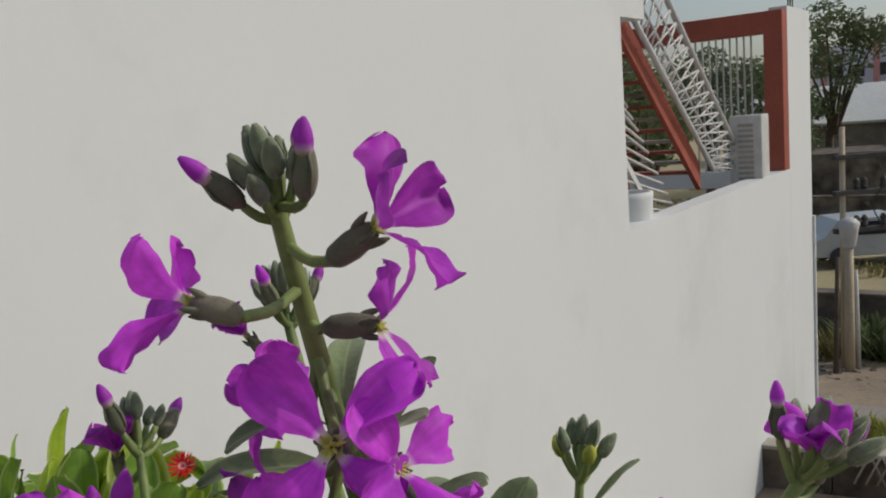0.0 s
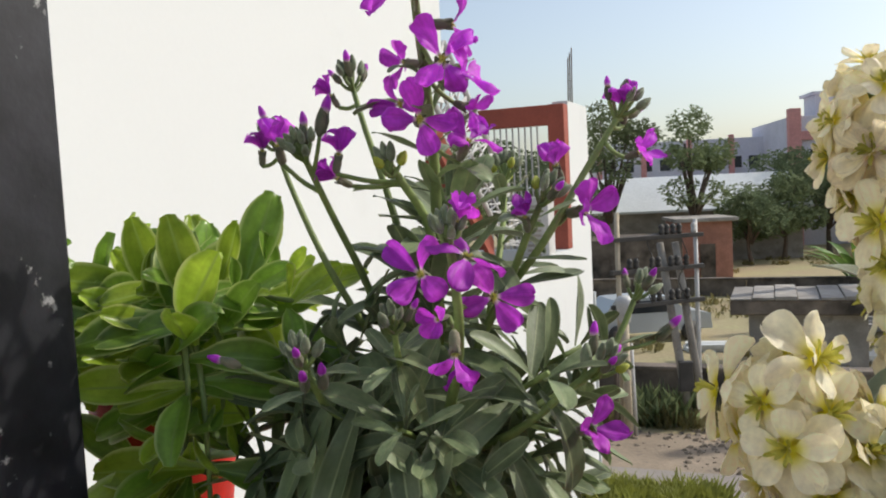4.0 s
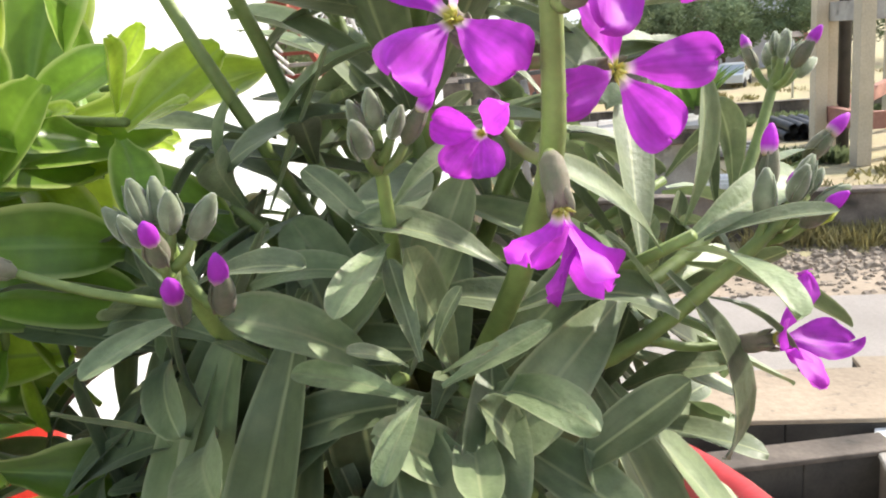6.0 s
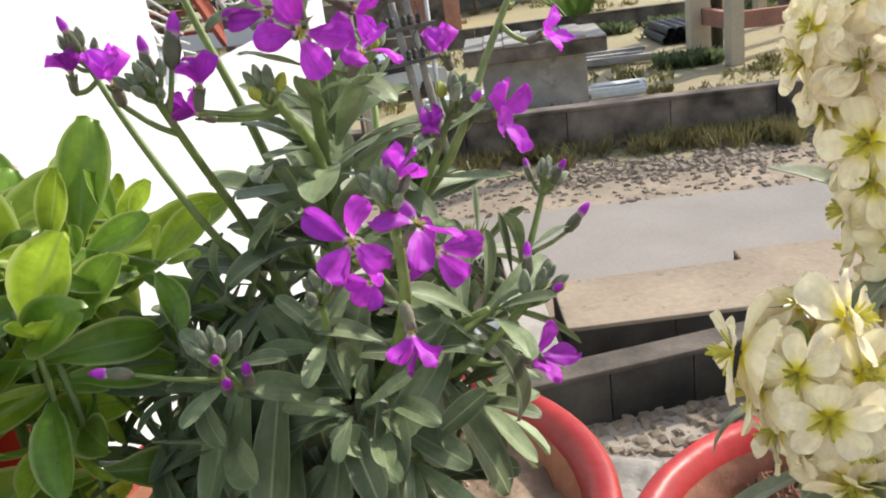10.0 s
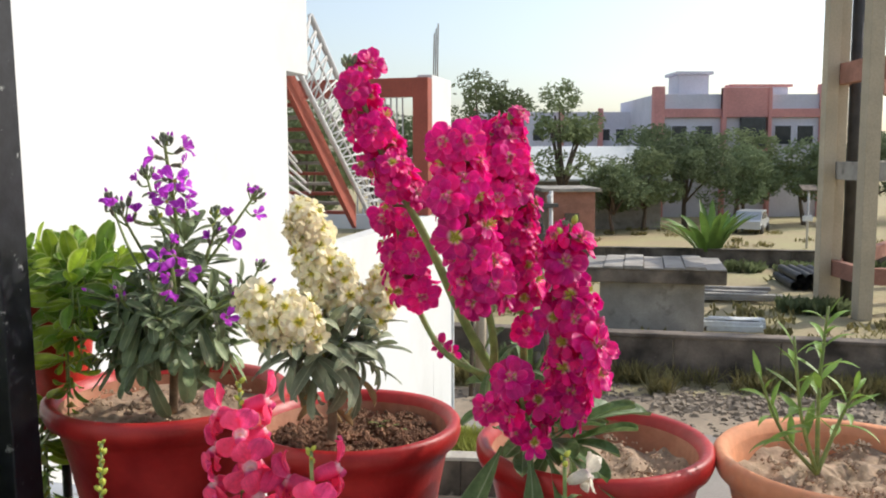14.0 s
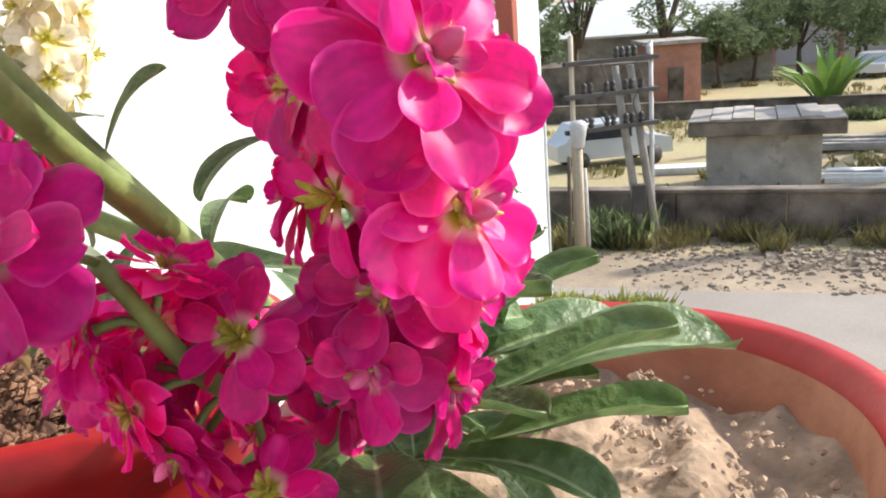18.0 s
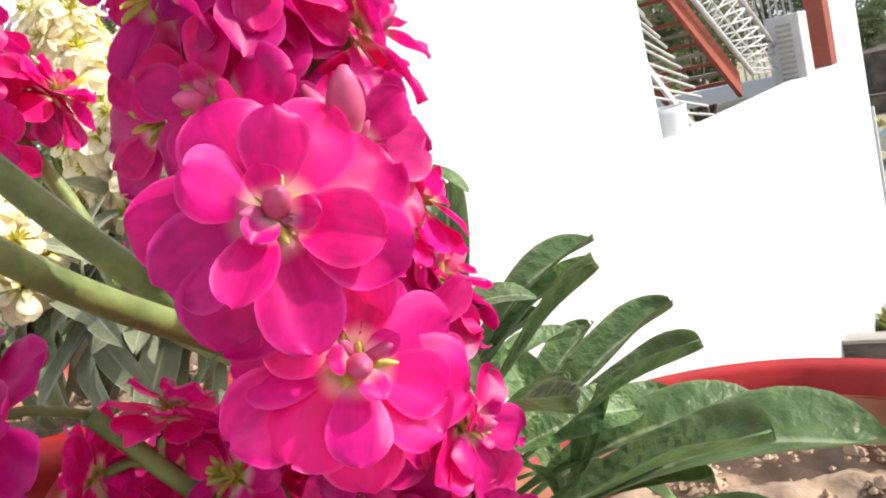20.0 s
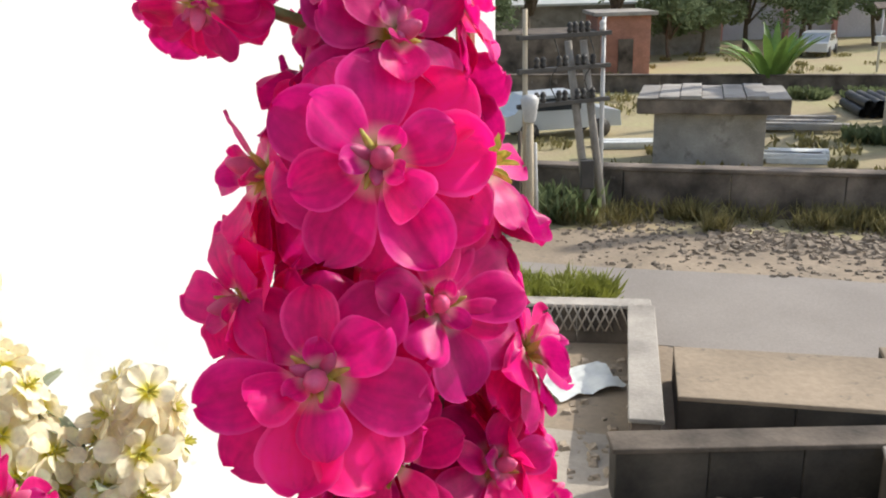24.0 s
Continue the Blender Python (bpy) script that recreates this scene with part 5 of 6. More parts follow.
        for i in range(count):
            t = t0 + (t1 - t0) * (i + 0.5) / count
            k = min(int(t * n), n - 1)
            p = path[k].lerp(path[k + 1], t * n - k)
            d = (path[k + 1] - path[k]).normalized()
            x = d.orthogonal().normalized()
            a = 2.39996 * i
            h = x * math.cos(a) + d.cross(x) * math.sin(a)
            shrink = 1 - taper * max(0, (i / count - 0.6) / 0.4)
            q = p + h * radius * shrink * self.rnd.uniform(0.8, 1.12)
            if any((q - o).length < gap for o in taken):
                continue
            taken.append(q)
            self.double(q, h + d * (tilt + 0.5 * (i / count) ** 4), meshes, hearts, scale * shrink * (1 + grow * (0.6 - t)) * self.rnd.uniform(0.88, 1.08))
        return taken


# ---- purple stock ----
pp = Plant("stock_plant", "single purple stock plant with felted grey-green leaves", (-0.222, 1.03, 4.56), "stock plants")
B0 = Vector((-0.222, 1.03, 4.56))
crown = Vector((-0.212, 1.02, 4.66))
pp.stem([B0, (-0.218, 1.025, 4.61), crown], 0.006, 0.005, 10, "woody_base", M_WOODY, 10)
main = pp.stem([crown, (-0.205, 1.012, 4.74), (-0.202, 1.003, 4.816), (-0.203, 0.990, 4.863), (-0.205, 0.981, 4.90), (-0.205, 0.976, 4.916)], 0.0036, 0.0017, 26)
L1 = pp.stem([crown, (-0.235, 1.02, 4.72), (-0.259, 1.004, 4.774), (-0.280, 1.018, 4.815), (-0.294, 1.033, 4.846)], 0.0024, 0.0012, 18)
L2 = pp.stem([crown, (-0.225, 1.015, 4.71), (-0.240, 1.008, 4.763), (-0.252, 0.99, 4.80), (-0.262, 0.968, 4.836)], 0.0026, 0.0014, 18)
BL = pp.stem([crown, (-0.218, 1.04, 4.74), (-0.232, 1.047, 4.802), (-0.247, 1.054, 4.85), (-0.255, 1.058, 4.880)], 0.0028, 0.0014, 18)
YB = pp.stem([(-0.203, 1.012, 4.74), (-0.205, 0.998, 4.79), (-0.216, 0.985, 4.815), (-0.222, 0.979, 4.826)], 0.0026, 0.0016, 12)
FR = pp.stem([crown, (-0.198, 0.965, 4.70), (-0.187, 0.932, 4.742), (-0.186, 0.921, 4.77), (-0.188, 0.915, 4.796)], 0.003, 0.0017, 18)
R2 = pp.stem([crown, (-0.180, 1.01, 4.74), (-0.150, 0.998, 4.782), (-0.125, 1.015, 4.82), (-0.103, 1.028, 4.853)], 0.0027, 0.0014, 18)
PC = pp.stem([(-0.172, 1.005, 4.75), (-0.158, 0.990, 4.785), (-0.146, 0.986, 4.810)], 0.0022, 0.0014, 10)
PCB = pp.stem([(-0.180, 1.03, 4.74), (-0.172, 1.07, 4.79), (-0.170, 1.085, 4.825)], 0.0022, 0.0013, 10)
PL = pp.stem([(-0.165, 0.985, 4.70), (-0.135, 1.0, 4.712), (-0.117, 1.012, 4.727), (-0.100, 1.027, 4.758)], 0.0024, 0.0014, 14)
Y2 = pp.stem([(-0.195, 0.99, 4.68), (-0.167, 0.966, 4.697), (-0.142, 0.96, 4.717), (-0.122, 0.966, 4.731)], 0.0024, 0.0015, 12)
LL = pp.stem([(-0.225, 0.99, 4.69), (-0.249, 0.963, 4.708), (-0.255, 0.945, 4.728), (-0.256, 0.935, 4.744)], 0.0022, 0.0013, 12)
LM = pp.stem([(-0.215, 0.985, 4.70), (-0.215, 0.95, 4.73), (-0.216, 0.938, 4.757)], 0.002, 0.0012, 10)


def up_dir(path):
    return (path[-1] - path[-3]).normalized()


pp.bud_head(main[-1] + Vector((0, 0, 0.004)), up_dir(main), 10, 0.007, 2)
pp.bud((-0.196, 0.972, 4.914), (0.1, 0, 1), "purple", 0.9, main[-2])
pp.bud_head(L1[-1], up_dir(L1), 9, 0.008, 3)
pp.bud_head(L2[-1], up_dir(L2), 9, 0.008, 1)
pp.bud((-0.252, 0.972, 4.838), (0.25, 0.1, 1), "purple", 1.15, L2[-3])
pp.bud_head(BL[-1], up_dir(BL), 9, 0.008, 3)
pp.bud_head(YB[-1], (-0.2, -0.1, 1), 6, 0.006, 0, 2)
pp.bud_head(FR[-1], up_dir(FR), 9, 0.007, 1)
pp.bud_head(R2[-1], up_dir(R2), 10, 0.009, 2)
pp.bud_head(PC[-1], up_dir(PC), 8, 0.007, 1, 1)
pp.bud_head(PCB[-1], up_dir(PCB), 9, 0.008, 0, 3)
pp.bud_head(PL[-1], up_dir(PL), 8, 0.007, 2)
pp.bud((-0.094, 1.024, 4.728), (0.75, 0.05, 0.7), "purple", 1.05, PL[-6])
pp.bud_head(Y2[-1], (0.6, -0.1, 0.8), 9, 0.009, 3, 1)
pp.bud((-0.133, 0.962, 4.727), (0.1, 0, 1), "green", 1.1, Y2[-4])
pp.bud_head(LL[-1], (0, -0.2, 1), 8, 0.007, 1)
pp.bud((-0.254, 0.932, 4.726), (0.1, -0.7, 0.7), "purple", 0.9, LL[-3])
pp.bud((-0.247, 0.935, 4.726), (0.1, -0.5, 0.8), "purple", 0.9, LL[-4])
pp.bud_head(LM[-1], (0, -0.3, 1), 6, 0.006, 1)
pp.bud((-0.287, 0.945, 4.735), (-0.7, -0.2, 0.3), "purple", 0.9, LL[-6])
for p, face, stem, k, mesh, sc in (
    ((-0.213, 0.955, 4.899), (-0.97, -0.01, 0.24), main, 20, 3, 0.92),
    ((-0.18, 0.972, 4.91), (0.85, -0.03, 0.52), main, 22, 3, 1.05),
    ((-0.186, 0.984, 4.888), (0.96, 0.29, -0.00), main, 19, 2, 1.0),
    ((-0.192, 0.966, 4.869), (0.35, -0.90, 0.26), main, 18, 0, 1.08),
    ((-0.183, 0.974, 4.862), (0.83, -0.38, 0.41), main, 17, 4, 0.95),
    ((-0.213, 0.985, 4.872), (-0.84, 0.50, 0.21), main, 18, 3, 0.8),
    ((-0.204, 0.972, 4.844), (0.20, -0.98, 0.08), main, 15, 2, 1.08),
    ((-0.214, 0.983, 4.852), (-0.63, -0.77, -0.02), main, 15, 4, 0.85),
    ((-0.183, 0.98, 4.832), (0.51, -0.29, 0.81), main, 12, 4, 0.95),
    ((-0.181, 0.985, 4.848), (0.80, -0.48, -0.36), main, 16, 3, 0.8),
    ((-0.244, 0.977, 4.831), (0.24, -0.04, 0.97), YB, 8, 5, 0.8),
    ((-0.249, 0.985, 4.819), (-0.73, -0.51, 0.45), YB, 8, 5, 0.75),
    ((-0.274, 0.976, 4.837), (-0.07, -0.48, 0.88), L2, 15, 5, 0.9),
    ((-0.265, 1.052, 4.868), (-0.44, -0.36, 0.82), BL, 15, 5, 0.7),
    ((-0.298, 1.028, 4.838), (0.11, -0.21, 0.97), L1, 16, 5, 0.75),
    ((-0.142, 1.028, 4.822), (-0.30, -0.45, 0.80), R2, 12, 5, 0.85),
    ((-0.1, 1.008, 4.825), (0.74, -0.61, 0.28), R2, 15, 3, 0.72),
    ((-0.128, 0.992, 4.798), (0.62, -0.76, 0.15), R2, 10, 3, 1.1),
    ((-0.106, 1.026, 4.85), (-0.01, -0.49, 0.87), R2, 16, 5, 0.85),
    ((-0.158, 0.985, 4.797), (-0.16, -0.29, 0.94), PC, 7, 5, 0.7),
    ((-0.201, 0.929, 4.775), (-0.30, -0.85, 0.40), FR, 13, 4, 0.95),
    ((-0.18, 0.910, 4.783), (0.46, -0.45, 0.77), FR, 15, 1, 0.95),
    ((-0.171, 0.934, 4.764), (0.34, -0.94, 0.06), FR, 12, 2, 1.0),
    ((-0.197, 0.94, 4.754), (-0.58, -0.82, -0.06), FR, 10, 3, 0.62),
    ((-0.183, 0.917, 4.796), (0.29, -0.04, 0.96), FR, 16, 6, 0.75),
    ((-0.187, 0.916, 4.744), (0.05, -0.45, -0.89), FR, 9, 6, 0.9),
    ((-0.131, 0.956, 4.701), (0.66, -0.70, 0.29), Y2, 5, 3, 0.9),
):
    p = Vector(p) - Vector(face) * (0.003 * sc if mesh in (2, 3, 5) else 0.0)
    pp.single(p, face, stem[min(k, len(stem) - 1)], PUR_FL[mesh], sc)
pp.leafy(main, 0.08, 0.62, 26, LEAF_P, 1.0, 0.55, 1.5, 0.8)
for path, c in ((L1, 7), (L2, 8), (BL, 8), (FR, 7), (R2, 9)):
    pp.leafy(path, 0.05, 0.42, c, LEAF_P, 0.95, 0.7, 1.6, 1.0)
for path in (PC, PCB, PL, Y2, LL, LM):
    pp.leafy(path, 0.1, 0.75, 6, LEAF_P, 0.8, 0.45, 1.3, 0.8)
pp.rosette((-0.196, 1.02, 4.795), (0.1, -0.15, 1), 20, LEAF_P, 0.55, 1.2, 1.3)
pp.rosette((-0.206, 1.01, 4.755), (0, -0.2, 1), 14, LEAF_P, 0.9, 1.3, 1.5, spin=1.0)
pp.rosette((-0.240, 0.960, 4.706), (-0.1, -0.5, 0.8), 9, LEAF_P, 0.28, 0.5, 1.5)
pp.rosette((-0.211, 0.926, 4.716), (0, -0.6, 0.8), 9, LEAF_P, 0.25, 0.5, 1.6)
rnd = random.Random(11)
for i in range(24):
    a = 2.39996 * i
    t = (i + 0.5) / 24
    rr = 0.35 + 0.65 * math.sqrt(rnd.uniform(0.1, 1))
    c = Vector((-0.208 + 0.082 * rr * math.cos(a), 1.012 + 0.075 * rr * math.sin(a), 4.645 + 0.125 * rnd.uniform(0, 1) * (1.15 - 0.5 * rr)))
    ax = Vector((math.cos(a) * 0.9, math.sin(a) * 0.9, 0.75))
    pp.stem([crown - Vector((0, 0, 0.02 * (i % 3))), blend(crown, c, 0.55) + Vector((0, 0, 0.006)), c], 0.0022, 0.0014, 6, "side_shoot", sides=6)
    pp.rosette(c, ax, 9, LEAF_P, 0.5, 1.12, 1.75, spin=i)
for i, (x, y, z) in enumerate(((-0.272, 0.985, 4.705), (-0.288, 1.02, 4.695), (-0.262, 1.045, 4.712), (-0.300, 1.0, 4.672), (-0.278, 1.05, 4.680), (-0.262, 0.965, 4.690), (-0.290, 0.985, 4.655), (-0.255, 1.0, 4.735))):
    c = Vector((x, y, z))
    pp.stem([crown - Vector((0, 0, 0.01 * (i % 3))), blend(crown, c, 0.6) + Vector((0, 0, 0.004)), c], 0.0022, 0.0014, 6, "side_shoot", sides=6)
    pp.rosette(c, (-0.75, -0.25, 0.6), 10, LEAF_P, 0.5, 1.15, 1.8, spin=i * 1.3)
# old leaves that hang round the foot
for i in range(56):
    a = 2.39996 * i if i < 30 else 2.2 + 2.3 * rnd.random()
    p = Vector((-0.212 + 0.055 * math.cos(a), 1.012 + 0.05 * math.sin(a), 4.655 + (0.04 if i < 30 else 0.075) * rnd.random()))
    pp.leaf(p, (math.cos(a), math.sin(a), -1.0 - rnd.random()), LEAF_P, rnd.uniform(0.95, 1.4), up=(math.cos(a), math.sin(a), 0.4))

# ---- cream stock ----
cp = Plant("stock_plant", "double cream-white stock plant with silvery leaves", (0.002, 0.885, 4.56), "stock plants")
C0 = Vector((0.002, 0.885, 4.56))
cc = Vector((0.0, 0.882, 4.655))
cp.stem([C0, (0.004, 0.886, 4.60), cc], 0.0062, 0.0048, 10, "woody_base", M_WOODY, 10)
cm = cp.stem([cc, (0.0, 0.888, 4.71), (-0.008, 0.892, 4.76), (-0.020, 0.90, 4.81), (-0.030, 0.905, 4.842)], 0.004, 0.002, 24)
cs = cp.stem([cc, (0.012, 0.885, 4.70), (0.020, 0.885, 4.735), (0.016, 0.888, 4.782)], 0.003, 0.002, 14)
cr = cp.stem([cc, (0.035, 0.89, 4.69), (0.060, 0.90, 4.73), (0.068, 0.905, 4.772)], 0.003, 0.0018, 14)
cl = cp.stem([cc, (-0.03, 0.87, 4.68), (-0.062, 0.855, 4.715), (-0.078, 0.855, 4.748)], 0.003, 0.0018, 14)
cf = cp.stem([cc, (-0.012, 0.845, 4.68), (-0.024, 0.82, 4.715), (-0.030, 0.808, 4.748)], 0.003, 0.0018, 14)
cp.spike(cm, 0.38, 1.0, 190, CRM_FL, HEART_C, 0.020, 1.2, gap=0.0150, taper=0.25)
cp.double(cm[-1] + Vector((0, 0, 0.006)), (0, -0.2, 1), CRM_FL, HEART_C, 0.8)
cp.spike(cs, 0.45, 1.0, 60, CRM_FL, HEART_C, 0.016, 1.05, gap=0.0150)
cp.spike(cr, 0.5, 1.0, 54, CRM_FL, HEART_C, 0.0165, 1.1, gap=0.0152)
cp.spike(cl, 0.56, 1.02, 46, CRM_FL, HEART_C, 0.0180, 1.16, gap=0.0152, fixed=((-0.094, 0.862, 4.739), (-0.068, 0.845, 4.752)))
cp.spike(cf, 0.56, 1.02, 50, CRM_FL, HEART_C, 0.0190, 1.16, gap=0.0152, fixed=((-0.019, 0.786, 4.727), (-0.045, 0.80, 4.725)))
for path in (cm, cs, cr, cl, cf):
    cp.leafy(path, 0.03, 0.55, 13, LEAF_C, 1.1, 0.7, 1.6, 0.95)
for i in range(9):
    a = 2.39996 * i + 0.4
    c = cc + Vector((0.045 * math.cos(a), 0.04 * math.sin(a), 0.01 + 0.035 * rnd.random()))
    cp.stem([cc - Vector((0, 0, 0.03)), blend(cc, c, 0.6), c], 0.002, 0.0014, 5, "side_shoot", sides=6)
    cp.rosette(c, (math.cos(a), math.sin(a), 0.9), 8, LEAF_C, 0.55, 1.0, 1.8, spin=i)
for i in range(6):
    a = 2.39996 * i + 0.5
    q = 0.005 + 0.012 * (i % 3)
    cp.put("dry_leaf", blade(0.032 + 0.006 * (i % 3), 0.008, 0.5 + 0.3 * (i % 2), 0.9, 0.3, 0.6, 1, 8, 3, i, 0.0, 0.6).mesh("dry_leaf", M_DRY), aim_y(C0 + Vector((q * math.cos(a), q * math.sin(a), 0.045 + 0.02 * (i % 3))), (math.cos(a) * 0.8, math.sin(a) * 0.8, -0.7), (math.cos(a + 1), math.sin(a + 1), 0.3)), label="withered brown leaf")

# ---- magenta stock ----
mp = Plant("stock_plant", "double magenta stock plant with tall dense flower spikes", (0.222, 0.805, 4.555), "stock plants")
M0 = Vector((0.222, 0.805, 4.555))
mc = Vector((0.22, 0.795, 4.60))
mp.stem([M0, (0.222, 0.80, 4.58), mc], 0.008, 0.0065, 8, "stem_base", M_STEM, 10)
mA = mp.stem([mc, (0.192, 0.75, 4.66), (0.150, 0.705, 4.74), (0.115, 0.672, 4.82), (0.075, 0.655, 4.90), (0.048, 0.652, 4.978)], 0.0060, 0.0022, 34)
mA2 = mp.stem([mA[8], (0.135, 0.742, 4.70), (0.108, 0.752, 4.74), (0.090, 0.735, 4.80), (0.085, 0.715, 4.855)], 0.0038, 0.002, 20)
mS = mp.stem([mc, (0.180, 0.785, 4.655), (0.150, 0.765, 4.69), (0.128, 0.752, 4.712)], 0.0032, 0.0018, 12)
mB = mp.stem([mA[9], (0.174, 0.672, 4.73), (0.160, 0.628, 4.79), (0.142, 0.602, 4.86), (0.137, 0.599, 4.925)], 0.0044, 0.0022, 28)
mC = mp.stem([mc, (0.214, 0.77, 4.68), (0.210, 0.752, 4.75), (0.200, 0.738, 4.83), (0.193, 0.742, 4.90), (0.197, 0.752, 4.945)], 0.0050, 0.0022, 30)
mD = mp.stem([mc, (0.240, 0.745, 4.64), (0.249, 0.70, 4.69), (0.250, 0.684, 4.75), (0.246, 0.676, 4.80), (0.242, 0.664, 4.826), (0.241, 0.657, 4.838)], 0.0036, 0.0010, 30)
mE = mp.stem([mc, (0.238, 0.752, 4.63), (0.244, 0.71, 4.655), (0.252, 0.690, 4.685), (0.256, 0.676, 4.715)], 0.0038, 0.002, 20)
mF = mp.stem([mc, (0.212, 0.745, 4.63), (0.205, 0.69, 4.655), (0.194, 0.662, 4.695)], 0.0038, 0.0022, 14)
SPIKES = (mA, mA2, mB, mC, mD, mE, mF)
heads = []
for p, face, sc, young in (
((0.267, 0.647, 4.732), (0.61, -0.72, 0.33), 1.0, 0),
    ((0.271, 0.653, 4.704), (0.72, -0.65, 0.24), 0.95, 0),
    ((0.26, 0.674, 4.775), (0.74, -0.45, 0.50), 0.85, 1),
    ((0.229, 0.67, 4.752), (0.19, -0.95, 0.24), 0.8, 1),
    ((0.109, 0.718, 4.763), (0.05, -0.99, -0.15), 0.82, 0),
    ((0.186, 0.636, 4.706), (-0.10, -0.84, 0.53), 0.88, 0),
    ((0.241, 0.741, 4.743), (0.99, 0.08, -0.11), 0.5, 0),
    ((0.27, 0.686, 4.72), (0.95, 0.22, 0.22), 0.5, 1),
    ((0.236, 0.654, 4.807), (0.02, -0.77, 0.64), 0.98, 0),
    ((0.253, 0.668, 4.826), (0.51, -0.25, 0.83), 0.88, 0),
    ((0.175, 0.715, 4.809), (0.27, -0.93, 0.26), 0.78, 0),
    ((0.181, 0.709, 4.860), (0.0, -0.87, 0.45), 0.9, 0),
    ((0.193, 0.713, 4.897), (0.11, -0.95, 0.29), 0.86, 0),
    ((0.21, 0.739, 4.874), (0.74, -0.39, 0.55), 0.6, 1),
    ((0.213, 0.726, 4.832), (0.48, -0.70, 0.53), 0.7, 0),
    ((0.168, 0.730, 4.892), (-0.81, -0.54, 0.25), 0.8, 0),
    ((0.163, 0.728, 4.866), (-0.75, -0.6, -0.02), 0.85, 0),
    ((0.162, 0.725, 4.921), (-0.01, -0.79, -0.61), 0.6, 0),
    ((0.197, 0.726, 4.917), (0.52, -0.74, 0.42), 0.72, 0),
    ((0.128, 0.575, 4.867), (-0.11, -0.99, -0.03), 0.85, 0),
    ((0.135, 0.579, 4.834), (0.06, -1.00, -0.04), 0.9, 1),
    ((0.154, 0.587, 4.866), (0.49, -0.87, 0.09), 0.75, 1),
    ((0.071, 0.719, 4.839), (-0.38, -0.92, 0.01), 0.8, 0),
    ((0.101, 0.704, 4.806), (0.01, -0.99, 0.16), 0.85, 0),
    ((0.168, 0.6, 4.793), (0.17, -0.98, 0.12), 0.85, 0),
    ((0.126, 0.744, 4.71), (-0.50, -0.80, 0.32), 0.55, 1),
    ((0.209, 0.729, 4.76), (-0.13, -0.93, 0.34), 0.75, 1),
    ((0.214, 0.743, 4.724), (-0.14, -0.94, 0.31), 0.75, 0),
    ((0.216, 0.674, 4.674), (-0.14, -0.82, 0.56), 0.8, 1),
    ((0.248, 0.68, 4.681), (-0.07, -0.91, 0.41), 0.82, 0),
    ((0.214, 0.685, 4.63), (-0.18, -0.79, 0.58), 0.72, 1),
    ((0.169, 0.69, 4.663), (-0.56, -0.67, 0.49), 0.78, 0),
    ((0.212, 0.72, 4.794), (0.06, -0.96, 0.28), 0.7, 1),
    ((0.05, 0.633, 4.954), (-0.12, -0.99, -0.07), 0.74, 0),
    ((0.068, 0.636, 4.92), (0.10, -0.99, -0.03), 0.74, 0),
    ((0.085, 0.625, 4.894), (0.46, -0.86, 0.22), 0.55, 1),
    ((0.056, 0.645, 4.892), (-0.50, -0.80, 0.34), 0.5, 1),
    ((0.125, 0.576, 4.909), (-0.27, -0.96, 0.03), 0.78, 0),
    ((0.146, 0.577, 4.911), (0.27, -0.96, 0.07), 0.78, 0),
    ((0.196, 0.745, 4.93), (-0.08, -0.82, 0.57), 0.65, 1),
    ((0.068, 0.65, 4.979), (0.35, -0.86, 0.38), 0.62, 0),
):
    near = min(SPIKES, key=lambda path: min((q - Vector(p)).length for q in path))
    mp.head(p, face, sc, young, near)
    heads.append((Vector(p), Vector(face), 1.0 if sc > 0.7 else 0.8))
bare = [(Vector((0.275, 0.694, 4.802)), Vector((0, 0, 1)), 1.55), (Vector((0.264, 0.676, 4.800)), Vector((0, 0, 1)), 1.1)]  # no flower on this flank
heads += bare
for path, t0, t1, n, r, sc, gap in ((mA, 0.70, 1.0, 90, 0.019, 0.74, 0.0185), (mA2, 0.62, 1.0, 54, 0.020, 0.78, 0.0190), (mB, 0.47, 1.0, 110, 0.023, 0.84, 0.0190), (mC, 0.42, 1.0, 130, 0.022, 0.80, 0.0185), (mD, 0.36, 0.93, 120, 0.021, 0.84, 0.0190), (mE, 0.50, 1.0, 50, 0.019, 0.84, 0.0190), (mF, 0.42, 1.0, 50, 0.020, 0.82, 0.0190)):
    mp.fill(path, t0, t1, n, r, sc, gap, heads)
mp.put("bud", ROLLED[0], aim_z((0.268, 0.672, 4.738), (0.25, -0.35, 0.9), 0, 1.5), label="pale pink withering bud")
mp.double((0.140, 0.752, 4.700), (-0.6, -0.3, -0.3), MAG_YOUNG, HEART_M, 0.5)
for q, d, s in (((0.243, 0.655, 4.838), (0.2, -0.1, 1), 1.1), ((0.233, 0.655, 4.829), (-0.55, -0.3, 0.7), 1.0)):
    mp.bud(q, d, "yellow", s, mD[-3], 0.0009)
mp.bud_head(mD[-1] + Vector((-0.005, 0, 0.0)), (-0.3, 0, 1), 8, 0.0028, 0, 0, 0.45)
mp.bud_head(mA[-1], (0, 0, 1), 6, 0.007, 0)
for i in range(10):
    a = 2.39996 * i
    d = Vector((math.cos(a) + 0.35, math.sin(a) + 0.1, rnd.uniform(-0.2, 0.7)))
    mp.leaf(mc + Vector((0.008 * math.cos(a), 0.008 * math.sin(a), rnd.uniform(-0.03, 0.03))), d, LEAF_M, rnd.uniform(0.5, 0.75))
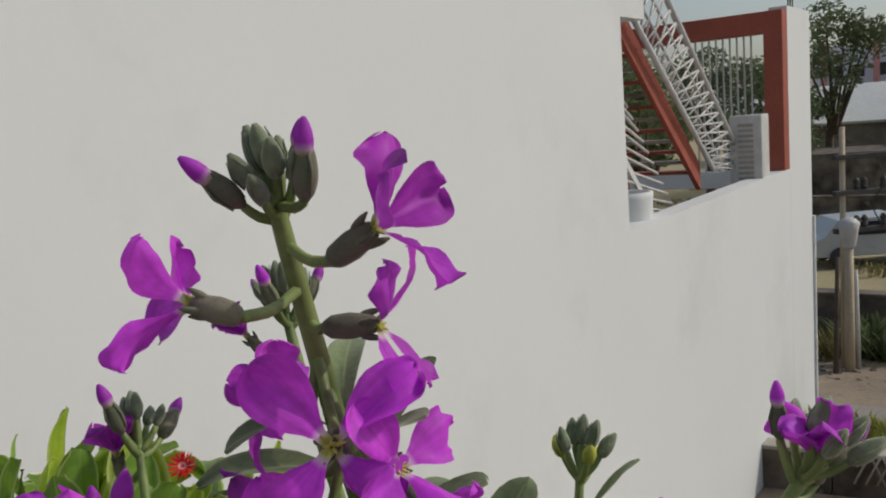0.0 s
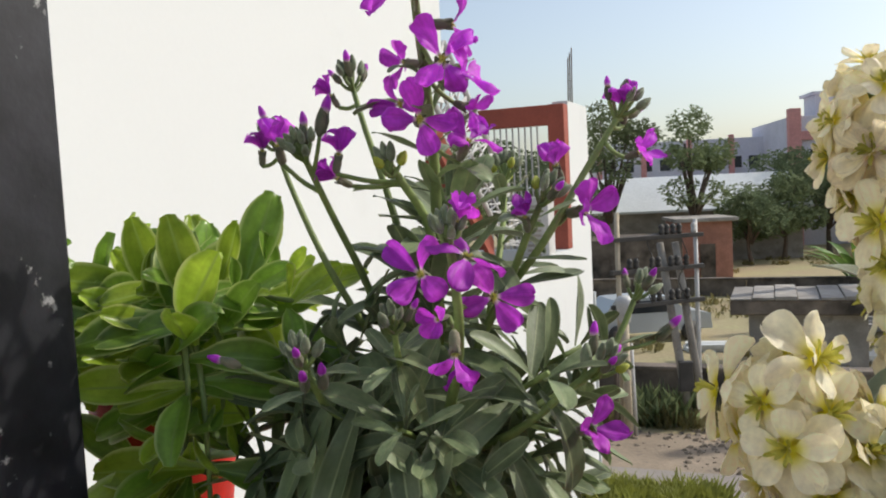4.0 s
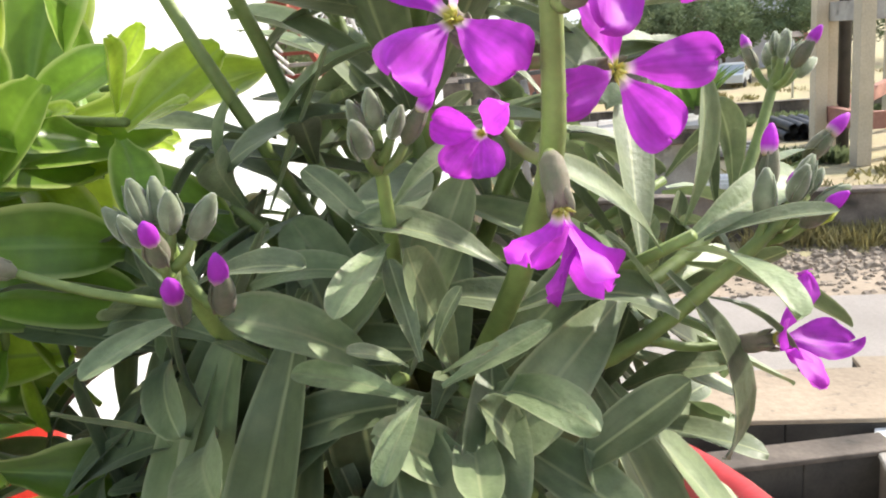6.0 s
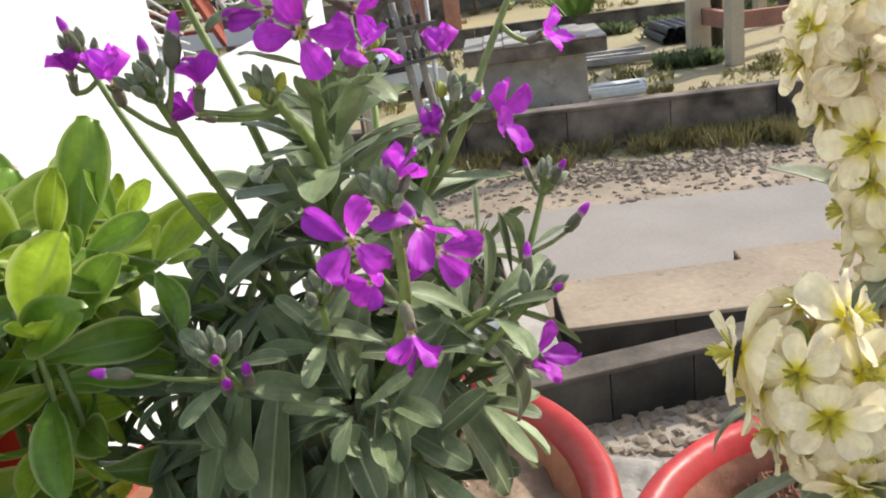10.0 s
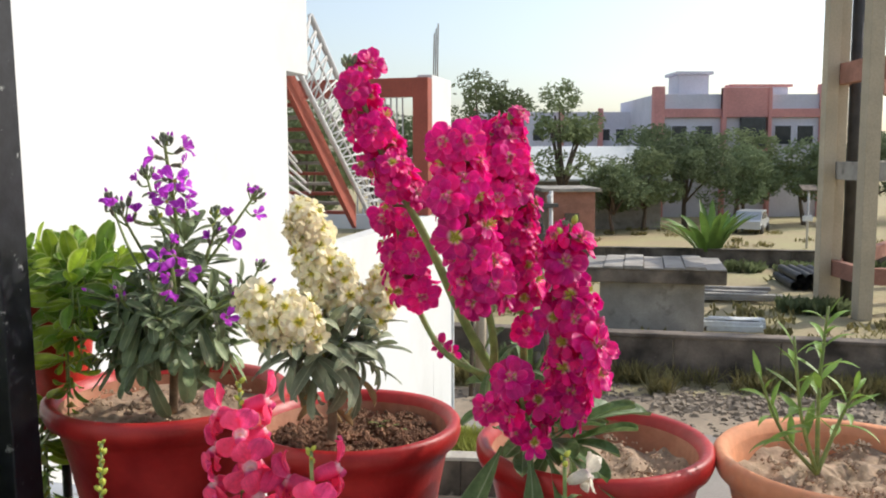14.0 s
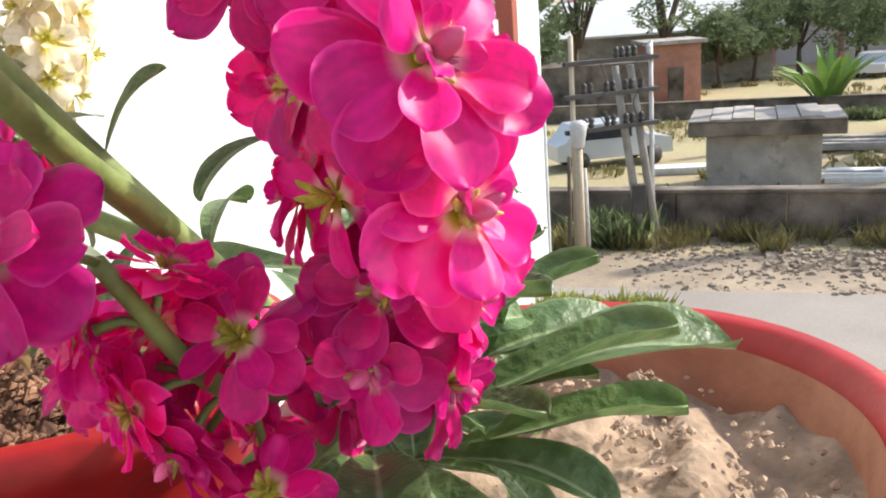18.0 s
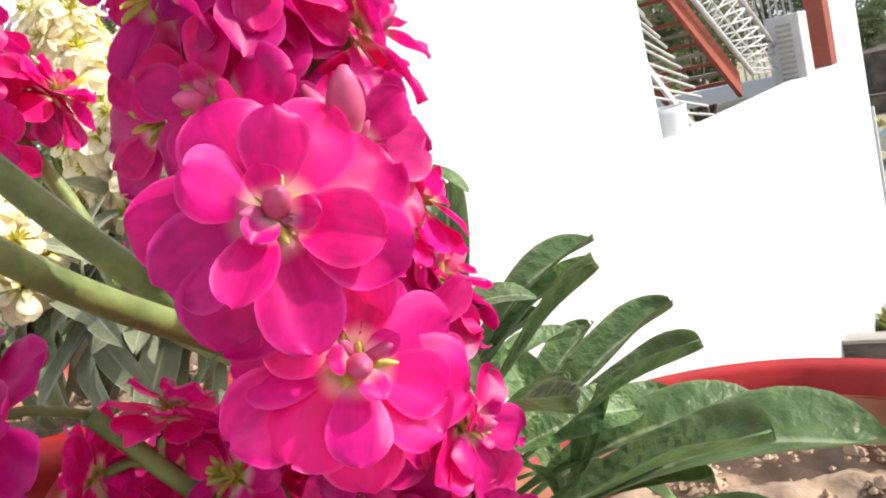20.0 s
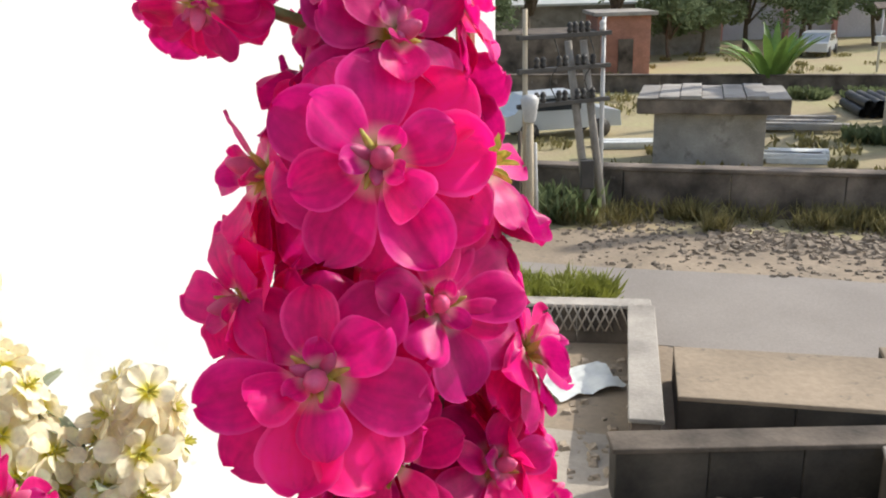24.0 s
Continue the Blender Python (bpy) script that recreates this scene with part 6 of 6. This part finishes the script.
for tip, foot, wide in (
    ((0.261, 0.804, 4.698), (0.226, 0.778, 4.650), 0.95), ((0.216, 0.821, 4.713), (0.222, 0.785, 4.655), 0.9), ((0.263, 0.808, 4.686), (0.226, 0.778, 4.645), 0.85), ((0.278, 0.777, 4.683), (0.230, 0.770, 4.640), 0.95), ((0.288, 0.825, 4.649), (0.235, 0.775, 4.625), 1.0), ((0.317, 0.795, 4.635), (0.238, 0.768, 4.615), 1.1), ((0.283, 0.713, 4.675), (0.240, 0.742, 4.640), 0.95), ((0.284, 0.698, 4.632), (0.238, 0.742, 4.620), 0.8), ((0.344, 0.775, 4.640), (0.245, 0.762, 4.605), 1.0), ((0.324, 0.740, 4.636), (0.240, 0.752, 4.612), 1.1), ((0.302, 0.717, 4.609), (0.240, 0.748, 4.603), 0.85), ((0.246, 0.668, 4.626), (0.232, 0.735, 4.612), 1.1), ((0.324, 0.731, 4.614), (0.245, 0.752, 4.602), 0.9), ((0.278, 0.660, 4.600), (0.236, 0.735, 4.612), 0.9), ((0.300, 0.830, 4.620), (0.235, 0.785, 4.605), 1.0), ((0.250, 0.850, 4.640), (0.225, 0.80, 4.615), 1.0), ((0.180, 0.845, 4.650), (0.215, 0.80, 4.615), 1.0), ((0.270, 0.745, 4.668), (0.236, 0.758, 4.635), 0.9), ((0.305, 0.775, 4.652), (0.236, 0.768, 4.622), 1.0)):
    d = Vector(tip) - Vector(foot)
    m = aim_y(foot, d.normalized() + Vector((0, 0, 0.35)), (0, 0, 1), d.length / 0.096)
    mp.put("leaf", mp.rnd.choice(LEAF_M[:2] + LEAF_M[3:]), m @ Matrix.Diagonal((wide, 1, 1, 1)))
for q, d, sc in (((0.19, 0.745, 4.605), (-0.55, -0.7, -0.6), 0.95), ((0.215, 0.73, 4.60), (0.1, -0.7, -1.0), 1.05), ((0.235, 0.735, 4.595), (0.35, -0.8, -0.7), 1.0), ((0.25, 0.74, 4.60), (0.7, -0.6, -0.35), 1.0)):
    mp.leaf(q, d, LEAF_M, sc, up=(d[0], d[1], 0.6))
mp.rosette((0.255, 0.772, 4.612), (0.35, -0.25, 0.9), 12, LEAF_M, 0.38, 0.6, 1.65, spin=0.7)
for path in (mC, mD, mA):
    mp.leafy(path, 0.08, 0.34, 6, LEAF_M, 0.6, 0.35, 1.4, 1.0)


# ---- trailing ice plants with fleshy leaves ----
def trailing(name, label, base, shoots, meshes, seed, scale=1.0, gap=0.013, lift=0.5, light=(0, -0.3, 1), crown=6):
    pl = Plant(name, label, base)
    pl.rnd = random.Random(seed)
    for pts in shoots:
        path = pl.stem(pts, 0.0022, 0.0012, 12, "trailing_stem", sides=6)
        length = sum((path[i + 1] - path[i]).length for i in range(len(path) - 1))
        pairs = max(3, int(length / gap))
        for k in range(pairs):
            t = 0.15 + 0.82 * k / pairs
            i = min(int(t * 12), 11)
            p = path[i].lerp(path[i + 1], t * 12 - i)
            d = (path[i + 1] - path[i]).normalized()
            x = d.cross(Vector((0, 0, 1)) if abs(d.z) < 0.9 else Vector((0, 1, 0))).normalized()
            x = Matrix.Rotation(math.pi / 2 * (k % 2) + pl.rnd.uniform(-0.4, 0.4), 3, d) @ x
            for s in (-1, 1):
                o = x * s + d * lift * pl.rnd.uniform(0.4, 1.4) + Vector((0, 0, pl.rnd.uniform(0.0, lift)))
                pl.leaf(p + x * s * 0.002, o, meshes, scale * pl.rnd.uniform(0.6, 1.15), up=Vector(light) + d * 0.5)
        tip = (path[-1] - path[-2]).normalized()
        pl.rosette(path[-1], tip + Vector(light) * 0.5, crown, meshes, 0.3 * scale, 0.75 * scale, 1.1 + 0.09 * (crown - 6), spin=pl.rnd.random() * 6)
    return pl


rr = random.Random(21)
bottle = thing("planter_bottle", "tall red plastic planter under trailing leaves", "planter", (-0.408, 1.13, LEDGE))
mb = MB()
mb.lathe([(0, 0.15), (0.030, 0.15), (0.032, 0.155), (0.037, 0.22), (0.050, 0.32), (0.055, 0.34), (0.057, 0.362), (0.054, 0.366), (0.049, 0.360), (0.046, 0.32)], 36)
part("planter_body", mb, M_PLAST, bottle)
mb = MB()
mb.lathe([(0, 0), (0.03, 0), (0.03, 0.006), (0.007, 0.012), (0.006, 0.14), (0.018, 0.149), (0, 0.149)], 16)
part("stand", mb, M_IRON, bottle, "thin black iron stand")
mb = MB()
mb.lathe([(0.0, 0.347), (0.0475, 0.344)], 24)
part("soil", mb, M_SOIL, bottle)
sh = []
T0 = Vector((-0.407, 1.13, 4.716))
for i in range(15):
    a = 2.39996 * i
    q = 0.03 + 0.065 * rr.random()
    end = T0 + Vector((q * math.cos(a), q * math.sin(a) * 0.9, rr.uniform(0.022, 0.05)))
    sh.append([T0, blend(T0, end, 0.5) + Vector((0, 0, 0.018)), end])
for ex, ey, ez in ((-0.278, 1.0, 4.758), (-0.31, 1.01, 4.762), (-0.295, 1.05, 4.765), (-0.35, 1.03, 4.765), (-0.478, 1.085, 4.745), (-0.465, 1.05, 4.71), (-0.488, 1.10, 4.68), (-0.462, 1.06, 4.655)):
    e_ = Vector((ex, ey, ez))
    sh.append([T0, blend(T0, e_, 0.55) + Vector((0, 0, 0.016)), e_])
for ex, ey, ez in ((-0.322, 0.985, 4.645), (-0.345, 1.0, 4.60), (-0.318, 1.0, 4.70), (-0.36, 1.03, 4.55), (-0.335, 0.99, 4.665), (-0.352, 1.0, 4.635), (-0.330, 0.985, 4.69)):
    e_ = Vector((ex, ey, ez))
    sh.append([T0, Vector((ex * 0.75 - 0.405 * 0.25, ey * 0.75 + 0.28, 4.748)), Vector((ex, ey, (ez + 4.76) / 2 + 0.01)), e_])
for ex, ey, ez in ((-0.415, 1.085, 4.42), (-0.428, 1.10, 4.395), (-0.42, 1.075, 4.47), (-0.447, 1.10, 4.43)):
    e_ = Vector((ex, ey, ez))
    sh.append([Vector((-0.41, 1.112, 4.565)), blend(Vector((-0.41, 1.10, 4.565)), e_, 0.5) + Vector((0, -0.012, 0.01)), e_])
ip0 = trailing("ice_plant", "trailing ice plant with glossy bright green leaves", T0, sh, LEAF_A, 3, 1.28, 0.036, 0.25, (0, -0.6, 0.9), 6)

lp = thing("flower_pot", "red clay pot under the leafy ice plant", "flower pot", (-0.48, 0.80, 4.10), "pots on the lower shelf")
mb = MB()
mb.lathe([(0, 0), (0.08, 0), (0.105, 0.2), (0.118, 0.21), (0.12, 0.235), (0.112, 0.24), (0.10, 0.235), (0.095, 0.19)], 40)
part("pot_body", mb, M_POT, lp)
mb = MB()
mb.lathe([(0, 0.215), (0.1, 0.21)], 32)
part("soil", mb, M_SOIL, lp)
T1 = Vector((-0.48, 0.80, 4.32))
sh = []
for row in range(15):
    for col in range(12):
        z = 4.455 + 0.385 * (row + rr.uniform(0.1, 0.9)) / 15
        x = -0.62 + 0.20 * (col + rr.uniform(0.1, 0.9)) / 12
        y = 0.822 + 0.60 * (z - 4.57) + (0.055 * rr.random() if (row + col) % 4 else rr.uniform(0.06, 0.13))
        if x > -0.452 and y > 0.875:
            x -= 0.04
        end = Vector((x, y, z))
        d = Vector((1.5 * (x + 0.50) + rr.uniform(-0.3, 0.3), -0.65 + rr.uniform(-0.25, 0.25), 0.65)).normalized()
        low = end - d * 0.05 - Vector((0, 0, 0.012))
        sh.append([low, blend(low, end, 0.5) - Vector((0, 0, 0.006)), end])
for i in range(10):
    a = 2.39996 * i
    top = T1 + Vector((0.07 * math.cos(a), 0.06 + 0.05 * math.sin(a), rr.uniform(0.12, 0.36)))
    sh.append([T1, blend(T1, top, 0.5) + Vector((0.01, 0, 0)), top])
ip = trailing("ice_plant", "dense ice plant bush with one red flower", T1, sh, LEAF_A, 5, 1.1, 0.024, 0.2, (0.1, -0.8, 0.8), 6)
for c, d, sc in (((-0.425, 0.835, 4.603), (0.2, -0.8, 0.5), 1.1), ((-0.47, 0.865, 4.705), (0.1, -0.8, 0.5), 0.95), ((-0.415, 0.872, 4.685), (0.3, -0.8, 0.4), 0.9)):
    ip.rosette(c, d, 9, LEAF_A, 0.45 * sc, 1.05 * sc, 1.35)
mb = MB()
for i in range(36):
    moved(mb, blade(0.0095, 0.0011, 0.3, 0, 0, 0.6, 1, 4, 1, i), Matrix.Rotation(2.4 * i, 4, "Z") @ Matrix.Rotation(0.25 + 0.5 * (i % 5) / 5, 4, "X"))
red_flower = mb.mesh("red_flower", M_REDF)
ip0.put("flower", red_flower, aim_z((-0.372, 1.15, 4.778), (0.3, -0.6, 0.7), 0, 0.8), label="small red daisy-like flower")
ip.put("flower", red_flower, aim_z((-0.450, 0.845, 4.688), (0.3, -0.8, 0.4), 0, 1.2), label="small red daisy-like flower")

for q, d, s_ in (((-0.398, 1.086, 4.722), (-0.5, -0.5, -0.7), 0), ((-0.435, 1.092, 4.722), (0.1, -0.4, -0.9), 1), ((-0.372, 1.098, 4.728), (0.5, -0.5, -0.4), 2)):
    ip0.put("yellow_leaf", blade(0.03, 0.013, 0.7, 0.7, 0.25, 0.5, 1.2, 8, 4, 70 + s_).mesh("yellow_leaf", M_DRY if s_ == 1 else M_YELL), aim_y(q, d, (0.2, -1, 0.2)), label="yellowed withering leaf")

twig = thing("bare_twigs", "leafless grey twigs of a dormant shrub", "shrub", (-0.594, 1.13, LEDGE))
for pts, r0, r1 in (
    (((0.005, 0, 0), (-0.006, 0, 0.25), (0.000, -0.000, 0.510), (0.005, 0.000, 0.570), (0.007, -0.000, 0.630), (0.012, 0.000, 0.687)), 0.0038, 0.0032),
    (((0.011, 0.000, 0.685), (0.001, -0.008, 0.711), (-0.003, 0.004, 0.743), (-0.006, -0.004, 0.776)), 0.0028, 0.0020),
    (((0.012, 0.000, 0.690), (0.024, 0.000, 0.721), (0.035, -0.008, 0.753), (0.040, 0.004, 0.775)), 0.0024, 0.0018),
    (((0.013, -0.000, 0.685), (0.027, 0.008, 0.695), (0.046, 0.000, 0.706), (0.051, -0.008, 0.710), (0.091, 0.004, 0.721), (0.110, -0.004, 0.724)), 0.0017, 0.0009),
    (((0.051, 0.000, 0.710), (0.082, -0.004, 0.727), (0.104, 0.008, 0.734), (0.121, 0.000, 0.738)), 0.0012, 0.0008),
    (((0.048, -0.000, 0.708), (0.040, 0.004, 0.734), (0.034, -0.004, 0.737), (0.001, 0.008, 0.751)), 0.0012, 0.0007),
    (((0.091, 0.000, 0.721), (0.092, -0.008, 0.741), (0.087, 0.004, 0.756)), 0.0009, 0.0006),
    (((0.082, 0.000, 0.727), (0.077, 0.000, 0.743)), 0.0008, 0.0006),
    (((0.002, -0.000, 0.525), (0.020, 0.008, 0.553), (0.030, 0.000, 0.577), (0.056, -0.008, 0.615), (0.074, 0.004, 0.620), (0.088, -0.004, 0.630), (0.110, 0.008, 0.641), (0.131, 0.000, 0.650)), 0.0016, 0.0009),
    (((0.088, 0.000, 0.630), (0.081, -0.004, 0.659), (0.087, 0.008, 0.690), (0.090, 0.000, 0.713)), 0.0010, 0.0006),
    (((0.081, -0.000, 0.659), (0.052, 0.004, 0.680)), 0.0009, 0.0006),
    (((0.087, 0.000, 0.690), (0.101, -0.008, 0.706)), 0.0007, 0.0005),
    (((0.030, 0.000, 0.577), (0.005, 0.000, 0.592), (-0.016, -0.008, 0.602), (-0.038, 0.004, 0.608)), 0.0011, 0.0008),
    (((0.020, -0.000, 0.553), (0.054, 0.008, 0.560), (0.064, 0.000, 0.574)), 0.0009, 0.0006),
    (((-0.001, 0.000, 0.498), (-0.015, -0.004, 0.517), (-0.037, 0.008, 0.533)), 0.0013, 0.0008),
):
    mb = MB()
    mb.tube(curve(pts, 12), [r0 + (r1 - r0) * k / 12 for k in range(13)], 7)
    part("main_stem" if r0 > 0.003 else "twig", mb, M_WOODY, twig)


# ---- snapdragons on the lower shelf ----
def snap_mesh(name, material, size, seed):
    """A two-lipped flower that opens along +z with its upper lip to +y."""
    r = random.Random(seed)
    mb = MB()
    mb.tube([(0, 0, -size * 0.75), (0, 0, -size * 0.5), (0, 0, -size * 0.1), (0, -0.05 * size, size * 0.08)], [size * 0.12, size * 0.22, size * 0.24, size * 0.16], 10)
    for a, ln, wd, op in ((0.5, 0.82, 0.86, 0.45), (-0.5, 0.82, 0.86, 0.5), (math.pi, 0.55, 0.66, 1.5), (math.pi - 0.95, 0.62, 0.74, 1.45), (math.pi + 0.95, 0.62, 0.74, 1.45)):
        bl = petal(size * ln * r.uniform(0.9, 1.1), size * wd, r.uniform(0.5, 1.3), r.uniform(-0.5, 0.1), 0.25, seed * 5 + int(a * 10), claw=0.04, nl=9, nw=6, blunt=3.0, frill=0.2)
        moved(mb, bl, Matrix.Rotation(a + r.uniform(-0.15, 0.15), 4, "Z") @ Matrix.Translation((0, size * 0.13, 0)) @ Matrix.Rotation(math.pi / 2 - op, 4, "X"))
    egg(mb, (0, -size * 0.12, -size * 0.1), (0, -0.3, 1), size * 0.34, size * 0.17, 8, 5)
    return mb.mesh(name, material)


SNAP = [snap_mesh("pink_flower", M_SNAP, 0.029, s) for s in range(4)]
SNAPW = snap_mesh("white_flower", M_WHITE, 0.024, 9)
LEAF_S = [blade(0.045, 0.010, bnd, 0.3, 0.05, 0.45, 1.4, 8, 2, 50 + s).mesh("leaf", M_LEAFM) for s, bnd in enumerate((0.3, 0.8))]


def shelf_pot(x, y, label):
    e = thing("flower_pot", label, "flower pot", (x, y, 4.10), "pots on the lower shelf")
    mb = MB()
    mb.lathe([(0, 0), (0.05, 0), (0.064, 0.12), (0.072, 0.125), (0.073, 0.145), (0.066, 0.148), (0.06, 0.14), (0.057, 0.11)], 36)
    part("pot_body", mb, M_POT, e)
    mb = MB()
    mb.lathe([(0, 0.132), (0.061, 0.128)], 24)
    part("soil", mb, M_SOIL, e)


def snapdragon(label, base, top, flowers, meshes, buds=6, span=0.09):
    pl = Plant("snapdragon", label, base, "snapdragons")
    path = pl.stem([base, blend(base, top, 0.5) + Vector((0.004, 0, 0)), top], 0.003, 0.0016, 18)
    d = up_dir(path)
    for i in range(flowers):
        a = 2.2 * i + 0.5
        p = Vector(top) - d * (0.018 + span * i / max(1, flowers)) + Vector((0.014 * math.cos(a), 0.014 * math.sin(a), 0))
        pl.put("flower", pl.rnd.choice(meshes), aim_z(p + Vector((0.008 * math.cos(a), 0.008 * math.sin(a), 0)), (math.cos(a), math.sin(a) - 0.25, 0.25), 0, pl.rnd.uniform(0.9, 1.15)))
    for i in range(buds):
        a = 2.4 * i
        p = Vector(top) - d * 0.006 * i * 0.6
        m = pl.put("bud", pl.rnd.choice(BUDY), aim_z(p, (0.8 * math.cos(a), 0.8 * math.sin(a), 0.7), 0, pl.rnd.uniform(0.6, 1.0)))
    pl.leafy(path, 0.45, 0.93 - 1.1 * span if flowers else 0.85, 14, LEAF_S, 1.0, 0.7, 1.2, 1.0)
    return pl


for i, (lab, bx, by, top, fl, ms, bd, sp) in enumerate((
    ("pink snapdragon spike in full flower", -0.045, 0.56, (-0.043, 0.600, 4.712), 11, SNAP, 6, 0.10),
    ("shorter pink snapdragon spike", 0.02, 0.53, (0.018, 0.575, 4.662), 9, SNAP, 4, 0.09),
    ("green budding snapdragon stem", -0.19, 0.60, (-0.192, 0.690, 4.632), 0, SNAP, 14, 0.05),
    ("pale white snapdragon flower bud", 0.215, 0.50, (0.219, 0.548, 4.664), 1, [SNAPW], 3, 0.0),
    ("budding snapdragon stem with buff buds", -0.31, 0.58, (-0.312, 0.640, 4.56), 0, SNAP, 12, 0.05),
)):
    shelf_pot(bx, by, "small red clay pot on the lower shelf")
    snapdragon(lab, Vector((bx, by, 4.225)), Vector(top), fl, ms, bd, sp)

# ---- young green plant in the terracotta pot ----
yp = Plant("young_plant", "young branching green plant with narrow leaves", (0.522, 0.762, 4.565))
Y0 = Vector((0.522, 0.762, 4.565))
for pts, n in (([Y0, (0.520, 0.76, 4.66), (0.522, 0.752, 4.745)], 16), ([Y0, (0.50, 0.755, 4.63), (0.487, 0.75, 4.715)], 12), ([Y0, (0.485, 0.765, 4.61), (0.455, 0.76, 4.675)], 9), ([Y0, (0.545, 0.765, 4.62), (0.560, 0.76, 4.66)], 10)):
    path = yp.stem(pts, 0.0026, 0.0013, 12)
    yp.leafy(path, 0.3, 0.98, n, LEAF_T, 0.95, 0.6, 1.2, 0.6)


# ---- crumbs of soil and seedlings ----
def clods(pot_ob, r, z, count, size, material, seed, label, heaps=0):
    q = random.Random(seed)
    mb = MB()
    lumps = []
    for i in range(heaps):
        a, d = q.uniform(0, 6.28), r * math.sqrt(q.random())
        lumps.append((d * math.cos(a) * 0.94, d * math.sin(a) * 0.94, q.uniform(0.005, 0.016), q.uniform(0.6, 1.15)))
    for i in range(count):
        a, d = q.uniform(0, 6.28), r * math.sqrt(q.random())
        s = size * q.uniform(0.3, 1.0) ** 2 * (2.0 if i % 17 == 0 else 1.0)
        c = Vector((d * math.cos(a), d * math.sin(a), z + s * 0.2 + 0.004 * q.random()))
        if heaps and i % 5:
            x0, y0, w, hh = q.choice(lumps)
            t = math.sqrt(q.random())
            h = math.sqrt(max(0.0, 1 - t * t)) * q.uniform(0.7, 1.05)
            c = Vector((x0 + w * t * math.cos(a), y0 + w * t * math.sin(a), z + w * hh * h))
        pts = []
        for x, y, w in ((1, 0, 0), (0.3, 0.95, 0), (-0.8, 0.6, 0), (-0.8, -0.6, 0), (0.3, -0.95, 0), (0, 0, 0.9), (0.1, 0.1, -0.8)):
            pts.append(c + Vector((x, y, w)) * s * q.uniform(0.6, 1.2))
        mb.add(pts, [(0, 1, 5), (1, 2, 5), (2, 3, 5), (3, 4, 5), (4, 0, 5), (1, 0, 6), (2, 1, 6), (3, 2, 6), (4, 3, 6), (0, 4, 6)], False)
    o = part("crumbly_soil", mb, material, pot_ob, label)
    o["kind"] = "stuff"


clods(POT_C, 0.104, 0.197, 8000, 0.0036, M_SOIL, 1, "dark crumbly lumps of soil", 80)
clods(POT_M, 0.104, 0.192, 900, 0.003, M_SOILP, 2, "fine dry crumbs of soil", 24)
clods(POT_P, 0.128, 0.197, 1100, 0.0032, M_SOILP, 3, "fine dry crumbs of soil", 30)
clods(POT_T, 0.106, 0.197, 900, 0.0036, M_SOILP, 4, "fine dry crumbs of soil", 24)
sd = Plant("seedling", "tiny green seedlings in the dark soil", (0.062, 0.945, 4.557))
for i in range(3):
    p = Vector((0.055 + 0.012 * i, 0.945 - 0.006 * i, 4.555))
    st = sd.stem([p, p + Vector((0, 0, 0.006)), p + Vector((0, 0, 0.012 - 0.003 * i))], 0.001, 0.0008, 3, sides=5)
    for s in (-1, 1):
        sd.leaf(st[-1], (s, -0.2, 0.7), LEAF_T, 0.33)
